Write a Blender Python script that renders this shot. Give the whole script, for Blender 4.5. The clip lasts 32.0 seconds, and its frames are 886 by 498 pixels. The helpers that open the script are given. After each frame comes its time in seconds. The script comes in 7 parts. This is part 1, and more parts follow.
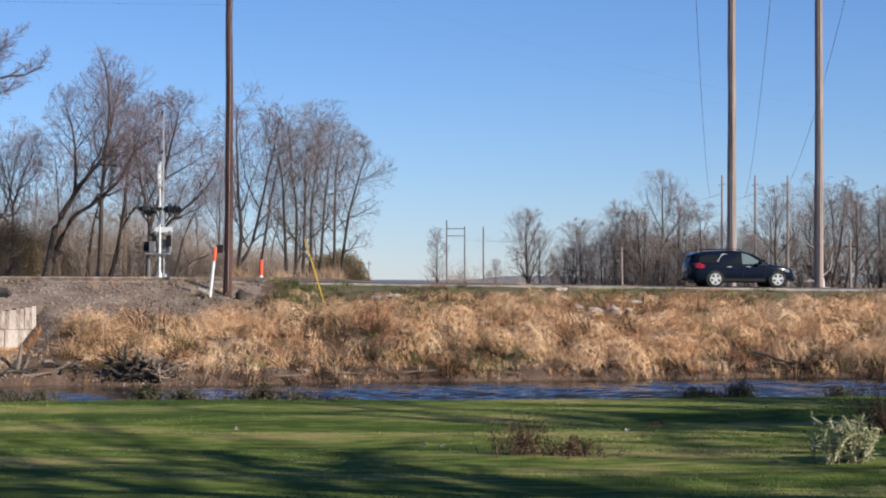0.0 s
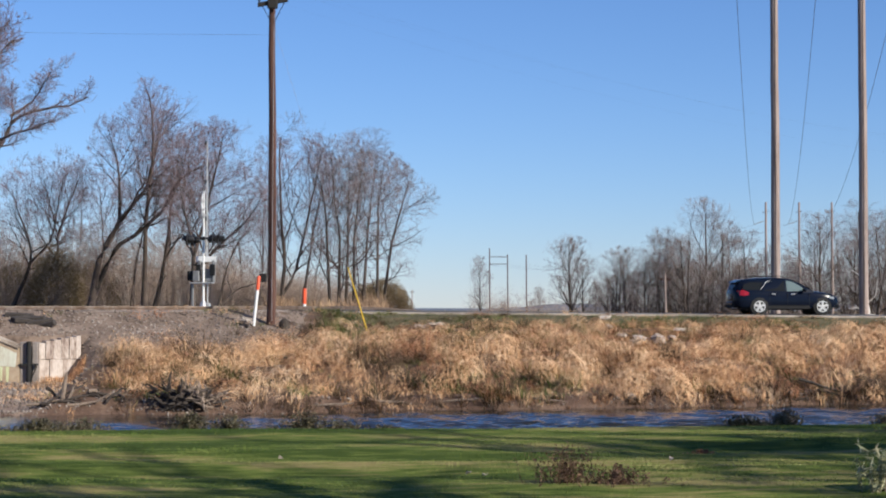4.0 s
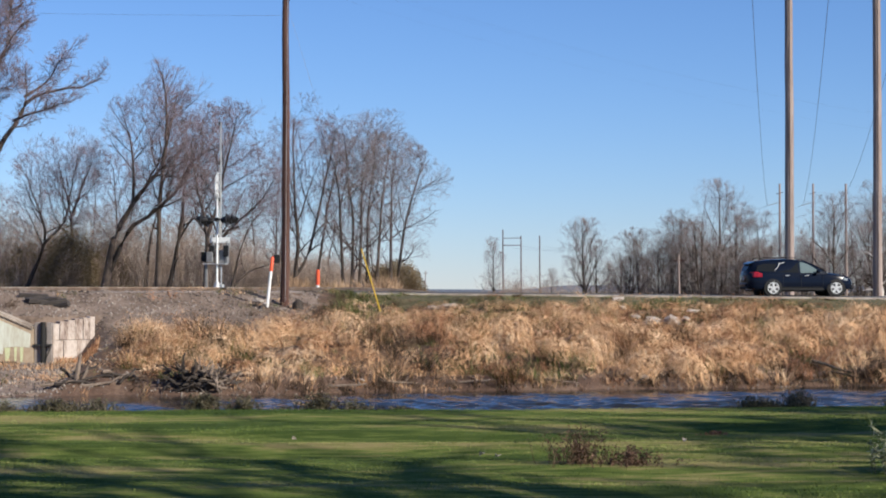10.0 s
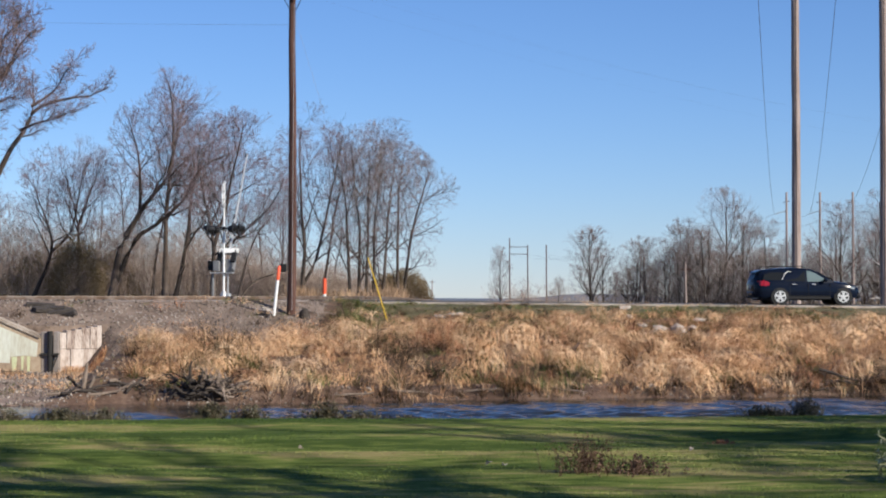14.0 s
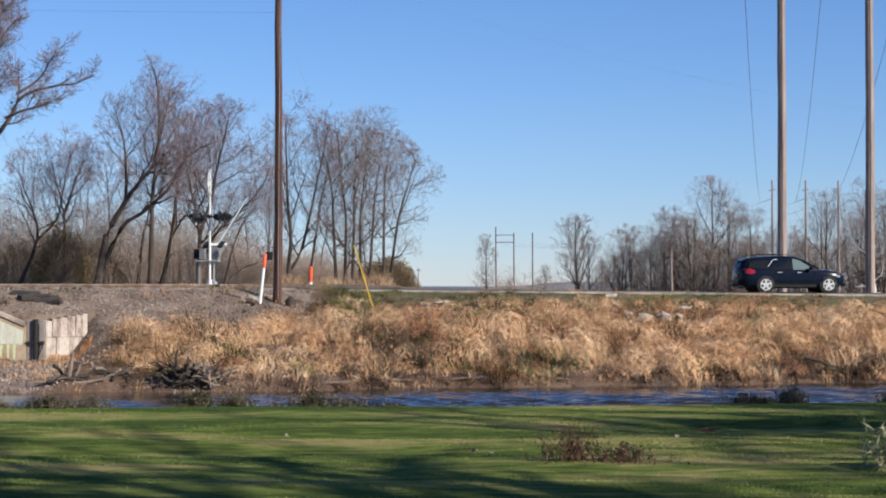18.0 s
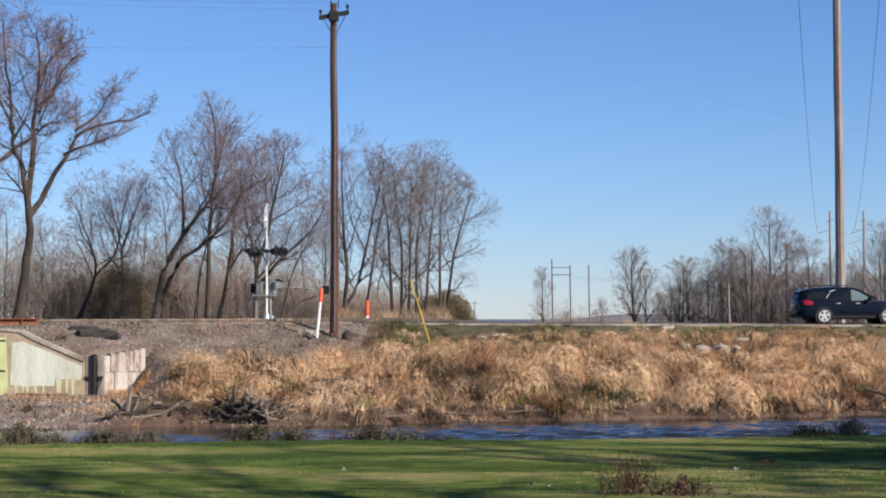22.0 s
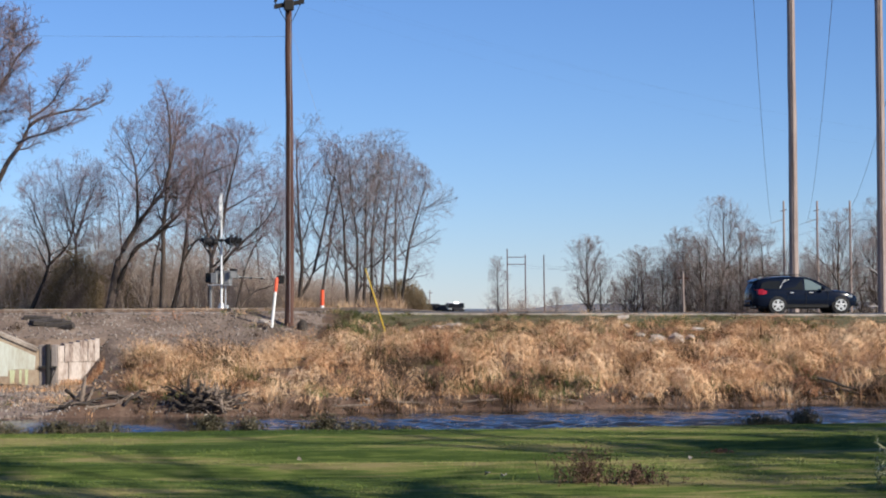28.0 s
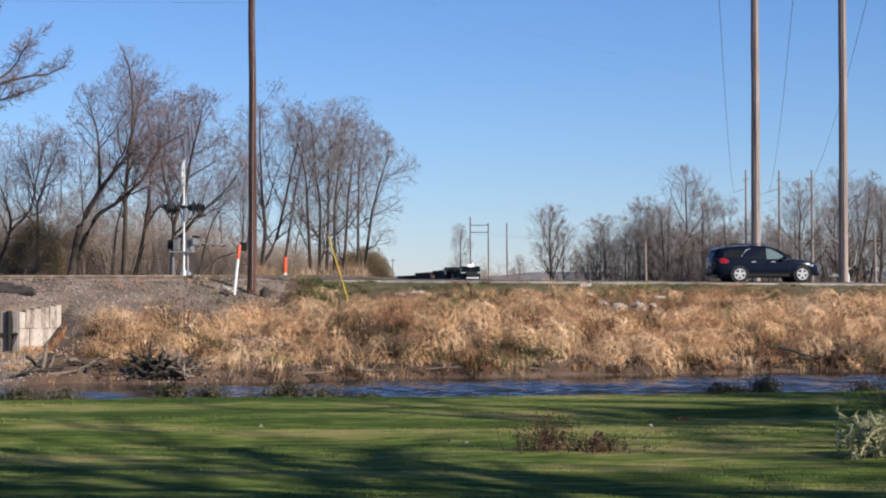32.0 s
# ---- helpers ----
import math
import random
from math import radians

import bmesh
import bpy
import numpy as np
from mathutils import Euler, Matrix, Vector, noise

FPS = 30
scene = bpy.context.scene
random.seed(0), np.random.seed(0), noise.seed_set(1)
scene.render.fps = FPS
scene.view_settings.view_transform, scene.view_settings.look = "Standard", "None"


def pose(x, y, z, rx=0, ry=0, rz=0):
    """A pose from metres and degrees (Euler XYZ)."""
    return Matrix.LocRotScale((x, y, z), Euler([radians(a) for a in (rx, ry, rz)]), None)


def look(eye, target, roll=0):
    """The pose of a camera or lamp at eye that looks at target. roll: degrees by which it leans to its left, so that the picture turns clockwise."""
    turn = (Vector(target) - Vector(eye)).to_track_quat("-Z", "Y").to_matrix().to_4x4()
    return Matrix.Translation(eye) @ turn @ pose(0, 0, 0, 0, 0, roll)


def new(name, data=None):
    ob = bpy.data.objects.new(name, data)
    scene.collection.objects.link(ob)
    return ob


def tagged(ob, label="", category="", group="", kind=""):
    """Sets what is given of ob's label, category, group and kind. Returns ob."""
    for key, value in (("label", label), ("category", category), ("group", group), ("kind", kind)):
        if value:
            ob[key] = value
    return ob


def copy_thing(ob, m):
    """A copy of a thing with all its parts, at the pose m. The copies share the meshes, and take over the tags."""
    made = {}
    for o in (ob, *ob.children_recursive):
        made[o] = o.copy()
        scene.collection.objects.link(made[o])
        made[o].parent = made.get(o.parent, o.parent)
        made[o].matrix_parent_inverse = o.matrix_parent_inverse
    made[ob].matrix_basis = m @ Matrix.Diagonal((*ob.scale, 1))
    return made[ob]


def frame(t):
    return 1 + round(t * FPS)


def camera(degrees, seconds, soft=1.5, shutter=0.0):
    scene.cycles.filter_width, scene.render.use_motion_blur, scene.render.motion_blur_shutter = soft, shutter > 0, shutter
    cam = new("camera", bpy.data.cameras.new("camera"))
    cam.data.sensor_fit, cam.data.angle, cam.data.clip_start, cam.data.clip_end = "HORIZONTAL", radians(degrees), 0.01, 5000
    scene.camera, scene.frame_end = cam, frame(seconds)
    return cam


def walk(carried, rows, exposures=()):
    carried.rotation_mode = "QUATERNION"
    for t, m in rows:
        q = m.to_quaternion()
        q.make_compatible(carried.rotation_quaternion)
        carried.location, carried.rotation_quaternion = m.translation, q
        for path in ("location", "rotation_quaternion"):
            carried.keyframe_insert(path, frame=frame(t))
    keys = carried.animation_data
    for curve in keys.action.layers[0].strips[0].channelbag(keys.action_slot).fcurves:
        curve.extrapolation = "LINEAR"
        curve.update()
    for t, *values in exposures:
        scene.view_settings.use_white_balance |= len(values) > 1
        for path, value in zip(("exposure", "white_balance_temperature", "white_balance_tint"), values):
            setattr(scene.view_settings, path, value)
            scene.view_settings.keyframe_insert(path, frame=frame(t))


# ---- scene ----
EYE = 1.6
cam = camera(26.0, 32.0, soft=2.0)
# seconds, pitch, roll, yaw in degrees: the camera is held in one place and turned
ROWS = [
    (0.0, 0.864, -0.231, -1.497),
    (0.5, 0.928, -0.258, -1.456),
    (1.0, 1.056, -0.275, -1.373),
    (1.5, 0.998, -0.268, -1.078),
    (2.0, 0.927, -0.170, -0.762),
    (2.5, 1.003, -0.109, -0.336),
    (3.0, 1.296, -0.063, -0.213),
    (3.5, 1.538, -0.042, -0.220),
    (5.5, 1.905, 0.038, 0.081),
    (6.0, 1.637, 0.062, 0.239),
    (6.5, 1.605, 0.091, 0.174),
    (7.0, 1.526, -0.006, 0.203),
    (7.5, 1.382, 0.086, 0.093),
    (8.0, 1.466, 0.240, -0.023),
    (8.5, 1.601, 0.168, 0.025),
    (9.0, 1.451, -0.000, -0.000),
    (9.5, 1.149, -0.052, 0.034),
    (10.0, 1.144, -0.097, 0.188),
    (10.5, 1.206, -0.190, 0.392),
    (11.0, 1.408, -0.170, 0.590),
    (11.5, 1.580, -0.043, 0.688),
    (12.0, 1.560, -0.097, 0.650),
    (12.5, 1.505, -0.239, 0.625),
    (13.0, 1.414, -0.236, 0.563),
    (13.5, 1.373, -0.145, 0.444),
    (14.0, 1.409, -0.067, 0.387),
    (14.5, 1.371, -0.016, 0.523),
    (16.5, 1.349, 0.036, 0.174),
    (17.0, 1.222, -0.029, 0.102),
    (17.5, 1.115, -0.130, -0.088),
    (18.0, 1.053, -0.069, -0.025),
    (18.5, 1.106, -0.052, 0.227),
    (19.0, 1.126, -0.076, 0.458),
    (19.5, 1.238, 0.141, 0.655),
    (20.0, 1.388, 0.307, 0.930),
    (20.5, 1.230, 0.259, 1.030),
    (21.0, 1.206, 0.192, 1.094),
    (21.5, 1.685, 0.223, 1.238),
    (22.0, 2.045, 0.249, 1.657),
    (22.5, 2.166, 0.172, 1.956),
    (23.0, 1.944, 0.135, 1.957),
    (23.5, 1.664, 0.064, 1.914),
    (24.0, 1.632, 0.031, 1.805),
    (24.5, 1.600, -0.019, 1.527),
    (25.0, 1.694, 0.039, 1.382),
    (25.5, 2.043, 0.112, 1.180),
    (27.5, 2.121, 0.475, 0.382),
    (28.0, 1.727, 0.282, 0.323),
    (28.5, 1.330, 0.052, 0.543),
    (29.0, 1.227, -0.075, 0.656),
    (29.5, 1.315, -0.023, 0.701),
    (30.0, 1.232, 0.022, 0.236),
    (30.5, 0.961, -0.027, -0.366),
    (31.0, 0.697, -0.058, -0.712),
    (31.5, 0.683, 0.039, -0.749),
    (32.0, 0.762, 0.072, -0.787),
]
walk(cam, [(t, pose(0, 0, EYE, 90 + pitch, roll, yaw)) for t, pitch, roll, yaw in ROWS])

# ---- light ----
SUN_WAY = Vector((0.72, -0.56, 0.50)).normalized()
world = bpy.data.worlds.new("sky")
scene.world = world
world.use_nodes = True
wn = world.node_tree.nodes
sky = wn.new("ShaderNodeTexSky")
sky.sky_type = "NISHITA"
sky.sun_disc = False
sky.sun_elevation = math.asin(SUN_WAY.z)
sky.sun_rotation = math.atan2(SUN_WAY.x, SUN_WAY.y)
sky.altitude = 100
sky.air_density, sky.dust_density, sky.ozone_density = 0.94, 0.0, 4.6
world.node_tree.links.new(sky.outputs[0], wn["Background"].inputs[0])
wn["Background"].inputs[1].default_value = 0.092
sun_data = bpy.data.lights.new("sun", "SUN")
sun_data.energy, sun_data.angle, sun_data.color = 7.0, radians(0.53), (1.0, 0.84, 0.53)
sun = new("sun", sun_data)
sun.matrix_world = look(SUN_WAY * 60, (0, 0, 0))
scene.view_settings.exposure = 0.0
scene.view_settings.use_white_balance = True
scene.view_settings.white_balance_temperature, scene.view_settings.white_balance_tint = 5210, 19


# ---- materials ----
def mat(name, colors, scale=4.0, rough=0.8, metal=0.0, bump=0.0, bump_scale=None, stretch=(1, 1, 1), island=0.0, thing=0.0, spec=0.5, detail=6.0, coords="Object", ends=(0.28, 0.72)):
    """Colours blended by noise at two scales; island, thing: how far the tone varies from piece to piece."""
    m = bpy.data.materials.new(name)
    m.use_nodes = True
    n, l = m.node_tree.nodes, m.node_tree.links
    b = n["Principled BSDF"]
    b.inputs["Roughness"].default_value, b.inputs["Metallic"].default_value = rough, metal
    b.inputs["Specular IOR Level"].default_value = spec
    tc, mp = n.new("ShaderNodeTexCoord"), n.new("ShaderNodeMapping")
    mp.inputs["Scale"].default_value = stretch
    l.new(tc.outputs[coords], mp.inputs[0])
    big, fine = n.new("ShaderNodeTexNoise"), n.new("ShaderNodeTexNoise")
    for tex, sc in ((big, scale), (fine, scale * 9)):
        tex.inputs["Scale"].default_value, tex.inputs["Detail"].default_value = sc, detail
        l.new(mp.outputs[0], tex.inputs["Vector"])
    mix = n.new("ShaderNodeMath")
    mix.operation = "MULTIPLY_ADD"
    mix.inputs[1].default_value = 0.4
    l.new(fine.outputs[0], mix.inputs[0])
    part_big = n.new("ShaderNodeMath")
    part_big.operation = "MULTIPLY"
    part_big.inputs[1].default_value = 0.6
    l.new(big.outputs[0], part_big.inputs[0])
    l.new(part_big.outputs[0], mix.inputs[2])
    value = mix.outputs[0]
    if island or thing:
        src = n.new("ShaderNodeNewGeometry").outputs["Random Per Island"] if island else n.new("ShaderNodeObjectInfo").outputs["Random"]
        add = n.new("ShaderNodeMath")
        add.operation = "MULTIPLY_ADD"
        add.inputs[1].default_value = island or thing
        l.new(src, add.inputs[0])
        off = n.new("ShaderNodeMath")
        off.operation = "SUBTRACT"
        off.inputs[1].default_value = (island or thing) / 2
        l.new(value, off.inputs[0])
        l.new(off.outputs[0], add.inputs[2])
        value = add.outputs[0]
    ramp = n.new("ShaderNodeValToRGB")
    el = ramp.color_ramp.elements
    k = len(colors)
    while len(el) < k:
        el.new(0.5)
    for i, c in enumerate(colors):
        el[i].position = ends[0] + (ends[1] - ends[0]) * i / max(1, k - 1)
        el[i].color = (*c, 1)
    l.new(value, ramp.inputs[0])
    l.new(ramp.outputs[0], b.inputs["Base Color"])
    if bump:
        bp = n.new("ShaderNodeBump")
        bp.inputs["Strength"].default_value = bump
        bp.inputs["Distance"].default_value = 0.02
        tex = fine
        if bump_scale:
            tex = n.new("ShaderNodeTexNoise")
            tex.inputs["Scale"].default_value, tex.inputs["Detail"].default_value = bump_scale, 6
            l.new(mp.outputs[0], tex.inputs["Vector"])
        l.new(tex.outputs[0], bp.inputs["Height"])
        l.new(bp.outputs[0], b.inputs["Normal"])
    return m


def plain(name, color, rough=0.5, metal=0.0, emit=0.0, spec=0.5):
    m = mat(name, [tuple(c * 0.85 for c in color), color, tuple(min(1, c * 1.1) for c in color)], 3.0, rough, metal, spec=spec)
    if emit:
        b = m.node_tree.nodes["Principled BSDF"]
        b.inputs["Emission Color"].default_value, b.inputs["Emission Strength"].default_value = (*color, 1), emit
    return m


M = {
    # mottled lawn; its stretched dark streaks partly paint the tree shadows
    "lawn": mat("lawn_soil", [(0.055, 0.08, 0.018), (0.115, 0.145, 0.032), (0.25, 0.21, 0.085)], 0.8, 0.95, bump=0.4, bump_scale=20, spec=0.03, ends=(0.42, 0.60), stretch=(0.3, 1, 1)),
    "grass": mat("lawn_grass", [(0.055, 0.092, 0.021), (0.145, 0.195, 0.043), (0.205, 0.238, 0.064), (0.285, 0.28, 0.10)], 0.8, 0.8, island=0.06, spec=0.06, ends=(0.435, 0.585), stretch=(0.3, 1, 1)),
    "mud": mat("bank_soil", [(0.045, 0.024, 0.015), (0.11, 0.066, 0.042), (0.21, 0.145, 0.10)], 1.2, 0.9, bump=0.8, bump_scale=9),
    "silt": mat("shore_silt", [(0.12, 0.08, 0.052), (0.25, 0.18, 0.13), (0.36, 0.28, 0.215)], 1.3, 0.95, bump=0.6, bump_scale=12),
    "thatch": mat("matted_dry_grass", [(0.04, 0.022, 0.013), (0.10, 0.058, 0.032), (0.22, 0.135, 0.072)], 0.9, 0.95, bump=0.8, bump_scale=14),
    "ballast": mat("ballast_bed", [(0.045, 0.03, 0.02), (0.14, 0.10, 0.073), (0.22, 0.165, 0.125), (0.33, 0.27, 0.22)], 0.9, 0.95, bump=1.0, bump_scale=16),
    "verge": mat("road_verge", [(0.035, 0.036, 0.014), (0.095, 0.082, 0.032), (0.20, 0.145, 0.072)], 1.1, 0.95, bump=0.5, bump_scale=14),
    "field": mat("far_field", [(0.10, 0.085, 0.04), (0.17, 0.14, 0.07), (0.24, 0.19, 0.10)], 0.02, 0.95),
    "dry": mat("dry_grass", [(0.20, 0.10, 0.048), (0.52, 0.30, 0.150), (0.72, 0.465, 0.25), (0.80, 0.60, 0.39)], 0.55, 0.75, island=0.2, spec=0.1, ends=(0.34, 0.62)),
    "dull_tan": mat("dull_tan_grass", [(0.17, 0.105, 0.062), (0.32, 0.215, 0.13), (0.46, 0.33, 0.21)], 0.5, 0.85, island=0.3, spec=0.1),
    "russet": mat("russet_grass", [(0.17, 0.072, 0.036), (0.36, 0.17, 0.088), (0.52, 0.28, 0.15)], 0.6, 0.8, island=0.25, spec=0.1, ends=(0.34, 0.62)),
    "olive_blade": mat("olive_grass", [(0.09, 0.085, 0.03), (0.20, 0.18, 0.07), (0.36, 0.31, 0.14)], 0.6, 0.8, island=0.3, spec=0.1),
    # withered weeds, darkened to serve as shade in the bank's hollows too
    "weed": mat("weed_and_hollow_shade", [(0.022, 0.015, 0.010), (0.07, 0.046, 0.028), (0.17, 0.115, 0.066)], 0.8, 0.85, island=0.3, spec=0.2),
    "green": mat("verge_grass", [(0.04, 0.055, 0.014), (0.105, 0.125, 0.032), (0.24, 0.20, 0.08)], 0.9, 0.7, island=0.3, spec=0.25),
    "asphalt": mat("asphalt", [(0.045, 0.045, 0.047), (0.07, 0.07, 0.07), (0.11, 0.105, 0.10)], 0.5, 0.9, bump=0.4, bump_scale=40),
    "line": mat("road_paint", [(0.45, 0.45, 0.43), (0.72, 0.71, 0.68), (0.8, 0.79, 0.77)], 2.0, 0.7),
    "stone": mat("ballast_stone", [(0.055, 0.042, 0.033), (0.14, 0.11, 0.09), (0.22, 0.18, 0.15), (0.34, 0.295, 0.255)], 0.5, 0.9, island=0.35),
    "rubble": mat("concrete_rubble", [(0.20, 0.165, 0.135), (0.36, 0.31, 0.26), (0.52, 0.46, 0.40)], 1.5, 0.9, bump=0.6, bump_scale=10, thing=0.2),
    "concrete": mat("weathered_concrete", [(0.20, 0.16, 0.12), (0.46, 0.39, 0.31), (0.62, 0.56, 0.48)], 0.9, 0.9, bump=0.5, bump_scale=12, thing=0.25),
    "concrete_dim": mat("stained_concrete", [(0.20, 0.13, 0.08), (0.40, 0.31, 0.21), (0.52, 0.46, 0.34)], 0.8, 0.9, bump=0.5, bump_scale=12),
    "shade_grey_concrete": mat("shade_grey_concrete", [(0.14, 0.12, 0.105), (0.23, 0.20, 0.18), (0.33, 0.29, 0.26)], 1.2, 0.9, bump=0.5, bump_scale=12),
    "pink_concrete": mat("pinkish_concrete", [(0.15, 0.10, 0.075), (0.42, 0.345, 0.29), (0.58, 0.51, 0.45)], 1.3, 0.9, bump=0.6, bump_scale=12, thing=0.12, stretch=(2.4, 2.4, 0.5), ends=(0.36, 0.60)),
    "pale_lime": mat("pale_lime_paint", [(0.48, 0.44, 0.27), (0.55, 0.58, 0.33), (0.62, 0.66, 0.42)], 1.4, 0.75),
    "pale_paint": mat("pale_green_paint", [(0.40, 0.33, 0.22), (0.54, 0.53, 0.42), (0.64, 0.66, 0.56), (0.70, 0.71, 0.62)], 0.8, 0.75, bump=0.3, bump_scale=12, stretch=(2.2, 2.2, 0.5)),
    "lime_paint": mat("lime_paint", [(0.42, 0.37, 0.20), (0.56, 0.60, 0.26), (0.66, 0.72, 0.36)], 1.1, 0.7),
    "dark_joint": plain("dark_joint", (0.018, 0.017, 0.016), 0.9),
    "rust": mat("rusted_steel", [(0.10, 0.035, 0.016), (0.25, 0.09, 0.04), (0.36, 0.15, 0.07)], 1.4, 0.8, 0.2, bump=0.3),
    "rail": mat("rail_steel", [(0.10, 0.06, 0.04), (0.22, 0.16, 0.12), (0.4, 0.36, 0.33)], 2.0, 0.5, 0.6),
    "tie": mat("creosote_timber", [(0.018, 0.015, 0.013), (0.045, 0.037, 0.032), (0.10, 0.085, 0.07)], 1.6, 0.9, bump=0.6, stretch=(1, 6, 6)),
    "grey_timber": mat("weathered_timber", [(0.07, 0.055, 0.05), (0.14, 0.115, 0.105), (0.24, 0.205, 0.19)], 1.2, 0.9, bump=0.5, stretch=(1, 6, 6), thing=0.3),
    "pole": mat("treated_pole_wood", [(0.03, 0.014, 0.010), (0.075, 0.034, 0.023), (0.15, 0.08, 0.058)], 1.4, 0.85, bump=0.6, bump_scale=8, stretch=(5, 5, 0.25)),
    "pale_pole": mat("weathered_pole_wood", [(0.13, 0.094, 0.079), (0.27, 0.21, 0.184), (0.42, 0.352, 0.322)], 1.4, 0.85, bump=0.5, bump_scale=8, stretch=(5, 5, 0.25)),
    "bark": mat("bark", [(0.02, 0.015, 0.012), (0.052, 0.038, 0.03), (0.13, 0.10, 0.08)], 1.5, 0.95, bump=0.8, bump_scale=9, stretch=(2, 2, 0.5), thing=0.25),
    "twig": mat("twigs", [(0.11, 0.077, 0.074), (0.225, 0.165, 0.16), (0.37, 0.287, 0.28)], 0.4, 0.9, island=0.3, thing=0.25, spec=0.2),
    "pale_twig": mat("pale_twigs", [(0.125, 0.095, 0.084), (0.25, 0.20, 0.18), (0.38, 0.32, 0.295)], 0.4, 0.9, island=0.3, thing=0.3, spec=0.2),
    "brush": mat("underbrush", [(0.17, 0.127, 0.097), (0.31, 0.238, 0.188), (0.46, 0.365, 0.30)], 0.3, 0.9, island=0.35, thing=0.2, spec=0.2),
    "olive": mat("olive_leaves", [(0.10, 0.074, 0.040), (0.19, 0.142, 0.078), (0.30, 0.226, 0.13)], 0.5, 0.8, island=0.3, spec=0.2),
    "leaf": mat("pale_leaves", [(0.17, 0.18, 0.07), (0.36, 0.36, 0.18), (0.60, 0.56, 0.36)], 2.0, 0.7, island=0.4),
    "dark_leaf": mat("dark_olive_leaves", [(0.03, 0.03, 0.014), (0.075, 0.07, 0.034), (0.16, 0.13, 0.07)], 2.0, 0.7, island=0.4),
    "red_leaf": mat("withered_leaves", [(0.055, 0.028, 0.017), (0.135, 0.070, 0.042), (0.25, 0.15, 0.09)], 3.0, 0.7, island=0.4),
    "driftwood": mat("driftwood", [(0.08, 0.06, 0.043), (0.17, 0.128, 0.095), (0.34, 0.27, 0.21)], 2.0, 0.9, bump=0.4, island=0.4),
    "bleached": mat("bleached_wood", [(0.30, 0.27, 0.24), (0.52, 0.48, 0.44), (0.68, 0.64, 0.60)], 2.0, 0.85, bump=0.3),
    # dark wood; in the root wad also the shade of its hollow
    "black_root": mat("dark_wood_and_hollow", [(0.012, 0.009, 0.007), (0.032, 0.024, 0.018), (0.085, 0.065, 0.05)], 2.0, 0.8, island=0.3, bump=0.5),
    "white": plain("white_paint", (0.78, 0.78, 0.76), 0.5),
    "orange": plain("orange_sleeve", (0.75, 0.10, 0.025), 0.5),
    "yellow": plain("yellow_plastic", (0.75, 0.50, 0.03), 0.45),
    "black": plain("black_paint", (0.012, 0.012, 0.013), 0.55),
    "galv": mat("galvanised_steel", [(0.30, 0.30, 0.30), (0.46, 0.46, 0.46), (0.58, 0.58, 0.57)], 3.0, 0.5, 0.5),
    "dull_steel": mat("dull_steel", [(0.13, 0.13, 0.13), (0.22, 0.22, 0.22), (0.34, 0.33, 0.32)], 3.0, 0.6, 0.3),
    "alu": plain("painted_aluminium", (0.62, 0.62, 0.60), 0.45, 0.2),
    "lens": plain("red_lens", (0.25, 0.012, 0.01), 0.2),
    "porcelain": plain("porcelain", (0.30, 0.30, 0.29), 0.3),
    "wire": plain("wire", (0.10, 0.10, 0.105), 0.6, 0.5),
    "car": plain("dark_blue_car_paint", (0.006, 0.009, 0.019), 0.18, 0.0, spec=0.14),
    "glass": plain("tinted_glass", (0.007, 0.009, 0.012), 0.25, spec=0.1),
    "clear_glass": plain("side_glass_highlight", (0.13, 0.17, 0.17), 0.15, spec=0.4),
    "tyre": plain("tyre_rubber", (0.016, 0.016, 0.016), 0.85),
    "alloy": plain("alloy_wheel", (0.60, 0.60, 0.58), 0.35, 0.3),
    # chrome as pale, barely metallic paint, the sun's glint in its colour
    "chrome": plain("chrome", (0.70, 0.70, 0.70), 0.35, 0.3),
    "trim": plain("black_plastic", (0.014, 0.014, 0.015), 0.7, spec=0.25),
    "tail": plain("red_tail_lamp", (0.28, 0.008, 0.014), 0.18),
    "head": plain("clear_lamp", (0.26, 0.28, 0.30), 0.15),
    "loco": mat("dark_engine_paint", [(0.012, 0.012, 0.014), (0.024, 0.024, 0.027), (0.05, 0.047, 0.045)], 0.6, 0.95, spec=0.08),
    "wagon": mat("wagon_paint", [(0.022, 0.018, 0.017), (0.05, 0.036, 0.03), (0.09, 0.065, 0.055)], 0.5, 0.95, thing=0.5, spec=0.08),
    "grey_wagon": mat("grey_wagon_paint", [(0.14, 0.13, 0.12), (0.28, 0.26, 0.25), (0.40, 0.38, 0.36)], 0.5, 0.9),
    # pale paint of bands and plates; on the engine's roof a painted glint
    "silver": plain("pale_paint_and_glint", (0.72, 0.72, 0.70), 0.35),
    # the ridge's blue-grey is distant haze put into the base colour
    "haze": mat("haze_tinted_ridge", [(0.11, 0.125, 0.16), (0.15, 0.17, 0.21)], 0.004, 1.0),
    "lamp": plain("headlight", (1.0, 0.95, 0.86), 0.3, emit=9.0),
}


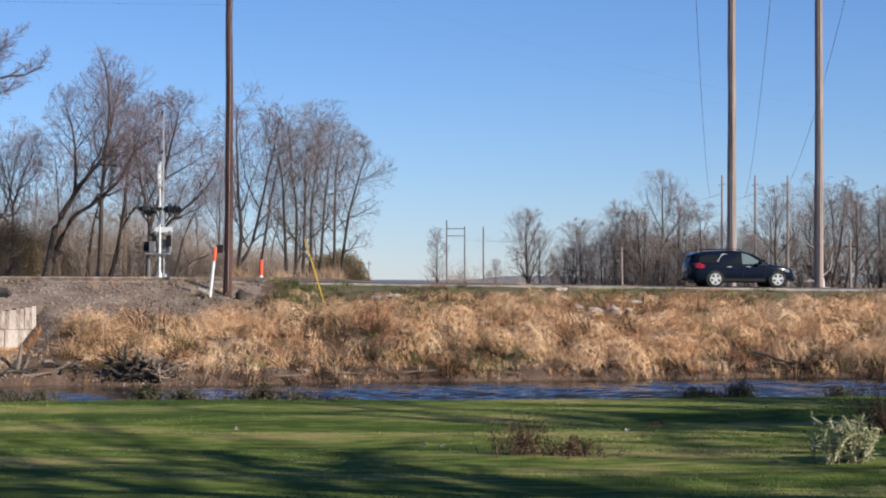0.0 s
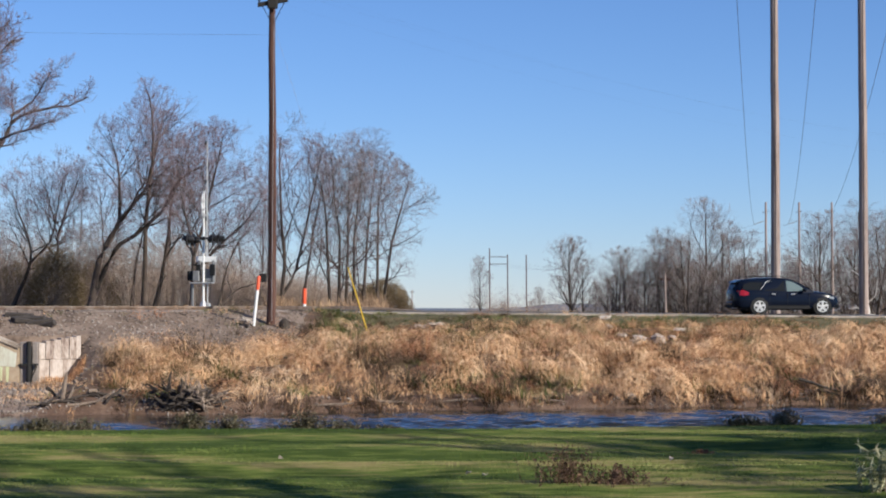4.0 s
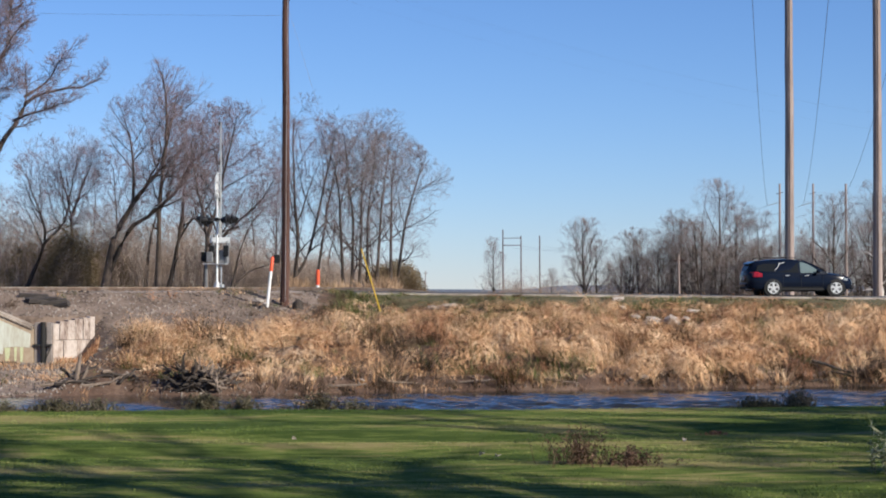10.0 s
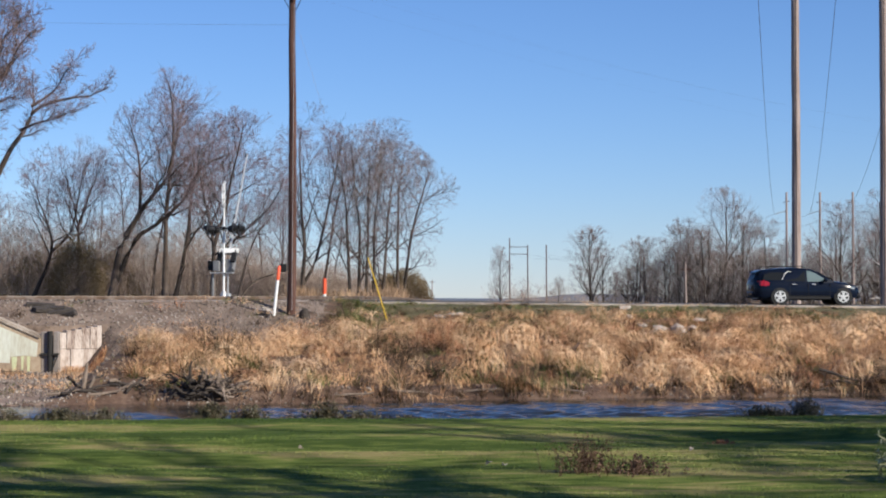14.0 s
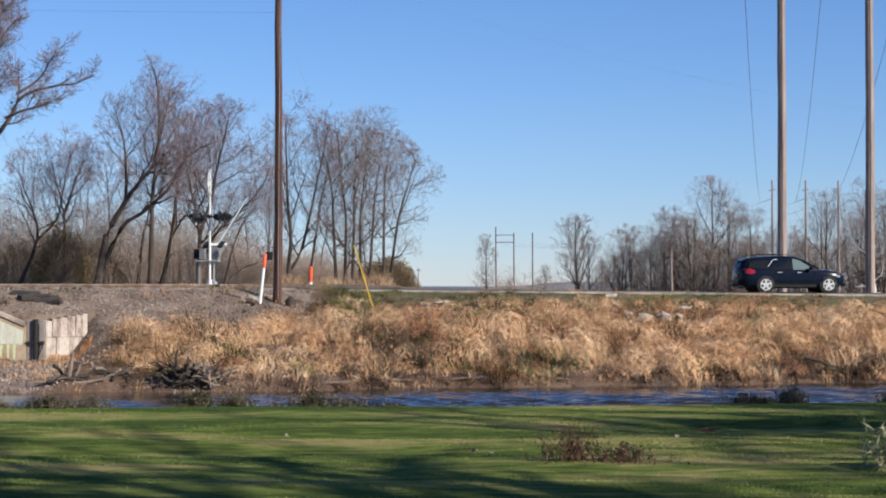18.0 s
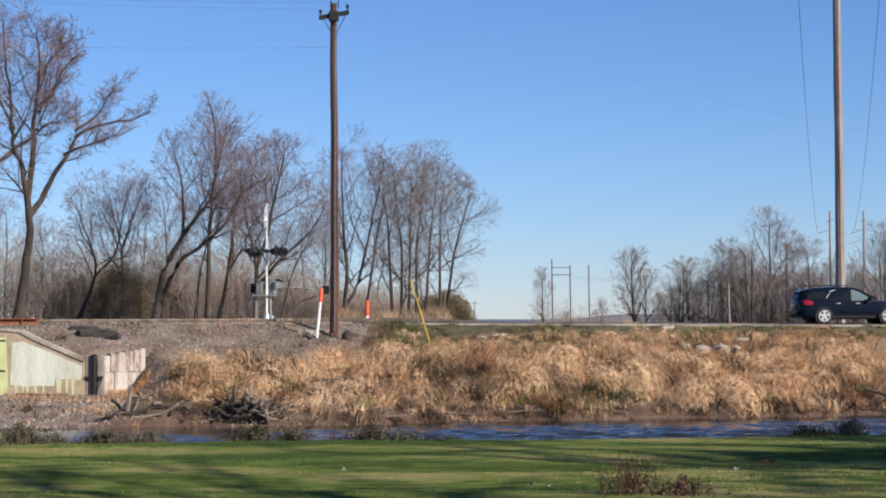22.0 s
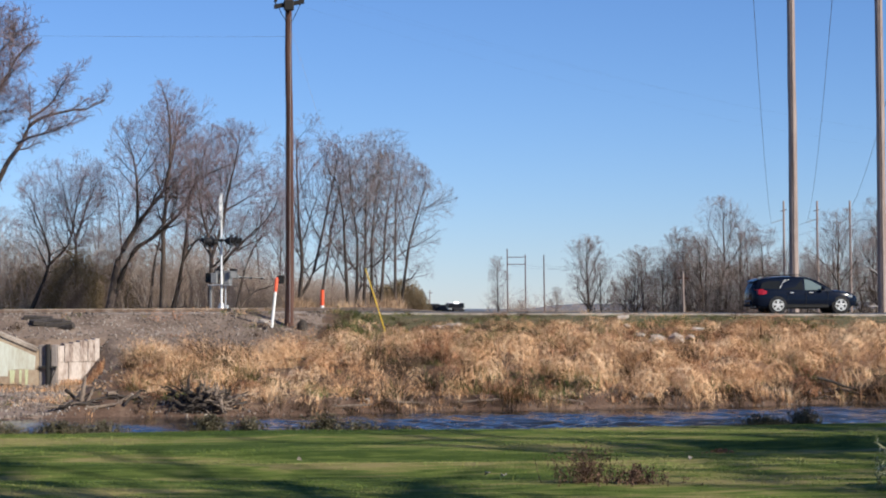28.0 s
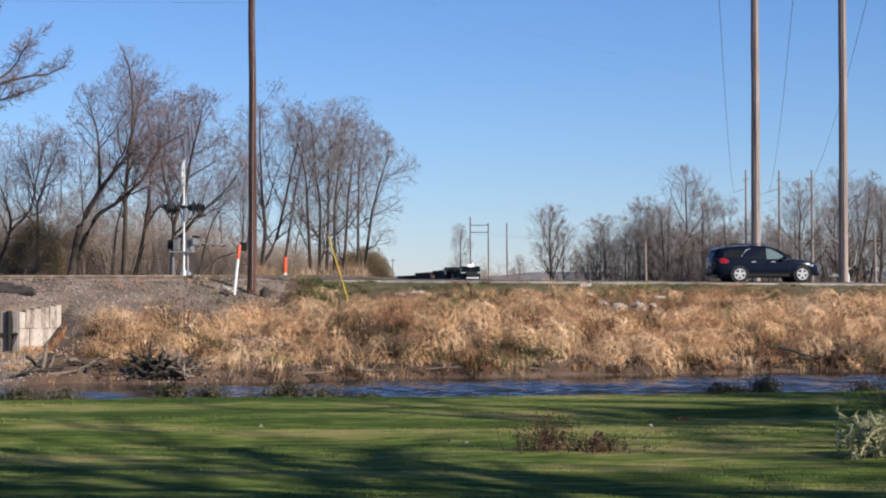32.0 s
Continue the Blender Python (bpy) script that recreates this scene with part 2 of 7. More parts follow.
# ---- building helpers ----
class Shape:
    """Gathers vertices and faces of one mesh."""

    def __init__(self):
        self.v, self.f, self.m = [], [], []

    def add(self, verts, faces, slot=0):
        k = len(self.v)
        self.v += [tuple(p) for p in verts]
        self.f += [tuple(i + k for i in f) for f in faces]
        self.m += [slot] * len(faces)
        return self

    def box(self, x0, y0, z0, x1, y1, z1, bev=0.0, slot=0):
        """A block with chamfered edges."""
        b = min(bev, (x1 - x0) * 0.45, (y1 - y0) * 0.45, (z1 - z0) * 0.45)
        if b <= 0:
            vs = [(x, y, z) for z in (z0, z1) for y in (y0, y1) for x in (x0, x1)]
            return self.add(vs, [(0, 2, 3, 1), (4, 5, 7, 6), (0, 1, 5, 4), (2, 6, 7, 3), (0, 4, 6, 2), (1, 3, 7, 5)], slot)
        bm = bmesh.new()
        bmesh.ops.create_cube(bm, size=1, matrix=Matrix.LocRotScale(((x0 + x1) / 2, (y0 + y1) / 2, (z0 + z1) / 2), None, (x1 - x0, y1 - y0, z1 - z0)))
        bmesh.ops.bevel(bm, geom=bm.edges[:], offset=b, segments=1, affect="EDGES")
        bm.verts.index_update()
        self.add([p.co[:] for p in bm.verts], [[p.index for p in f.verts] for f in bm.faces], slot)
        bm.free()
        return self

    def tube(self, points, radii, sides=8, caps=True, slot=0):
        """A round bar through points, with a radius at each."""
        pts = [Vector(p) for p in points]
        if not isinstance(radii, (list, tuple)):
            radii = [radii] * len(pts)
        rings, k = [], len(pts)
        for i, p in enumerate(pts):
            d = (pts[min(i + 1, k - 1)] - pts[max(i - 1, 0)]).normalized()
            a = d.cross((0, 0, 1) if abs(d.z) < 0.9 else (1, 0, 0)).normalized()
            b = d.cross(a)
            rings += [p + (a * math.cos(2 * math.pi * j / sides) + b * math.sin(2 * math.pi * j / sides)) * radii[i] for j in range(sides)]
        faces = [(i * sides + j, i * sides + (j + 1) % sides, (i + 1) * sides + (j + 1) % sides, (i + 1) * sides + j) for i in range(k - 1) for j in range(sides)]
        if caps:
            faces += [tuple(range(sides))[::-1], tuple((k - 1) * sides + j for j in range(sides))]
        return self.add(rings, faces, slot)

    def loft(self, sections, closed=True, caps=True, slot=0):
        k = len(sections[0])
        faces = []
        for i in range(len(sections) - 1):
            for j in range(k if closed else k - 1):
                faces.append((i * k + j, i * k + (j + 1) % k, (i + 1) * k + (j + 1) % k, (i + 1) * k + j))
        if caps:
            faces += [tuple(range(k))[::-1], tuple((len(sections) - 1) * k + j for j in range(k))]
        return self.add([p for s in sections for p in s], faces, slot)

    def prism(self, outline, y0, y1, slot=0):
        """An outline in x and z drawn out from y0 to y1."""
        return self.loft([[(x, y0, z) for x, z in outline], [(x, y1, z) for x, z in outline]], slot=slot)

    def rock(self, x, y, z, sx, sy, sz, rng, slot=0):
        bm = bmesh.new()
        bmesh.ops.create_icosphere(bm, subdivisions=1, radius=1)
        for p in bm.verts:
            k = rng.uniform(0.7, 1.15)
            p.co = (x + p.co.x * sx * k, y + p.co.y * sy * k, z + p.co.z * sz * k)
        bm.verts.index_update()
        self.add([p.co[:] for p in bm.verts], [[p.index for p in f.verts] for f in bm.faces], slot)
        bm.free()
        return self

    def mesh(self, name, *mats, smooth=None):
        me = bpy.data.meshes.new(name)
        me.from_pydata(self.v, [], self.f)
        for m in mats:
            me.materials.append(m)
        if len(mats) > 1:
            me.polygons.foreach_set("material_index", self.m)
        bm = bmesh.new()
        bm.from_mesh(me)
        bmesh.ops.recalc_face_normals(bm, faces=bm.faces[:])
        bm.to_mesh(me)
        bm.free()
        if smooth:
            me.shade_smooth()
            me.set_sharp_from_angle(angle=radians(smooth))
        me.update()
        return me


def part(name, shape, material, parent, label="", smooth=None):
    """One mesh object under a thing or under a part."""
    ob = new(name, shape if isinstance(shape, bpy.types.Mesh) else shape.mesh(name, material, smooth=smooth))
    ob.parent = parent
    return tagged(ob, label)


def thing(name, m, label, category, group=""):
    ob = new(name)
    ob.empty_display_size = 0.3
    ob.matrix_basis = m
    return tagged(ob, label, category, group)


def single(name, shape, material, m, label, category, group="", smooth=None):
    ob = new(name, shape.mesh(name, material, smooth=smooth))
    ob.matrix_basis = m
    return tagged(ob, label, category, group)


def mesh_np(name, verts, faces, material):
    """A mesh from arrays of vertices and of faces with one number of corners."""
    verts, faces = np.asarray(verts, dtype=np.float32).reshape(-1, 3), np.asarray(faces, dtype=np.int32)
    k = faces.shape[1]
    me = bpy.data.meshes.new(name)
    me.vertices.add(len(verts))
    me.vertices.foreach_set("co", verts.ravel())
    me.loops.add(faces.size)
    me.loops.foreach_set("vertex_index", faces.ravel())
    me.polygons.add(len(faces))
    me.polygons.foreach_set("loop_start", np.arange(len(faces), dtype=np.int32) * k)
    me.update(calc_edges=True)
    me.materials.append(material)
    return me


def tubes_np(name, segs, sides, material):
    """Many tapered bars at once: rows of x, y, z, x, y, z, radius, radius."""
    s = np.asarray(segs, dtype=np.float64)
    p, q, r0, r1 = s[:, :3], s[:, 3:6], s[:, 6:7], s[:, 7:8]
    d = q - p
    d /= np.maximum(1e-9, np.linalg.norm(d, axis=1, keepdims=True))
    ref = np.where(np.abs(d[:, 2:3]) < 0.9, np.array([[0, 0, 1.0]]), np.array([[1.0, 0, 0]]))
    a = np.cross(d, ref)
    a /= np.linalg.norm(a, axis=1, keepdims=True)
    b = np.cross(d, a)
    rings = []
    for c, r in ((p, r0), (q, r1)):
        for j in range(sides):
            w = 2 * math.pi * j / sides
            rings.append(c + (a * math.cos(w) + b * math.sin(w)) * r)
    v = np.stack(rings, 1)
    n = len(s)
    base = (np.arange(n) * 2 * sides)[:, None, None]
    f = np.array([[j, (j + 1) % sides, sides + (j + 1) % sides, sides + j] for j in range(sides)])[None] + base
    return mesh_np(name, v.reshape(-1, 3), f.reshape(-1, 4), material)


def blades_np(name, x, y, z, h, w, lean, turn, material, steps=((0, 1.0), (0.4, 0.9), (0.75, 0.65), (1.0, 0.2))):
    """Grass blades of a few tapering pieces that arch over."""
    n = len(x)
    base = np.stack([x, y, z], 1)
    ax = np.stack([np.cos(turn), np.sin(turn), np.zeros(n)], 1)
    side = np.stack([-np.sin(turn), np.cos(turn), np.zeros(n)], 1)
    up = np.array([[0, 0, 1.0]])
    rows = []
    for t, k in steps:
        c = base + up * (h * (t - np.minimum(0.75, 0.34 * lean ** 2) * t * t))[:, None] + ax * (lean * h * (0.25 * t + 0.75 * t * t))[:, None]
        rows += [c - side * (w / 2 * k)[:, None], c + side * (w / 2 * k)[:, None]]
    v = np.stack(rows, 1)
    m = len(steps)
    f = np.array([[2 * i, 2 * i + 1, 2 * i + 3, 2 * i + 2] for i in range(m - 1)])[None] + (np.arange(n) * 2 * m)[:, None, None]
    return mesh_np(name, v.reshape(-1, 3), f.reshape(-1, 4), material)


def value_noise(x, y, scale, seed):
    """Smooth noise between 0 and 1 over arrays."""
    rs = np.random.RandomState(seed)
    g = rs.rand(64, 64)
    u, v = x / scale + 1000.3, y / scale + 1000.7
    i, j = np.floor(u).astype(int), np.floor(v).astype(int)
    a, b = u - i, v - j
    a, b = a * a * (3 - 2 * a), b * b * (3 - 2 * b)
    i0, j0, i1, j1 = i % 64, j % 64, (i + 1) % 64, (j + 1) % 64
    return (g[i0, j0] * (1 - a) + g[i1, j0] * a) * (1 - b) + (g[i0, j1] * (1 - a) + g[i1, j1] * a) * b


# ---- the lie of the land ----
WATER = -1.3
# the railway's centre line, from the bridge over the creek to the curve beyond the road
TRACK = [(-60, 53.5), (-40, 61.0), (-28, 65.6), (-16, 69.4), (-9, 72.5), (-6, 77.0), (-4.6, 84), (-2.5, 96), (1, 120), (6, 160), (10.5, 210), (12.2, 260)]


def far_track():
    """The curve on which the train comes: x, y, heading and height, metre by metre back from its end."""
    x, y, out = 9.2, 310.0, []
    for s in range(0, 1000):
        way = radians(min(62, 4.6 + 0.13 * s))
        out.append((x, y, way, max(-5.3, -1.45 - 0.0115 * s)))
        x, y = x - math.sin(way), y + math.cos(way)
    return out


FAR = far_track()
LINE = np.array(TRACK + [(FAR[i][0], FAR[i][1]) for i in range(0, 1000, 20)])
LINE_Z = np.array([1.42] * 7 + [1.3, 0.9, 0.1, -0.7, -1.2] + [FAR[i][3] for i in range(0, 1000, 20)])


def to_track(x, y):
    """Distance to the railway and its height there, over arrays."""
    best, high = np.full(x.shape, 1e9), np.zeros(x.shape)
    for (a, b), za, zb in zip(zip(LINE[:-1], LINE[1:]), LINE_Z[:-1], LINE_Z[1:]):
        d = b - a
        t = np.clip(((x - a[0]) * d[0] + (y - a[1]) * d[1]) / (d @ d), 0, 1)
        e = np.hypot(x - a[0] - t * d[0], y - a[1] - t * d[1])
        high = np.where(e < best, za + (zb - za) * t, high)
        best = np.minimum(best, e)
    return best, high


def road_z(x, y):
    return 1.40 - 0.008 * np.clip(x, -60, 80) + 0.018 * (np.minimum(y, 83.5) - 83.5) - 0.018 * np.maximum(0, y - 83.5)


def water_edge(x):
    return np.clip(53.6 + 0.27 * x, 48.3, 56.6) + 0.9 * (value_noise(x, x * 0, 3.0, 5) - 0.5) + 0.5 * (value_noise(x, x * 0, 0.9, 6) - 0.5)


def lawn_edge(x):
    return 25.2 + 0.12 * np.clip(x, -12, 9) + 0.5 * (value_noise(x, x * 0, 2.5, 8) - 0.5)


def ground_z(x, y):
    """Height of the ground, over arrays."""
    x, y = np.asarray(x, dtype=float), np.asarray(y, dtype=float)
    le, we = lawn_edge(x), water_edge(x)
    lawn = 0.10 * (value_noise(x, y, 9, 2) - 0.5) + 0.05 * (value_noise(x * 0.4, y, 1.4, 3) - 0.5) + 0.075 * (value_noise(x * 0.12, y, 0.8, 14) - 0.5) + 0.014 * (value_noise(x * 0.4, y, 0.36, 15) - 0.5)
    near = lawn - 0.36 * np.maximum(0, y - le)
    u = y - we
    bank = np.interp(u, [-4, -1, 0, 0.6, 3.0, 6.0], [-2.6, -1.7, -1.3, -0.92, -0.60, -0.10])
    top = np.interp(y, [50, 64, 70, 78.2, 79.2, 88.0, 91.0, 120, 220, 330, 5000], [-0.6, -0.10, 0.45, 1.0, 1.08, 1.05, 0.85, 0.6, -4.0, -5.9, -5.9])
    far = np.where(u < 6, np.minimum(bank, np.maximum(top, -0.1)), top)
    # higher, wooded ground beyond the railway on the creek's upstream side
    wood = 1.65 * np.clip((-x - 2) / 8, 0, 1) * np.clip((y - 82) / 12, 0, 1) * np.clip((190 - y) / 60, 0, 1)
    far = np.where(y > 80, np.maximum(far, np.minimum(wood, 1.6) + np.minimum(far, 0) * np.clip((y - 130) / 60, 0, 1)), far)
    far = far + (0.25 * (value_noise(x, y, 3.5, 4) - 0.5) + 0.34 * (value_noise(x, y, 1.5, 13) - 0.5) + 0.40 * (value_noise(x, y, 2.3, 16) - 0.5)) * np.clip(u / 2, 0, 1) * np.clip((78.5 - y) / 4, 0, 1)
    d, tz = to_track(x, y)
    bed = tz - 0.01 - np.maximum(0, d - 1.9) * np.interp(x, [-12, -7], [0.30, 0.24]) + 0.10 * (value_noise(x, y, 1.2, 9) - 0.5) * np.clip(d - 1.9, 0, 1)
    bed = np.where((y > 79) & (y < 89) & (x > -9), -9, bed)
    # below the abutment and the block wall the ground lies low; the stones slope down beside them
    line = 65.05 + 0.53 * np.clip(x + 13.9, 0, 2.2)
    low = -1.27 + 0.02 * np.maximum(0, u)
    k = np.clip((np.minimum(-11.85 + 0.9 * np.maximum(0, 65.4 - y), -10.0) - x) / 1.3, 0, 1) * (y < line)
    far = np.maximum(far, np.where(u > -2, bed, -9))
    far = np.where((u > 0) & (k > 0), far + (np.minimum(far, low) - far) * k, far)
    far = np.where((y > 76) & (y < 79.3) & (x > -5), far + (road_z(x, np.full_like(y, 79.0)) - 0.05 - far) * np.clip((y - 76) / 2.4, 0, 1), far)
    # the road's bed stays under its asphalt
    on_road = (y > 78.8) & (y < 88.2)
    far = np.where(on_road, np.minimum(far, road_z(x, y) - 0.10), far)
    return np.where(y < 38, np.maximum(near, -2.6), np.maximum(np.where(y < 45, -2.6, far), -7))


def build_ground():
    xs = np.concatenate([[-4500, -1800, -700, -300, -150, -90, -60], np.arange(-44, -17.6, 0.5), np.arange(-17.5, -10.6, 0.15), np.arange(-10.5, 45, 0.5), [60, 90, 150, 300, 700, 1800, 4500]])
    ys = np.concatenate([[-4500, -1500, -500, -150, -50, -15, 0, 6], np.arange(10, 12, 0.3), np.arange(12, 27, 0.12), np.arange(27, 30, 0.3), [32, 36, 40, 44], np.arange(46, 63.2, 0.4), np.arange(63.3, 67.2, 0.12), np.arange(67.3, 92, 0.4), np.arange(92, 200, 3), np.arange(200, 480, 12), [550, 700, 1000, 1800, 4500]])
    gx, gy = np.meshgrid(xs, ys)
    gz = ground_z(gx, gy)
    nx, ny = len(xs), len(ys)
    idx = np.arange(nx * ny).reshape(ny, nx)
    faces = np.stack([idx[:-1, :-1], idx[:-1, 1:], idx[1:, 1:], idx[1:, :-1]], -1).reshape(-1, 4)
    me = mesh_np("ground", np.stack([gx, gy, gz], -1), faces, M["lawn"])
    for key in ("mud", "thatch", "ballast", "verge", "field", "silt"):
        me.materials.append(M[key])
    cx, cy = (gx[:-1, :-1] + gx[1:, 1:]).ravel() / 2, (gy[:-1, :-1] + gy[1:, 1:]).ravel() / 2
    j = value_noise(cx, cy, 0.8, 11) - 0.5
    d, _ = to_track(cx, cy)
    u = cy - water_edge(cx)
    slot = np.where(cy < lawn_edge(cx) + 0.4, 0, 1)
    slot = np.where((u > 1.0 + j) & (cy > 40), 2, slot)
    slot = np.where((cy > 75.0 + 2 * j) & (cy < 95), 4, slot)
    slot = np.where(cy > 95, 5, slot)
    slot = np.where((d < 7.2 + 2.4 * j) & (cx < -5.2 + 2 * j) & (u > 4) & (cy < 82), 3, slot)
    slot = np.where((cx < -10.5 + j) & (u > 0.1) & (cy < 64.6), 6, slot)
    me.polygons.foreach_set("material_index", slot.astype(np.int32))
    me.shade_smooth()
    tagged(new("ground", me), "lawn, creek banks and fields in one uneven sheet", "ground", kind="structure")


def build_water():
    xs, ys = np.concatenate([[-140, -60], np.arange(-22, 27, 0.14), [60, 140]]), np.concatenate([[24.0, 34.0], np.arange(42, 61.5, 0.1), [66.0]])
    gx, gy = np.meshgrid(xs, ys)
    gz = np.zeros_like(gx)
    rs = np.random.RandomState(17)
    # wind ripples that run towards the lawn, stronger in midstream
    for _ in range(26):
        k = 2 * math.pi / rs.uniform(0.3, 0.8)
        a = rs.normal(-math.pi / 2, 0.45)
        gz += rs.uniform(0.5, 1) * 0.105 / k * np.sin(k * (gx * math.cos(a) + gy * math.sin(a)) + rs.uniform(0, 6.28))
    calm = np.clip((water_edge(gx) - gy) / 6.0, 0.05, 1) * np.interp(gx, [-14, -8, 0], [0.2, 0.35, 1]) * (0.6 + 0.8 * value_noise(gx, gy * 2.5, 4.0, 19))
    gz = WATER + gz * calm
    idx = np.arange(gx.size).reshape(gx.shape)
    me = mesh_np("water", np.stack([gx, gy, gz], -1), np.stack([idx[:-1, :-1], idx[:-1, 1:], idx[1:, 1:], idx[1:, :-1]], -1).reshape(-1, 4), None)
    me.shade_smooth()
    m = bpy.data.materials.new("creek_water")
    m.use_nodes = True
    n, l = m.node_tree.nodes, m.node_tree.links
    b = n["Principled BSDF"]
    b.inputs["Base Color"].default_value = (0.020, 0.020, 0.018, 1)
    b.inputs["Roughness"].default_value, b.inputs["IOR"].default_value = 0.05, 1.33
    tc = n.new("ShaderNodeTexCoord")
    tex = n.new("ShaderNodeTexNoise")
    tex.inputs["Scale"].default_value, tex.inputs["Detail"].default_value = 7.0, 3
    l.new(tc.outputs["Object"], tex.inputs["Vector"])
    bp = n.new("ShaderNodeBump")
    bp.inputs["Strength"].default_value, bp.inputs["Distance"].default_value = 0.32, 0.03
    l.new(tex.outputs[0], bp.inputs["Height"])
    l.new(bp.outputs[0], b.inputs["Normal"])
    me.materials.clear()
    me.materials.append(m)
    tagged(new("water", me), "dark blue rippled creek water", "water", kind="structure")


def build_road():
    xs = np.concatenate([np.arange(-60, 90, 1.0), np.arange(90, 420, 15)])
    for name, rows, key, lift, label in (("road", (79.0, 83.5, 88.0), "asphalt", 0.0, "two-lane asphalt road with painted edge lines"),):
        v, f = [], []
        for x in xs:
            for y in rows:
                v.append((x, y, float(road_z(x, y)) + lift))
            v += [(x, rows[-1], float(road_z(x, rows[-1])) - 0.3), (x, rows[0], float(road_z(x, rows[0])) - 0.3)]
        for i in range(len(xs) - 1):
            for j in range(5):
                f.append((i * 5 + j, (i + 1) * 5 + j, (i + 1) * 5 + (j + 1) % 5, i * 5 + (j + 1) % 5))
        f += [tuple(range(5)), tuple((len(xs) - 1) * 5 + j for j in range(5))]
        s = Shape()
        s.add(v, f)
        road = tagged(new(name, s.mesh(name, M[key])), label, "road", kind="structure")
    for y0, x0 in ((79.25, -4.0), (87.6, -4.0)):
        s, seg = Shape(), np.arange(x0, 90, 4.0)
        for a in seg:
            b = a + 4.0
            za, zb = float(road_z(a, y0)) + 0.006, float(road_z(b, y0)) + 0.006
            s.add([(a, y0, za), (b, y0, zb), (b, y0 + 0.14, zb + 0.002), (a, y0 + 0.14, za + 0.002)], [(0, 1, 2, 3)])
        part("edge_line", s, M["line"], road, "white painted edge line")
    for a in np.arange(-7.4, 88, 3.0):
        za, zb = float(road_z(a, 78.9)), float(road_z(a + 3, 78.9))
        k = Shape().loft([[(a + 0.01, 78.86, za - 0.2), (a + 0.01, 79.02, za - 0.2), (a + 0.01, 79.02, za + 0.035), (a + 0.01, 78.89, za + 0.03)], [(a + 2.99, 78.86, zb - 0.2), (a + 2.99, 79.02, zb - 0.2), (a + 2.99, 79.02, zb + 0.035), (a + 2.99, 78.89, zb + 0.03)]])
        part("kerb", k, M["rubble"], road, "low pale concrete kerb")
    for y0 in (83.38, 83.55):
        s = Shape()
        for a in np.arange(-4.0, 90, 4.0):
            za, zb = float(road_z(a, y0)) + 0.006, float(road_z(a + 4, y0)) + 0.006
            s.add([(a, y0, za), (a + 4, y0, zb), (a + 4, y0 + 0.1, zb), (a, y0 + 0.1, za)], [(0, 1, 2, 3)])
        part("centre_line", s, M["yellow"], road, "yellow centre line")


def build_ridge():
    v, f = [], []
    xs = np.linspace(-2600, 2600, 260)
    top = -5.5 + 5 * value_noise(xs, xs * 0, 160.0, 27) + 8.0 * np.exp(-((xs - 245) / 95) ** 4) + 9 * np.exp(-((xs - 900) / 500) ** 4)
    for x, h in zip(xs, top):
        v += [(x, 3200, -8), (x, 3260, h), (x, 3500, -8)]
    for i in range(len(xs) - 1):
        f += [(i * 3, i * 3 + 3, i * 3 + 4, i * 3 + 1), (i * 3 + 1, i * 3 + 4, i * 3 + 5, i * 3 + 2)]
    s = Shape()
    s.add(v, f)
    tagged(new("backdrop", s.mesh("backdrop", M["haze"])), "low wooded ridge on the horizon, haze put into its colour", "ridge", kind="structure")


build_ground()
build_ridge()
build_water()
build_road()


# ---- trees ----
def smooth_line(pts, per=3):
    """A soft curve through a few points."""
    out, k = [], len(pts)
    for i in range(k - 1):
        a, b, c, d = pts[max(0, i - 1)], pts[i], pts[i + 1], pts[min(k - 1, i + 2)]
        for j in range(per):
            t = j / per
            out.append(0.5 * ((2 * b) + (c - a) * t + (2 * a - 5 * b + 4 * c - d) * t * t + (3 * b - a - 3 * c + d) * t ** 3))
    out.append(pts[-1])
    return out


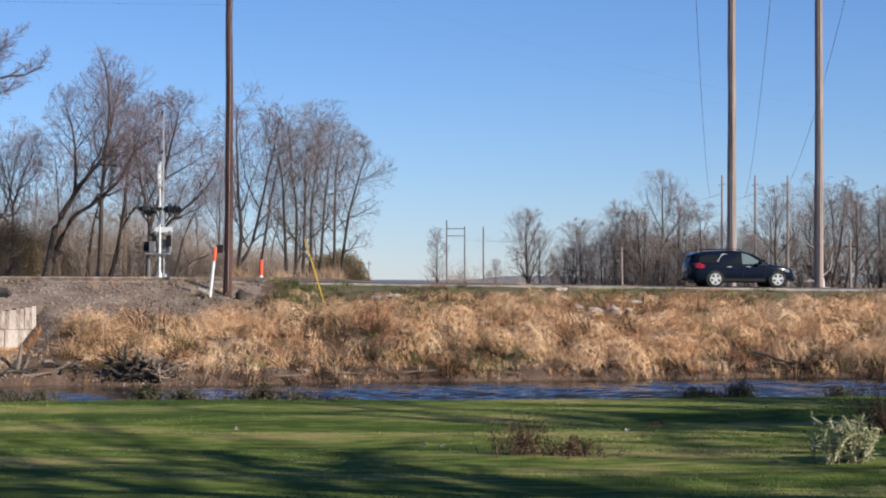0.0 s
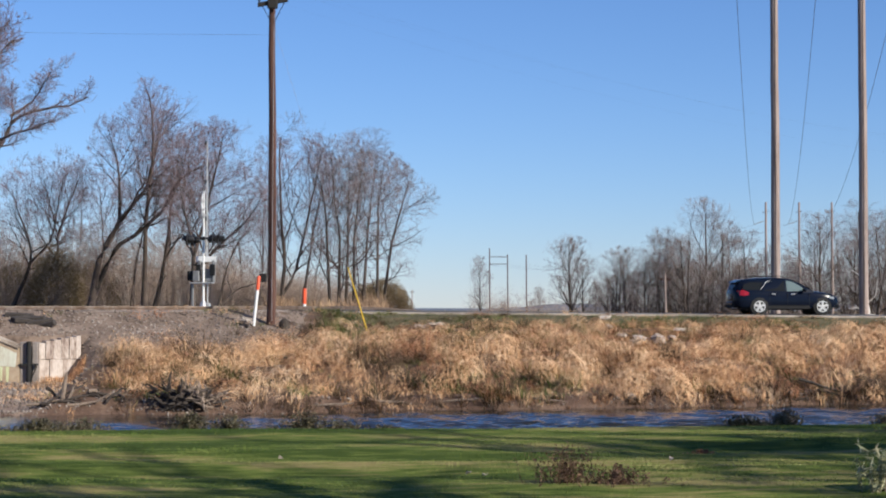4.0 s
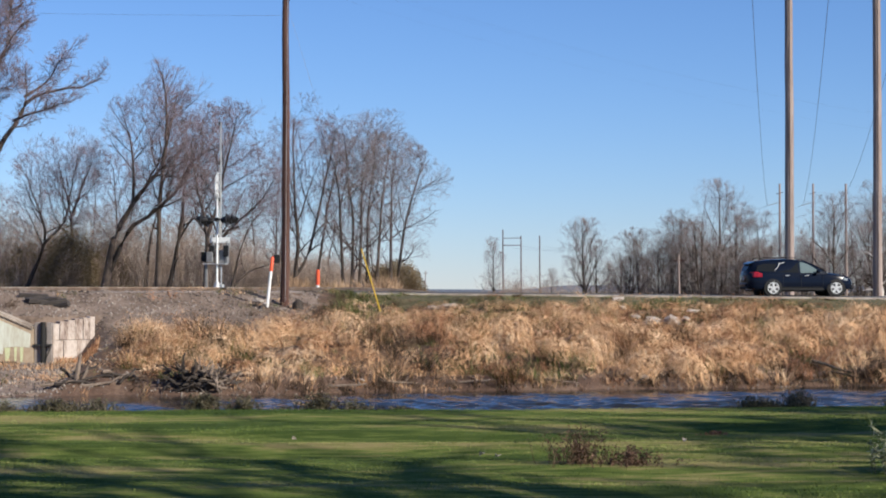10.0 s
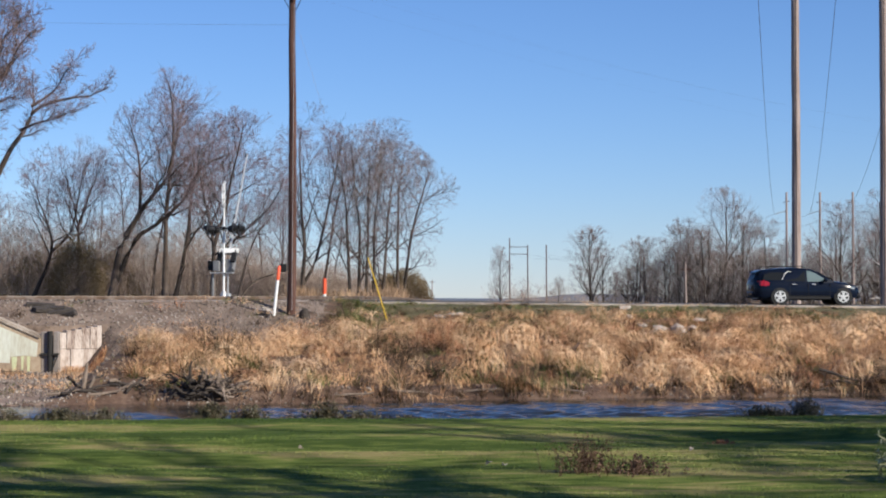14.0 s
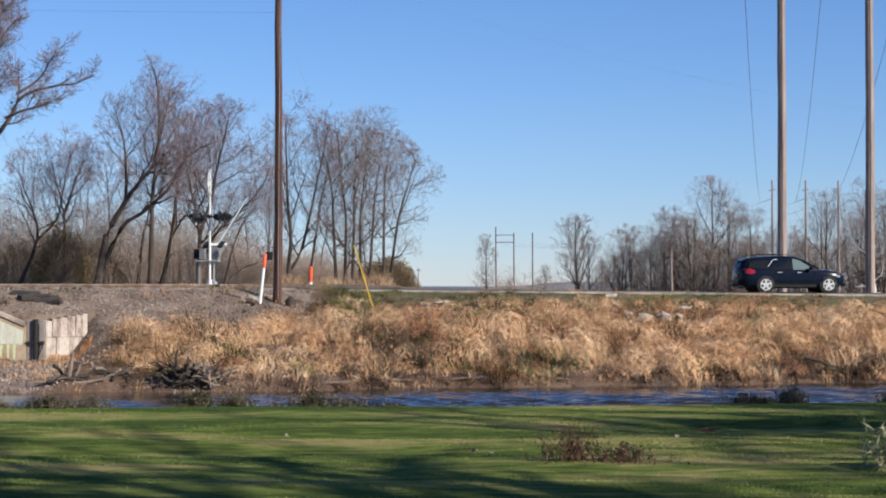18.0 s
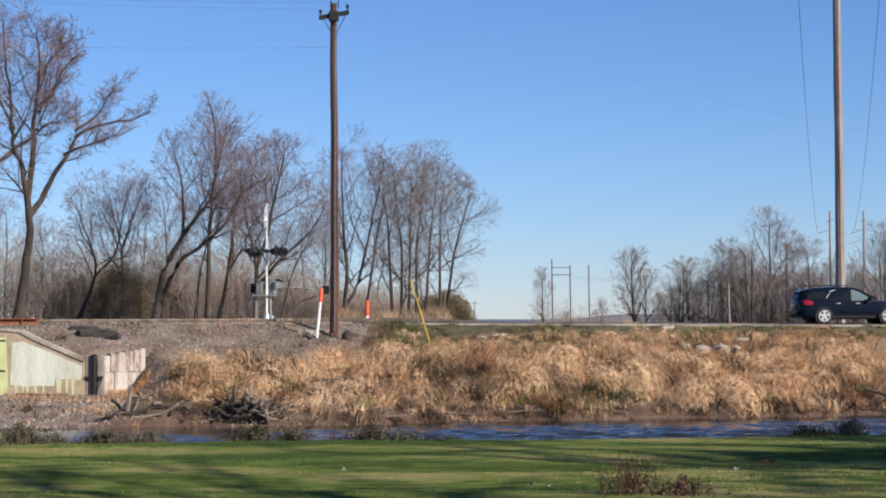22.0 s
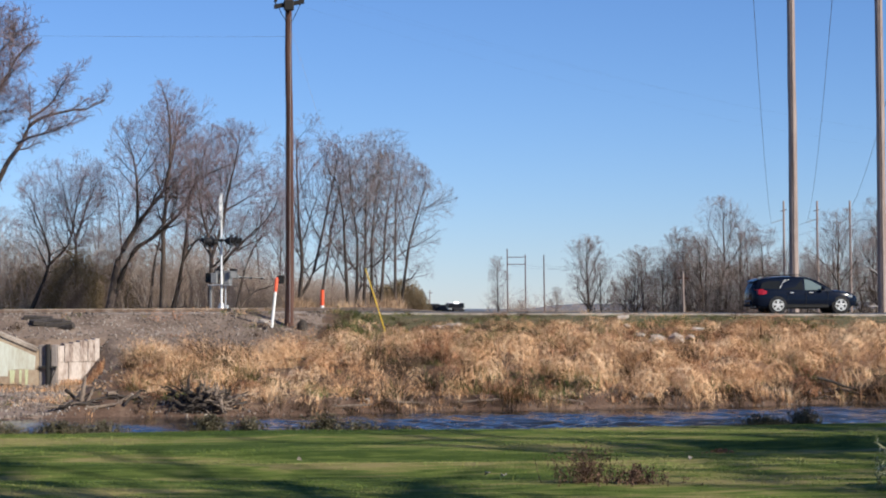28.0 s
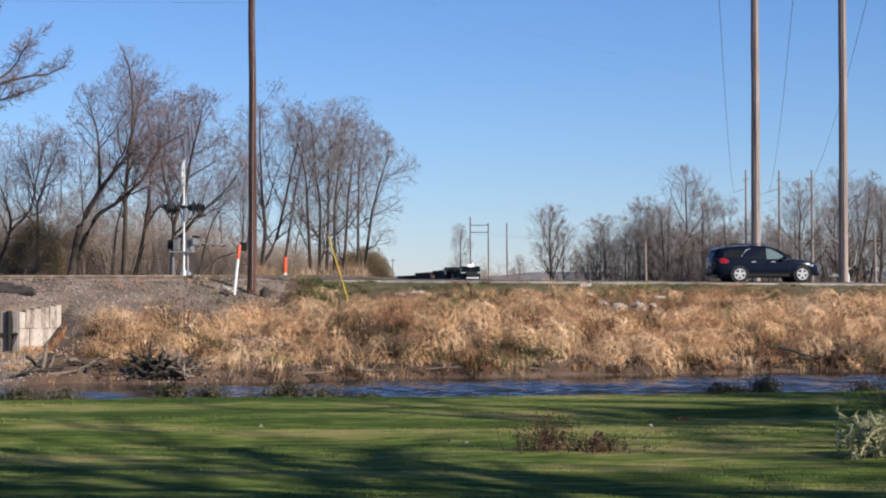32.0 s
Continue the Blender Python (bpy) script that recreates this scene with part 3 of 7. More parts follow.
def grow(seed, stems, dome, kids=(10, 8, 6, 4), angle=46, lift=0.055, thin=0.0070, first=0.14, reach=0.5, wander=1.0, stray=0.5):
    """Stems, limbs and twigs of a bare tree whose crown fills a dome (middle x, y, z, half width, half height).
    Each stem is a list that begins with its radius; limbs go to lists of lines, one for each stem or main limb."""
    rng = random.Random(seed)
    cx, cy, cz, rx, rz = dome
    trunks, limbs, twigs, bold = [], [], [], [1.0]

    def room(p, d):
        """How far a branch may run inside the dome."""
        o = Vector(((p.x - cx) / rx, (p.y - cy) / rx, (p.z - cz) / rz))
        e = Vector((d.x / rx, d.y / rx, d.z / rz))
        a, b, c = e.dot(e), o.dot(e), o.dot(o) - bold[0]
        h = b * b - a * c
        return 0.0 if h <= 0 else (-b + math.sqrt(h)) / a

    def spread_from(pts, radii, level, length, lines):
        k = kids[level]
        n = len(pts) - 1
        lo = first if level == 0 else 0.12
        spin = rng.uniform(0, 6.28)
        for j in range(k):
            f = min(0.995, lo + (1 - lo) * (j + rng.random()) / k)
            i = min(n - 1, int(f * n))
            base = pts[i].lerp(pts[i + 1], f * n - i)
            way = (pts[i + 1] - pts[i]).normalized()
            spin += 2.4 + rng.uniform(-0.5, 0.5)
            u = way.cross((0, 0, 1) if abs(way.z) < 0.9 else (1, 0, 0)).normalized()
            side = u * math.cos(spin) + way.cross(u) * math.sin(spin)
            ang = radians(angle * rng.uniform(0.6, 1.3) * (1.15 - 0.35 * f if level == 0 else 1.0))
            d = way * math.cos(ang) + side * math.sin(ang)
            if level < 2 and d.z < 0.0:
                d.z *= -0.3
            d.normalize()
            if level == 0:
                bold[0] = rng.choice((0.5, 0.75, 0.95, 1.1, 1.3))
            want = (reach * rz * 2 * rng.uniform(0.7, 1.1) if level == 0 else length * rng.uniform(0.45, 0.8) * (1.2 - 0.6 * f))
            free = room(base, d) * rng.uniform(0.7, 1.12)
            run = min(want, max(free, stray * want * (0.35 if level == 0 else 0.6)))
            if run < 0.12:
                continue
            r = radii[i] + (radii[i + 1] - radii[i]) * (f * n - i)
            out = lines
            if level == 0:
                out = []
                limbs.append(out)
            branch(base, d, run, max(thin, r * rng.uniform(0.4, 0.62)), level + 1, out)

    def branch(p, d, length, r0, level, lines):
        n = (0, 6, 4, 3, 2)[level]
        wig = (0, 0.13, 0.15, 0.12, 0.11)[level] * wander
        pts, radii, way = [p], [r0], d
        end = max(thin * 0.55, r0 * 0.25)
        for i in range(n):
            way = (way + Vector((rng.gauss(0, wig), rng.gauss(0, wig), rng.gauss(0, wig * 0.7) + lift * (1.3 if level == 1 else 0.8)))).normalized()
            p = p + way * (length / n)
            pts.append(p)
            radii.append(r0 + (end - r0) * (i + 1) / n)
        if level < 3:
            lines.append((pts, radii))
        else:
            for i, j in ((0, 2), (2, n)) if n > 2 else ((0, n),):
                twigs.append((*pts[i], *pts[j], radii[i], radii[j]))
        if level < len(kids):
            spread_from(pts, radii, level, length, lines)

    for s, (r0, *line) in enumerate(stems):
        sway = [rng.gauss(0, 0.12) for _ in line]
        pts = smooth_line([Vector((x, 0.25 * s * ((s % 2) - 0.5) * (i > 0) + w * min(i, 2), z)) for i, ((x, z), w) in enumerate(zip(line, sway))])
        pts = [q + Vector((rng.gauss(0, r0 * 0.13), rng.gauss(0, r0 * 0.13), 0)) * (0 < i < len(pts) - 1) for i, q in enumerate(pts)]
        k = len(pts) - 1
        radii = [max(thin, r0 * ((1 - 0.86 * (i / k) ** 0.8) + (0.35 * (1 - i / 1.5) if i < 1.5 and line[0][1] < 0.1 else 0))) for i in range(k + 1)]
        trunks.append([(pts, radii)])
        spread_from(pts, radii, 0, (pts[-1] - pts[0]).length, None)
    return trunks, limbs, twigs


def bare_tree(seed, x, y, label, stems, dome, twig="twig", group="", sides=7, level=None, shaggy=0, **kw):
    """A leafless tree; level: the height on which its stems' points are counted, if that is not the ground."""
    gz = float(ground_z(x, y))
    up = 0.0 if level is None else level - gz
    stems = [(r0, *[(a, (b + up) if (i or b > 0.1) else -0.3) for i, (a, b) in enumerate(line)]) for r0, *line in stems]
    dx, dz, rx, rz = dome
    trunks, limbs, twigs = grow(seed, stems, (dx, 0.0, dz + up, rx, rz), **kw)
    # short drooping twigs and vines that cling to the stems
    rng = random.Random(seed + 900)
    for _ in range(shaggy):
        pts, radii = rng.choice(trunks)[0]
        i = rng.randrange(len(pts) - 1)
        a = rng.uniform(0, 6.28)
        d = Vector((math.cos(a), math.sin(a), 0))
        q = pts[i].lerp(pts[i + 1], rng.random()) + d * radii[i] * 0.8
        for _ in range(2):
            d = d + Vector((rng.gauss(0, 0.5), rng.gauss(0, 0.5), rng.gauss(0.0, 0.7)))
            e = q + d.normalized() * rng.uniform(0.12, 0.5)
            twigs.append((*q, *e, 0.012, 0.008))
            q = e
    t = thing("bare_tree", pose(x, y, gz), label, "tree", group)
    for name, sets, k in (("trunk", trunks, sides), ("limb", limbs, max(4, sides - 2))):
        for lines in sets:
            s = Shape()
            for pts, radii in lines:
                s.tube(pts, radii, k if len(pts) > 5 else 4, caps=False)
            part(name, s, M["bark"], t, smooth=60)
    tagged(part("crown", tubes_np("crown", twigs, 3, M[twig]), None, t, "fine leafless twigs"), kind="stuff")
    return t


def plain_tree(seed, x, y, height, r, label, twig="twig", group="", lean=0.0, stems=1, wide=0.30, low=0.22, **kw):
    """A bare tree of an ordinary upright habit."""
    rng = random.Random(seed + 500)
    lines = []
    for k in range(stems):
        a = lean + (0 if stems == 1 else (k - (stems - 1) / 2) * 0.22)
        b = rng.uniform(-0.04, 0.04)
        lines.append((r * (1 - 0.15 * k), (0, -0.2), (a * height * 0.25, height * 0.3), ((a * 0.5 + b) * height, height * 0.6), ((a * 0.7 + b) * height, height * rng.uniform(0.86, 0.93))))
    mid = (1 + low) / 2
    return bare_tree(seed, x, y, label, lines, (lean * 0.5 * height, mid * height, wide * height, (1 - mid) * height), twig, group, **kw)


def place_copy(ob, x, y, turn, size):
    c = copy_thing(ob, pose(x, y, float(ground_z(x, y)), 0, 0, turn))
    c.scale = (size, size, size)
    return c


def near_trees():
    """The bare trees beyond the railway."""
    G = "bare trees beyond the railway"
    kw = dict(group=G, level=1.6)
    bare_tree(1, -26.15, 104, "tall bare tree with a forked trunk and a long side limb", (
        (0.29, (0, -0.2), (0.24, 2.6), (0.58, 4.4), (0.55, 5.9), (0.37, 7.3), (0.15, 8.4), (-0.2, 9.3), (-0.34, 10.5), (-0.5, 12.2), (-0.8, 14.3), (-0.95, 16.4)),
        (0.2, (0.46, 6.5), (0.73, 9.1), (0.73, 10.8), (1.04, 12.7), (1.1, 14.3), (0.8, 16.0)),
        (0.12, (1.0, 11.6), (1.7, 12.3), (2.5, 13.6), (3.2, 14.4)),
        (0.09, (1.07, 13.1), (1.56, 14.2), (2.14, 14.7), (2.9, 15.5)),
        (0.17, (-0.34, 9.2), (-1.4, 8.3), (-2.97, 7.3)),
        (0.11, (-0.2, 9.4), (0.28, 9.8), (0.73, 10.3), (1.56, 10.8), (2.3, 10.7)),
        (0.11, (-0.28, 10.4), (-0.9, 11.9), (-1.5, 13.4), (-1.75, 15.2)),
        (0.2, (0.6, 5.7), (1.0, 6.5), (1.7, 7.8), (2.4, 9.0), (2.9, 10.0), (3.6, 10.5), (5.2, 10.9), (6.0, 11.0), (7.0, 11.5)),
        (0.09, (2.45, 9.0), (3.6, 9.3), (4.5, 9.5), (5.5, 9.9)),
        (0.09, (3.06, 10.3), (3.95, 11.2), (4.5, 12.0), (5.2, 12.9))),
        (0.0, 11.9, 3.4, 5.3), kids=(9, 7, 5, 4), thin=0.010, first=0.3, reach=0.28, stray=1.3, angle=46, shaggy=1100, **kw)
    bare_tree(3, -26.09, 118, "small bare tree with reddish twigs", ((0.13, (0, -0.14), (1.15, 2.7), (1.04, 4.3), (0.35, 5.8), (0, 7.2)), (0.10, (1.15, 2.7), (2.1, 3.7), (2.5, 4.7), (2.85, 6.6), (3.2, 8.0))), (1.4, 5.6, 2.9, 3.8), kids=(10, 7, 5, 4), **kw)
    bare_tree(4, -23.64, 120, "small bare tree with reddish twigs", ((0.12, (0, -0.14), (0, 3.4), (-0.1, 4.8), (-0.5, 6.3), (-0.95, 8.0)), (0.10, (0, 4.4), (0.64, 6.3), (1.4, 8.3))), (0.1, 5.8, 2.7, 3.9), kids=(10, 7, 5, 4), **kw)
    bare_tree(5, -20.15, 112, "bare tree with two trunks that lean strongly", (
        (0.22, (0, -0.26), (0.6, 2.8), (1.35, 4.35), (2.34, 5.7), (3.3, 7.1), (3.7, 9.0), (3.5, 11.2), (3.3, 12.4)),
        (0.17, (0.13, 0.4), (1.35, 3.2), (2.5, 4.15), (4.1, 5.5), (4.9, 7.1), (6.0, 7.9), (7.0, 8.3)),
        (0.12, (1.65, 4.8), (1.75, 6.8), (1.48, 8.8), (1.0, 10.4))), (3.7, 7.7, 3.6, 5.1), kids=(12, 7, 5, 4), first=0.3, shaggy=300, **kw)
    bare_tree(6, -17.59, 116, "straight dark bare tree with ascending limbs", ((0.18, (0, -0.14), (0.07, 4.0), (0.17, 6.1), (0.4, 8.4), (0.8, 10.4), (1.1, 12.0)),), (0.8, 8.4, 2.5, 3.9), kids=(14, 8, 5, 4), **kw)
    bare_tree(7, -17.30, 118, "dark bare tree with a curved trunk and ascending limbs", ((0.15, (0, -0.14), (0.63, 2.9), (1.04, 6.2), (1.63, 8.2), (2.15, 10.3)), (0.09, (0.6, 2.8), (1.63, 4.7), (2.7, 7.2))), (1.8, 8.0, 2.6, 3.8), kids=(11, 7, 5, 4), **kw)
    bare_tree(8, -19.20, 121, "slender bare tree among larger ones", ((0.11, (0, -0.18), (0.3, 3.0), (0.7, 4.8), (0.93, 7.0)),), (0.46, 6.6, 2.1, 2.8), kids=(10, 7, 5, 4), **kw)
    bare_tree(9, -13.71, 108, "bare tree with spreading limbs behind the crossing signal", ((0.16, (0, -0.1), (0.06, 2.8), (-0.25, 4.4), (-0.64, 6.0), (-0.9, 7.9)), (0.13, (0.06, 2.8), (0.64, 4.7), (0.95, 6.3), (1.43, 8.2), (1.75, 9.6)), (0.11, (0.13, 1.8), (1.27, 3.1), (2.2, 4.0), (3.2, 5.0), (4.0, 6.1))), (1.4, 5.9, 3.5, 4.3), kids=(11, 7, 5, 4), **kw)
    bare_tree(10, -12.50, 110, "low bare tree with arching stems", ((0.07, (0, -0.1), (1.0, 0.87), (2.1, 1.26), (3.1, 1.85)), (0.08, (0, -0.1), (0.5, 2.2), (1.3, 3.8), (2.3, 4.9))), (1.5, 3.8, 1.9, 2.6), kids=(7, 5, 4, 3), **kw)
    bare_tree(12, -9.14, 112, "bare tree with a divided trunk beside the wooden pole", ((0.15, (0, -0.26), (0.3, 2.2), (0.13, 4.6), (0, 8.3), (0, 9.9)), (0.12, (0.07, 0.4), (0.96, 2.2), (1.7, 5.4), (2.2, 7.8), (2.5, 9.3))), (1.0, 6.4, 2.9, 4.4), kids=(12, 7, 5, 4), angle=46, **kw)
    bare_tree(13, -8.02, 114, "slender bare tree with a leaning stem", ((0.10, (0, -0.1), (0.5, 2.9), (0.84, 5.1), (1.28, 7.0), (1.4, 8.6)),), (0.77, 7.0, 2.0, 3.2), kids=(11, 7, 5, 4), angle=42, **kw)
    # slender trunks that fan out into one shared rounded crown
    middle = -4.45
    for i, (x, a, b, c) in enumerate(((-6.14, -0.13, -0.39, -0.75), (-5.70, 0.07, -0.23, -0.43), (-5.31, 0.13, 0.13, 0.23), (-4.82, -0.03, 0.23, 0.44), (-4.45, 0.34, 0.57, 0.88), (-3.57, 0.07, 0.1, 0.5), (-3.36, 0.69, 1.34, 1.7))):
        y = 111 + i * 0.9
        top = (7.7, 8.9, 8.4, 8.6, 9.1, 8.7, 7.6)[i]
        bare_tree(20 + i, x, y, "slender bare tree in a round-headed clump", ((0.115, (0, -0.1), (a, 3.8), (b, 6.3), (c, top)),), (middle + 0.25 - x, 4.9, 4.15, 5.0), kids=(12, 7, 5, 3), angle=52, first=0.13, reach=0.38, twig="pale_twig", group="clump of slender bare trees", level=1.6)


near_trees()


def back_trees():
    """A second, thinner row behind the first trees."""
    G = "slender bare trees behind the first row"
    kw = dict(kids=(11, 7, 4, 3), thin=0.008, group=G)
    a = plain_tree(81, -18.98, 136, 10.6, 0.12, "slender bare tree behind the first row", wide=0.26, **kw)
    b = plain_tree(82, -12.94, 140, 10.0, 0.11, "slender bare tree with a leaning stem in the back row", lean=0.12, wide=0.28, **kw)
    c = plain_tree(83, -22.51, 132, 9.6, 0.11, "slender two-stemmed bare tree behind the first row", stems=2, wide=0.30, **kw)
    rng = random.Random(77)
    for u, y, k, size in ((-150, 130, c, 0.9), (-95, 138, a, 0.9), (-25, 134, c, 0.8), (60, 140, b, 0.8), (150, 142, a, 0.9), (385, 138, b, 0.85), (440, 142, a, 0.8), (480, 136, c, 0.7), (568, 136, b, 0.75), (648, 134, a, 0.7)):
        place_copy(k, (u - 784) * y / 3396, y, rng.uniform(0, 360), size)


back_trees()


def far_trees():
    """Woods and single trees across the fields."""
    G = "far bare trees"
    kw = dict(twig="pale_twig", group=G, kids=(15, 8, 5, 3), thin=0.0125, sides=5)
    a = plain_tree(41, 18.92, 270, 14.6, 0.30, "round-headed bare tree across the field", wide=0.33, low=0.2, angle=42, **kw)
    b = plain_tree(42, 8.04, 350, 13.0, 0.2, "thin bare tree across the field", wide=0.2, low=0.15, **kw)
    c = plain_tree(43, 36.34, 262, 20.6, 0.36, "tall round-headed bare tree at the edge of the wood", wide=0.33, low=0.28, angle=40, **kw)
    d = plain_tree(44, 30.46, 268, 17.2, 0.24, "slender bare tree at the edge of the wood", lean=0.05, wide=0.2, low=0.3, **kw)
    e = plain_tree(45, 57.13, 250, 20.0, 0.34, "tall two-stemmed bare tree at the edge of the wood", stems=2, wide=0.3, low=0.25, **kw)
    src = (a, b, c, d, e)
    rng = random.Random(5)
    spots = [(905, 372, 1, 0.6), (965, 365, 1, 0.85), (1045, 290, 2, 0.6), (1066, 300, 1, 0.75), (1030, 300, 3, 0.6)]
    spots += [(1085 + i * 13 + rng.uniform(-5, 5), rng.uniform(255, 300), rng.choice((0, 2, 3, 4)), rng.uniform(0.58, 0.8)) for i in range(17)]
    spots += [(1185, 262, 3, 0.98), (1200, 266, 3, 0.9), (1225, 258, 4, 0.82), (1290, 264, 2, 0.85), (1330, 258, 3, 0.95), (1345, 264, 0, 0.95), (1300, 270, 3, 1.0)]
    spots += [(1305 + i * 14 + rng.uniform(-6, 6), rng.uniform(245, 290), rng.choice((0, 2, 3, 4)), rng.uniform(0.62, 0.85)) for i in range(12)]
    spots += [(1460 + i * 24 + rng.uniform(-6, 6), rng.uniform(235, 280), rng.choice((0, 2, 4)), rng.uniform(0.75, 1.0)) for i in range(12)]
    for u, y, k, size in spots:
        place_copy(src[k], (u - 784) * y / 3396, y, rng.uniform(0, 360), size)


far_trees()


def underbrush():
    """Dense leafless brush behind the trees and under the far woods."""
    rs = np.random.RandomState(3)

    def stems(name, n, x0, x1, y0, y1, h0, h1, rad, key, label, shape=None):
        x, y = rs.uniform(x0, x1, n), rs.uniform(y0, y1, n)
        h = rs.uniform(h0, h1, n) * (0.55 + 0.75 * value_noise(x, y, 4.0, 21))
        if shape is not None:
            h = h * shape(x, y)
        z = ground_z(x, y) - 0.1
        rows, p = [], np.stack([x, y, z], 1)
        d = np.stack([rs.normal(0, 0.28, n), rs.normal(0, 0.28, n), np.ones(n)], 1)
        for k in range(3):
            q = p + d * (h / 3)[:, None]
            rows.append(np.concatenate([p, q, np.full((n, 1), rad * (1 - 0.28 * k)), np.full((n, 1), rad * (0.72 - 0.28 * k) + 0.002)], 1))
            for _ in range(2):
                s = q + np.stack([rs.normal(0, 0.45, n), rs.normal(0, 0.45, n), rs.uniform(0.1, 0.8, n)], 1) * (h / 3)[:, None]
                rows.append(np.concatenate([q, s, np.full((n, 1), rad * 0.6), np.full((n, 1), rad * 0.3)], 1))
            p, d = q, d + np.stack([rs.normal(0, 0.3, n), rs.normal(0, 0.3, n), np.zeros(n)], 1)
        tagged(new(name, tubes_np(name, np.concatenate(rows), 3, M[key])), label, "brush", kind="stuff")

    stems("underbrush", 3300, -36, -13.5, 118, 158, 2.6, 4.8, 0.017, "brush", "dense brown leafless underbrush behind the trees")
    stems("underbrush", 2400, -14.5, -5.5, 120, 150, 0.9, 2.4, 0.014, "brush", "low brown underbrush under the trees")
    stems("far_brush", 2400, 22, 78, 262, 300, 2.5, 6.0, 0.035, "brush", "grey-brown thicket along the far wood")
    stems("far_brush", 500, 2, 13, 420, 470, 2.4, 4.2, 0.04, "brush", "low pinkish thicket on the horizon")
    stems("far_brush", 700, 9, 30, 350, 400, 4.0, 7.5, 0.04, "brush", "low grey-brown thicket across the field")


underbrush()


# ---- railway ----
def along(points, step):
    """Points at even steps along a smooth line, with the heading at each."""
    p = [Vector(q) for q in points]
    dense = []
    for i in range(len(p) - 1):
        a, b, c, d = p[max(0, i - 1)], p[i], p[i + 1], p[min(len(p) - 1, i + 2)]
        for k in range(40):
            t = k / 40
            dense.append(0.5 * ((2 * b) + (c - a) * t + (2 * a - 5 * b + 4 * c - d) * t * t + (3 * b - a - 3 * c + d) * t ** 3))
    dense.append(p[-1])
    out, rest = [], 0.0
    for a, b in zip(dense, dense[1:]):
        w = (b - a).length
        while rest <= w:
            q = a.lerp(b, rest / max(w, 1e-9))
            out.append((q, math.atan2((b - a).y, (b - a).x)))
            rest += step
        rest -= w
    return out


def build_railway():
    track = thing("railway_track", pose(0, 0, 0), "railway track of worn rails on dark wooden ties", "railway")
    tagged(track, kind="structure")
    line = [(x, y, float(z)) for (x, y), z in zip(LINE, LINE_Z)]
    near = [q for q in line if q[1] < 130 and q[0] > -45]
    full = along(line, 1.5)
    for off in (-0.75, 0.75):
        s, sec = Shape(), []
        for q, w in full:
            nx, ny = -math.sin(w), math.cos(w)
            sec.append([(q.x + nx * (off + a), q.y + ny * (off + a), q.z + b) for a, b in ((-0.07, 0.03), (0.07, 0.03), (0.02, 0.06), (0.035, 0.13), (0.035, 0.17), (-0.035, 0.17), (-0.035, 0.13), (-0.02, 0.06))])
        s.loft(sec)
        part("rail", s, M["rail"], track)
    tie = Shape().box(-1.3, -0.11, -0.12, 1.3, 0.11, 0.05, 0.012).mesh("tie", M["tie"])
    for i, (q, w) in enumerate(along(near, 0.55)):
        if 79 < q.y < 89:
            continue
        ob = part("tie", tie, None, track)
        ob.matrix_basis = Matrix.Translation(q) @ pose(0, 0, 0, 0, 0, math.degrees(w) + 90)
    # timber edge of the ballast beside the rails, towards the creek
    beams = along([p for p in line if -17 < p[0] and p[1] < 78], 2.6)
    beside = [Vector((q.x + math.sin(w) * 1.72, q.y - math.cos(w) * 1.72, q.z)) for q, w in beams if -15.6 < q.x < -7.2]
    for a, b in zip(beside[:-1], beside[1:]):
        half = (b - a).length / 2 - 0.006
        ob = single("timber_curb", Shape().box(-half, -0.10, -0.06, half, 0.10, 0.03, 0.012), M["grey_timber"], Matrix.Translation((a + b) / 2) @ pose(0, 0, 0, 0, 0, math.degrees(math.atan2(b.y - a.y, b.x - a.x))), "grey weathered timber curb beside the railway track", "timber", "timber curbs along the track")


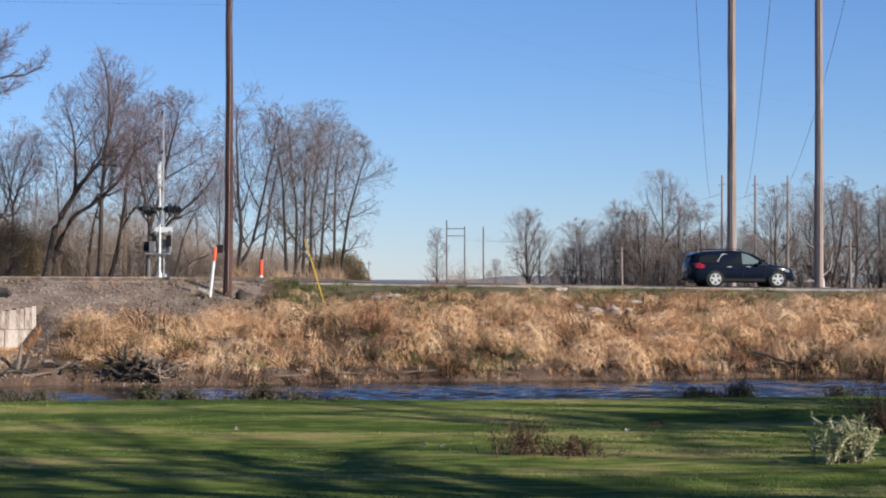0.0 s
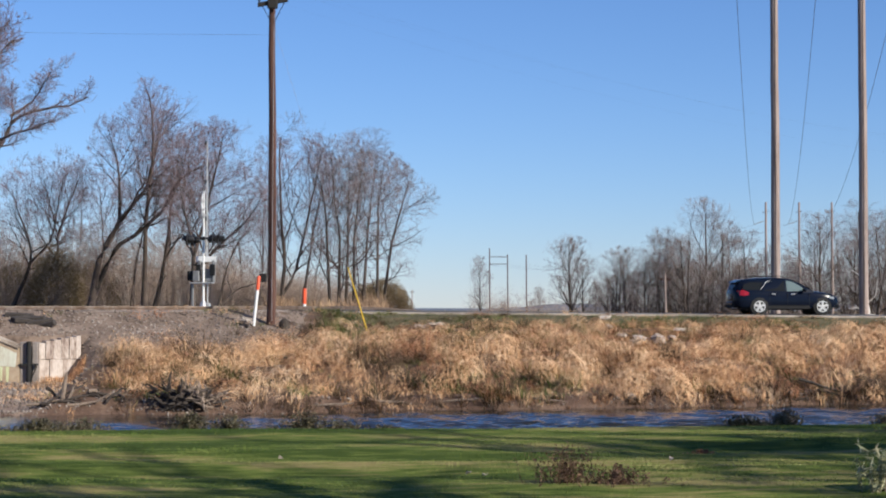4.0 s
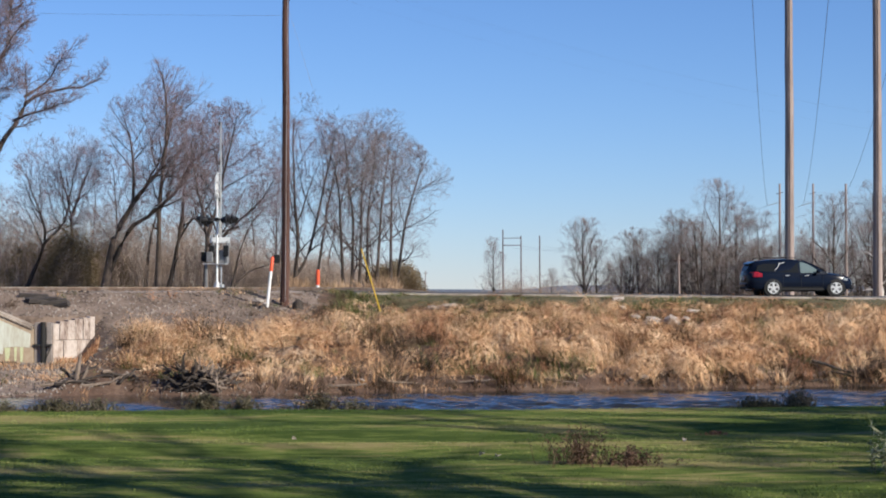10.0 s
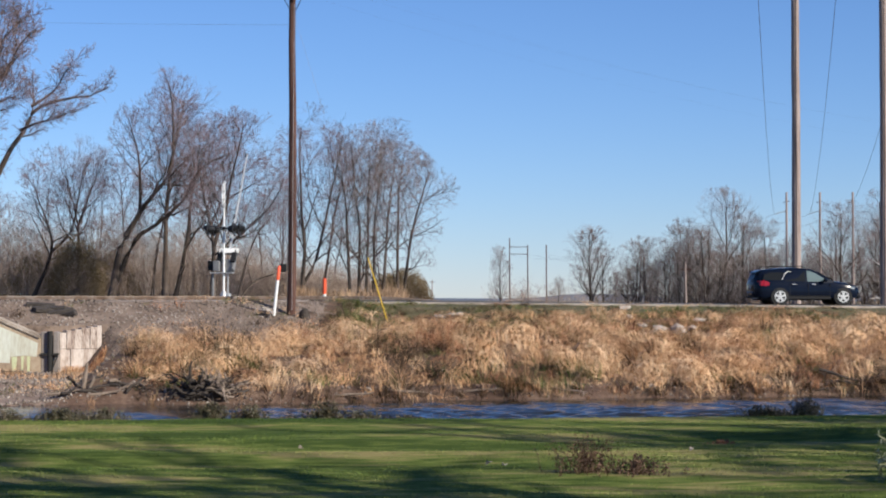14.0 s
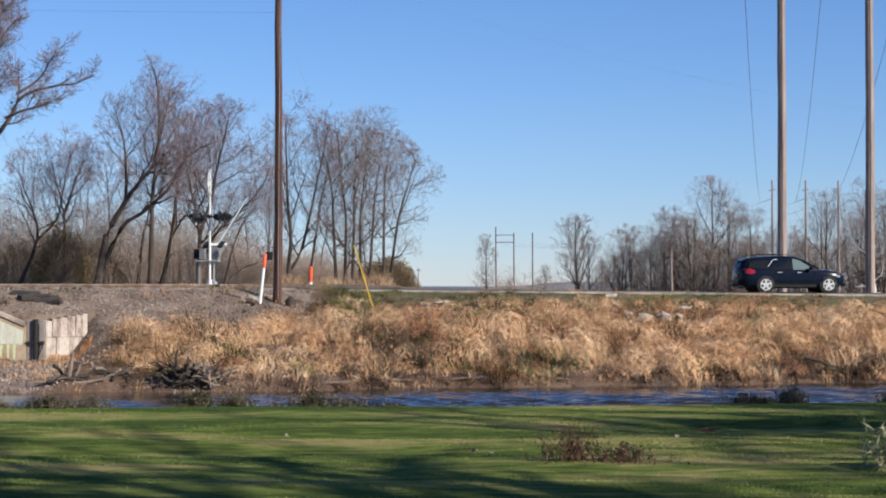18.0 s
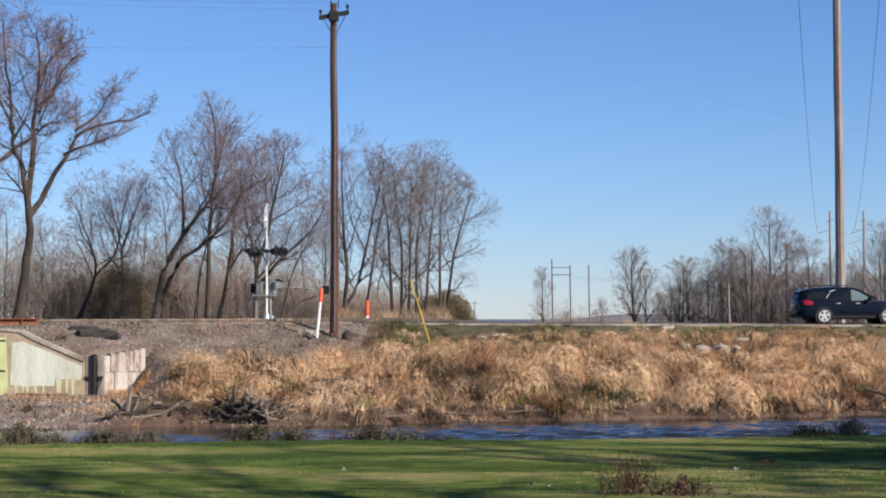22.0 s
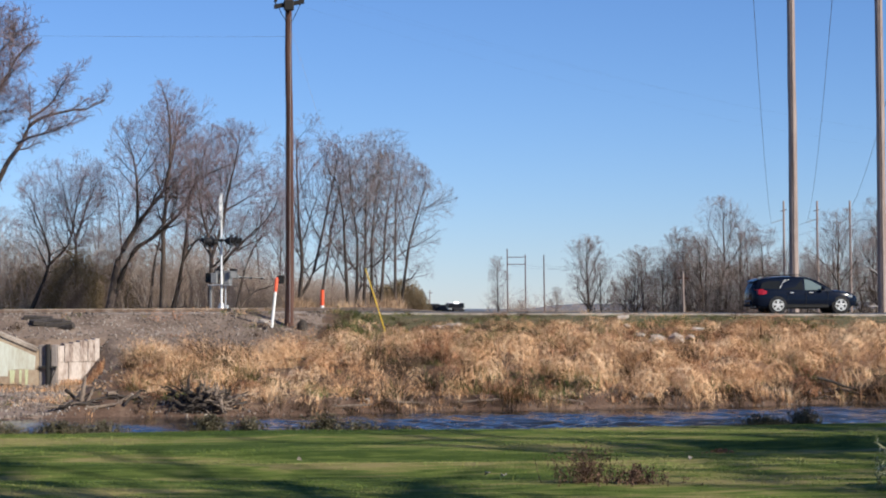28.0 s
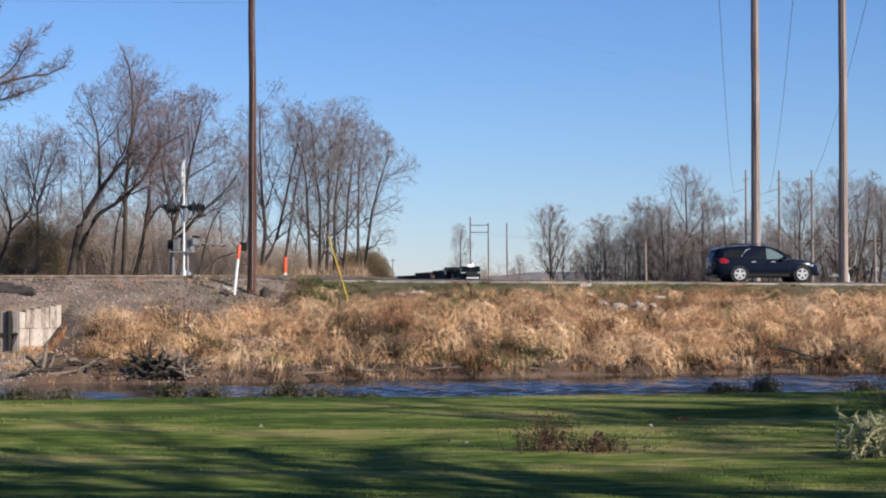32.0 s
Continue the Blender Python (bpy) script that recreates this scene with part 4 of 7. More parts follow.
def build_bridge():
    """The end of the railway bridge: rusty girder, abutment and block wing wall."""
    g = thing("bridge_girder", pose(-16.3, 67.6, 1.40, 0, 0, 20.0), "rusty steel bridge girder over the creek", "girder")
    part("web", Shape().box(-26, -0.02, 0.02, 0, 0.02, 0.22), M["rust"], g)
    part("top_flange", Shape().box(-26, -0.16, 0.20, 0, 0.16, 0.235, 0.005), M["rust"], g)
    part("bottom_flange", Shape().box(-26, -0.16, 0.0, 0, 0.16, 0.03, 0.005), M["rust"], g)
    for k in range(12):
        part("stiffener", Shape().box(-0.6 - k * 1.1, -0.13, 0.03, -0.56 - k * 1.1, -0.02, 0.2), M["rust"], g)
    a = thing("bridge_abutment", pose(-13.95, 64.35, -1.35), "concrete bridge abutment with faded pale green and lime paint", "abutment")
    # the wing wall slopes down towards the block wall; a thin cap follows its top
    top = [(-3.05, 2.58), (-2.2, 2.52), (-1.55, 2.18), (0, 1.52)]
    part("wing_wall", Shape().prism([(-3.05, -0.3), (0, -0.3)] + top[::-1], 0.0, 0.5), M["concrete_dim"], a, "stained concrete wing wall")
    part("cap", Shape().prism([(x - 0.02, z) for x, z in top] + [(x + 0.03, z + 0.085) for x, z in top[::-1]], -0.05, 0.55), M["concrete"], a)
    part("paint_panel", Shape().prism([(-2.52, 0.74), (-2.0, 0.68), (-1.5, 0.71), (-1.02, 0.69), (-1.0, 0.9), (-0.55, 0.94), (-0.12, 0.90), (-0.08, 1.36), (-0.6, 1.60), (-1.4, 1.93), (-2.1, 2.20), (-2.45, 2.16)], -0.006, 0.0), M["pale_paint"], a, "faded pale green painted panel")
    part("face", Shape().box(-6.2, 0.05, -0.3, -3.05, 0.9, 2.5, 0.02), M["concrete"], a, "concrete abutment face")
    part("paint_panel", Shape().box(-4.4, -0.006, 0.15, -3.06, 0.05, 2.36), M["lime_paint"], a, "lime painted panel")
    part("paint_panel", Shape().prism([(-3.04, 0.12), (-2.62, 0.2), (-2.6, 1.2), (-2.66, 2.32), (-3.04, 2.36)], -0.005, 0.0), M["lime_paint"], a, "lime painted panel")
    for k, (x, z0, hgt, w) in enumerate(((-2.35, 0.22, 0.5, 0.05), (-2.1, 0.38, 0.32, 0.03), (-1.95, 0.28, 0.42, 0.04), (-1.68, 0.33, 0.38, 0.05), (-1.4, 0.42, 0.28, 0.03), (-0.92, 0.30, 0.60, 0.10), (-0.62, 0.42, 0.50, 0.05), (-0.42, 0.26, 0.66, 0.06))):
        part("paint_run", Shape().prism([(x, z0), (x + w * 0.5, z0 - 0.05), (x + w, z0), (x + w * 1.5, z0 + hgt), (x - w * 0.4, z0 + hgt)], -0.004, 0.0), M["pale_lime"], a, "pale lime paint run")
    for z in (1.18, 2.20):
        part("form_mark", Shape().box(-4.3, -0.016, z, -2.68, -0.006, z + 0.06), M["dark_joint"], a)
    part("footing", Shape().box(-6.0, -0.30, -0.3, 0.1, 0.0, 0.10, 0.04), M["concrete_dim"], a)
    # the piers' darker grey has their shade put into the colour
    for x0, x1 in ((0.012, 0.25), (0.42, 0.60)):
        part("pier", Shape().box(x0, 0.08, -0.3, x1, 0.5, 1.74, 0.015), M["shade_grey_concrete"], a, "concrete pier beside the joint, shade put into its grey")
    drain = thing("drain_pipe", pose(-13.62, 64.36, -1.25), "dark vertical pipe in the joint of the wall", "pipe")
    part("pipe", Shape().tube([(0, 0, 0), (0, 0, 1.66)], 0.085, 10), M["dark_joint"], drain, smooth=40)
    part("bracket", Shape().box(-0.31, -0.07, 0.86, 0.30, 0.05, 0.92), M["dark_joint"], drain)
    part("brace", Shape().tube([(0.02, -0.05, 0.25), (0.27, -0.05, 0.84)], 0.025, 6), M["dark_joint"], drain)
    part("boot", Shape().tube([(0, 0, 0.1), (0.10, -0.1, -0.05)], 0.09, 8), M["dark_joint"], drain)
    wall = thing("block_wall", pose(-13.34, 64.62, -1.35, 0, 0, 24.0), "retaining wall of large weathered concrete blocks", "wall")
    rng = random.Random(9)
    # the top rises in uneven steps away from the joint
    for course, (z0, z1, cuts) in enumerate(((0.0, 0.52, (0, 0.5, 1.0, 1.42)), (0.52, 1.15, (0, 0.36, 0.80, 1.14, 1.42)), (1.15, 1.70, (0, 0.22, 0.50, 0.74, 1.02, 1.25, 1.42)))):
        for x0, x1 in zip(cuts, cuts[1:]):
            over = 0.19 * (x0 + x1) / 2 + rng.uniform(-0.02, 0.03) if course == 2 else 0
            part("block", Shape().box(x0 + 0.0015, rng.uniform(-0.03, 0.02), z0 + 0.004, x1 - 0.0015, 0.6, z1 + over - 0.004, 0.012), M["pink_concrete"], wall)


build_railway()
build_bridge()


# ---- crossing signal and posts ----
def build_signal():
    """A crossing signal seen from its side: mast, lamp pairs, gate machine; the arm turns on it."""
    sx, sy = (-10.17, 84)
    s = thing("crossing_signal", pose(sx, sy, 1.52, 0, 0, -11), "white railway crossing signal with black lamp hoods and gate machine", "crossing signal")
    part("foundation", Shape().box(-0.35, -0.3, -0.5, 0.35, 0.3, 0.06, 0.03), M["concrete"], s)
    part("base", Shape().tube([(0, 0, 0.06), (0, 0, 0.14), (0, 0, 0.30)], [0.17, 0.15, 0.085], 10), M["galv"], s, smooth=40)
    mast = part("mast", Shape().tube([(0, 0, 0.1), (0, 0, 5.05)], [0.047, 0.040], 12), M["white"], s, "white painted mast", smooth=40)
    part("mast_cap", Shape().tube([(0, 0, 5.05), (0, 0, 5.09), (0, 0, 5.13)], [0.075, 0.07, 0.02], 10), M["galv"], mast, smooth=50)
    cb = part("crossbuck", Shape().box(-0.066, -0.04, 4.35, -0.056, 0.04, 5.0), M["white"], s, "white crossed boards seen from their edge")
    for a in (45, -45):
        b = part("board", Shape().box(-0.008, -0.50, -0.09, 0.008, 0.50, 0.09, 0.003), M["white"], cb)
        b.matrix_basis = pose(0, 0, 0, 0, 0, 17) @ pose(-0.075 if a > 0 else -0.092, 0, 4.45, a, 0, 0)
    for z in (4.28, 4.62):
        part("clamp", Shape().tube([(0, 0, z), (0, 0, z + 0.06)], 0.07, 10), M["galv"], s)
    part("cross_arm", Shape().tube([(0, -0.42, 3.06), (0, 0.42, 3.06)], 0.04, 8), M["black"], s, smooth=40)
    part("junction_box", Shape().box(-0.08, -0.10, 2.96, 0.08, 0.10, 3.12, 0.02), M["black"], s)
    for face in (-1, 1):
        for y in (-0.40, 0.40):
            lamp = part("lamp_unit", Shape().tube([(face * 0.30, y, 3.0), (face * 0.44, y, 3.0), (face * 0.56, y, 3.0)], [0.08, 0.16, 0.17], 14), M["black"], s, smooth=40)
            part("background", Shape().tube([(face * 0.56, y, 3.0), (face * 0.60, y, 3.0)], [0.28, 0.28], 20), M["black"], lamp)
            hood = Shape()
            rings = []
            for dx, r in ((0.58, 0.165), (0.66, 0.17), (0.79, 0.165)):
                rings.append([(face * dx, y + r * math.cos(w), 3.0 + r * math.sin(w)) for w in np.linspace(radians(-40 if dx < 0.7 else 15), radians(220 if dx < 0.7 else 165), 12)])
            hood.loft(rings, closed=False, caps=False)
            part("visor", hood, M["black"], lamp)
            part("lens", Shape().tube([(face * 0.57, y, 3.0), (face * 0.59, y, 3.0)], [0.15, 0.12], 14), M["lens"], lamp, "dark red lens")
            part("bracket", Shape().tube([(0, y * 0.95, 3.06), (face * 0.31, y, 3.02)], 0.03, 6), M["black"], lamp)
    part("bell", Shape().tube([(0.0, -0.12, 4.05), (0, -0.17, 4.05), (0, -0.2, 4.05)], [0.13, 0.12, 0.04], 12), M["galv"], s, smooth=50)
    box = part("gate_machine", Shape().box(-0.10, 0.10, 1.12, 0.34, 0.52, 1.70, 0.03), M["dull_steel"], s, "grey gate machine")
    part("door", Shape().box(-0.06, 0.085, 1.18, 0.30, 0.10, 1.64, 0.01), M["dull_steel"], box)
    part("hinge", Shape().tube([(-0.07, 0.08, 1.25), (-0.07, 0.08, 1.65)], 0.015, 6), M["galv"], box)
    part("relay_box", Shape().box(-0.46, -0.10, 1.16, -0.18, 0.16, 1.62, 0.02), M["dull_steel"], s, "grey cable box")
    part("side_box", Shape().box(-0.78, 0.1, 1.2, -0.56, 0.35, 1.62, 0.02), M["trim"], s)
    part("shelf", Shape().box(-0.60, -0.14, 1.06, 0.42, 0.22, 1.11, 0.01), M["galv"], s)
    part("stand_post", Shape().box(-0.56, 0.02, -0.3, -0.47, 0.12, 1.08, 0.01), M["dull_steel"], s, "grey steel stand post")
    part("conduit", Shape().tube([(0.17, 0.05, 0.0), (0.17, 0.05, 1.1)], 0.035, 8), M["galv"], s)
    part("pedestal_step", Shape().box(0.10, -0.1, 0.02, 0.30, 0.14, 0.20, 0.02), M["galv"], s)
    arm = thing("gate_arm", pose(0, 0, 0), "", "")
    for key in ("label", "category"):
        if key in arm:
            del arm[key]
    arm.parent = s
    arm.matrix_basis = pose(0.06, 0.30, 1.46)
    # drawn upright; the pivot is the origin, and it falls away from the creek
    for x in (-0.30, 0.34):
        part("side_link", Shape().prism([(x - 0.03, -0.35), (x + 0.03, -0.35), (x + 0.03, 0.62), (x - 0.03, 0.62)], -0.25, 0.06), M["dull_steel"], arm)
        part("counterweight", Shape().box(x - 0.12, -0.34, -0.05, x + 0.11, -0.24, 0.44, 0.02), M["trim"], arm, "dark counterweight")
    part("yoke", Shape().box(-0.44, -0.07, 0.54, 0.42, 0.07, 0.76, 0.015), M["dull_steel"], arm, "grey steel yoke")
    part("face_plate", Shape().box(-0.46, -0.078, 0.56, 0.44, -0.071, 0.80), M["white"], arm, "white plate in front of the yoke")
    for k in range(9):
        z0, z1 = 0.66 + k * 0.58, 0.66 + (k + 1) * 0.58
        w0, w1 = 0.05 - 0.003 * k, 0.05 - 0.003 * (k + 1)
        sec = part("arm_section", Shape().loft([[(-w0, -0.02, z0), (w0, -0.02, z0), (w0, 0.02, z0), (-w0, 0.02, z0)], [(-w1, -0.02, z1), (w1, -0.02, z1), (w1, 0.02, z1), (-w1, 0.02, z1)]]), M["trim"], arm, "dark grey back of the arm")
        part("face_board", Shape().loft([[(-w0, -0.035, z0 + 0.01), (w0, -0.035, z0 + 0.01), (w0, -0.02, z0 + 0.01), (-w0, -0.02, z0 + 0.01)], [(-w1, -0.035, z1 - 0.01), (w1, -0.035, z1 - 0.01), (w1, -0.02, z1 - 0.01), (-w1, -0.02, z1 - 0.01)]]), M["alu"], sec, "pale weathered face board")
    for z in (2.4, 4.0, 5.72):
        part("arm_lamp", Shape().box(-0.10, -0.06, z, -0.02, 0.06, z + 0.16, 0.015), M["trim"], arm, "small dark arm lamp")
    return arm


GATE = build_signal()


def build_posts():
    x, y = (-6.56, 69)
    p = thing("marker_post", pose(x, y, float(ground_z(x, y)) - 0.1, 0, 6.0, 0), "white marker post with an orange top, leaning", "post", "marker posts")
    part("tube", Shape().tube([(0, 0, 0), (0, 0, 1.55)], 0.055, 10), M["white"], p, smooth=40)
    part("sleeve", Shape().tube([(0, 0, 1.40), (0, 0, 1.88), (0, 0, 1.92)], [0.062, 0.062, 0.03], 10), M["orange"], p, "orange sleeve", smooth=40)
    x, y = (-5.35, 78)
    p = thing("marker_post", pose(x, y, float(ground_z(x, y)) - 0.05, 0, 0.5, 0), "upright white marker post with an orange top", "post", "marker posts")
    part("tube", Shape().tube([(0, 0, 0), (0, 0, 0.75)], 0.07, 10), M["white"], p, smooth=40)
    part("sleeve", Shape().tube([(0, 0, 0.32), (0, 0, 0.93), (0, 0, 0.96)], [0.078, 0.078, 0.04], 10), M["orange"], p, "orange sleeve", smooth=40)


build_posts()


# ---- poles and wires ----
def sag(a, b, drop, n=24):
    a, b = Vector(a), Vector(b)
    return [a.lerp(b, i / n) - Vector((0, 0, 4 * drop * (i / n) * (1 - i / n))) for i in range(n + 1)]


def wire(a, b, drop, r=0.0035, label="thin dark overhead wire", group="overhead wires"):
    return single("overhead_wire", Shape().tube(sag(a, b, drop), r, 5), M["wire"], pose(0, 0, 0), label, "wire", group)


def round_pole(parent, height, r0, r1, key, rng):
    pts, rad = [], []
    for i in range(13):
        t = i / 12
        pts.append((rng.uniform(-0.012, 0.012) + 0.03 * math.sin(t * 5), rng.uniform(-0.012, 0.012), -1.0 + (height + 1.0) * t))
        rad.append(r0 + (r1 - r0) * t)
    return part("pole", Shape().tube(pts, rad, 14), M[key], parent, smooth=50)


def insulator(parent, x, y, z):
    i = part("insulator", Shape().tube([(x, y, z), (x, y, z + 0.08), (x, y, z + 0.10), (x, y, z + 0.15), (x, y, z + 0.17), (x, y, z + 0.22)], [0.02, 0.025, 0.065, 0.045, 0.07, 0.03], 10), M["trim"], parent, smooth=40)
    return i


def build_left_pole():
    rng = random.Random(2)
    x, y = (-6.02, 70)
    z = 0.86
    p = thing("utility_pole", pose(x, y, z, 0, 0.25, 0), "brown wooden utility pole with a short crossarm", "utility pole")
    round_pole(p, 12.3, 0.168, 0.115, "pole", rng)
    ca = part("crossarm", Shape().prism([(-0.55, 11.66), (0.55, 11.86), (0.55, 12.02), (-0.55, 11.82)], -0.20, -0.09), M["dark_joint"], p, "dark tilted wooden crossarm")
    insulator(ca, -0.50, -0.145, 11.82)
    insulator(ca, 0.49, -0.145, 12.01)
    for a in (-0.13, 0.14):
        insulator(p, a, 0, 12.46)
        part("pin", Shape().tube([(a, 0, 12.1), (a, 0, 12.47)], 0.022, 6), M["trim"], p)
        part("brace", Shape().tube([(a * 3.1, -0.15, 11.8 + a * 0.5), (a * 0.8, -0.13, 11.2)], 0.014, 5), M["trim"], p)
    part("switch_box", Shape().box(-0.19, -0.30, 11.58, 0.19, -0.20, 11.98, 0.04), M["dark_joint"], p, "dark box in the middle of the crossarm")
    part("meter_box", Shape().box(-0.42, -0.12, 1.62, -0.17, 0.06, 1.92, 0.02), M["trim"], p, "small dark box")
    part("ground_wire", Shape().tube([(0.05, -0.19, 0.2), (0.05, -0.16, 6), (0.05, -0.13, 11.4)], 0.008, 5), M["galv"], p)
    # wires to the next poles, the guy wire and its yellow guard
    top = z + 12.17
    for dx, zz in ((-0.50, top - 0.1), (-0.13, top + 0.5), (0.49, top + 0.1)):
        wire((x + dx, y - 0.14, zz), (x - 38, y - 6 + dx, zz + 1.6), 0.5)
        wire((x + dx, y - 0.14, zz), (x + 46 + dx, y + 62, zz - 1.0 + dx), 1.2, 0.0012)
    wire((x, y - 0.15, z + 10.65), (x - 38, y - 6, z + 11.2), 0.35)
    gx, gy = (-2.58, 73)
    gz = float(ground_z(gx, gy))
    foot, head = Vector((gx, gy, gz - 0.1)), Vector((x, y, z + 11.3))
    g = thing("guy_wire", pose(0, 0, 0), "steel guy wire with a bright yellow plastic guard", "guy wire")
    part("cable", Shape().tube([foot, head], 0.004, 5), M["galv"], g)
    way = (head - foot).normalized()
    part("guard", Shape().tube([foot + way * 0.1, foot + way * 2.70], 0.024, 8), M["yellow"], g, "yellow plastic guard", smooth=40)


def line_pole(px, y, height, r0, r1, key, label, group):
    rng = random.Random(int(px))
    x = (px - 784) * y / 3396
    p = thing("power_pole", pose(x, y, float(ground_z(x, y))), label, "power pole", group)
    round_pole(p, height, r0, r1, key, rng)
    return p, x


def build_power_line():
    near, far = [], []
    for px in (1385, 1541, 1698):
        p, x = line_pole(px, 92, 20.5, 0.23, 0.17, "pale_pole", "tall weathered wooden power line pole beside the road", "tall power line poles")
        part("ground_wire", Shape().tube([(0.0, -0.235, 0.2), (0, -0.21, 8), (0, -0.18, 20)], 0.012, 5), M["trim"], p)
        part("davit_arm", Shape().tube([(0, 0, 19.6), (-1.0, 0, 19.8), (-2.0, 0, 19.9)], 0.07, 8), M["galv"], p)
        for k in range(8):
            part("insulator_disc", Shape().tube([(-1.95, 0, 19.7 - k * 0.14), (-1.95, 0, 19.64 - k * 0.14)], [0.05, 0.12], 10), M["porcelain"], p)
        near.append((x - 1.95, 92, float(ground_z(x, 92)) + 18.6))
    for px in (1369, 1428, 1486):
        p, x = line_pole(px, 243, 19.2, 0.18, 0.12, "pale_pole", "power line pole across the field", "far power line poles")
        gz = float(ground_z(x, 243))
        part("crossarm", Shape().tube([(-0.45, 0, 17.9), (0.35, 0, 18.1)], 0.05, 6), M["pole"], p)
        part("insulator_string", Shape().tube([(0, 0, 16.9), (-1.5, 0, 16.4)], 0.05, 6), M["porcelain"], p)
        far.append((x - 1.5, 243, gz + 16.4))
    for a, b in zip(near, far):
        wire(a, b, 3.2, 0.016, "transmission conductor sagging across the field", "transmission wires")
    last = []
    for px, h in ((879, 20.4), (911, 19.0), (944, 19.0)):
        p, x = line_pole(px, 428, h, 0.17, 0.12, "pole", "distant pole of a power line frame", "distant power line frame")
        last.append((x, 428, float(ground_z(x, 428)) + 16.8))
    for z in (1.7, 0.1):
        single("frame_crossbeam", Shape().box(-2.1, -0.08, -0.08, 2.1, 0.08, 0.08, 0.01), M["pole"], pose(last[0][0] + 2.0, 428, last[0][2] + z), "wooden beam joining two distant poles", "beam", "frame beams")
    for a, b in zip(far, last):
        wire(a, b, 3.0, 0.012, "distant transmission conductor across the fields", "transmission wires")
    # small poles along the road's far side
    for px, y, h in ((742, 420, 9.5), (1190, 180, 6.5), (1598, 150, 5.0)):
        p, x = line_pole(px, y, h, 0.13, 0.1, "pale_pole", "thin weathered pole beyond the road", "thin poles beyond the road")
        part("crossarm", Shape().box(-0.55, -0.06, h - 0.6, 0.55, 0.06, h - 0.48, 0.01), M["pole"], p)


def dead_tree():
    """A broken dead tree with bleached limbs beside the road."""
    x, y = (29.2, 130)
    z = float(ground_z(x, y))
    t = thing("dead_tree", pose(x, y, z), "broken dead tree with bleached bare limbs", "tree")
    part("trunk", Shape().tube([(0, 0, -0.2), (0.1, 0, 1.2), (-0.15, 0, 2.4), (-0.1, 0, 3.0)], [0.16, 0.13, 0.1, 0.04], 8), M["bleached"], t, smooth=50)
    for pts in (((-0.1, 0, 2.2), (-0.5, 0, 2.9), (-0.4, 0, 3.5), (-0.9, 0, 3.9), (-1.5, 0, 3.8)), ((-0.05, 0, 1.6), (0.6, 0, 2.2), (0.75, 0, 3.3)), ((0.05, 0, 1.1), (-0.7, 0, 1.4), (-1.2, 0, 1.3)), ((0, 0, 0.9), (0.5, 0, 0.9), (0.9, 0, 0.6))):
        part("limb", Shape().tube(pts, [0.07 - 0.055 * i / (len(pts) - 1) for i in range(len(pts))], 6), M["bleached"], t, smooth=50)


build_left_pole()
build_power_line()
dead_tree()


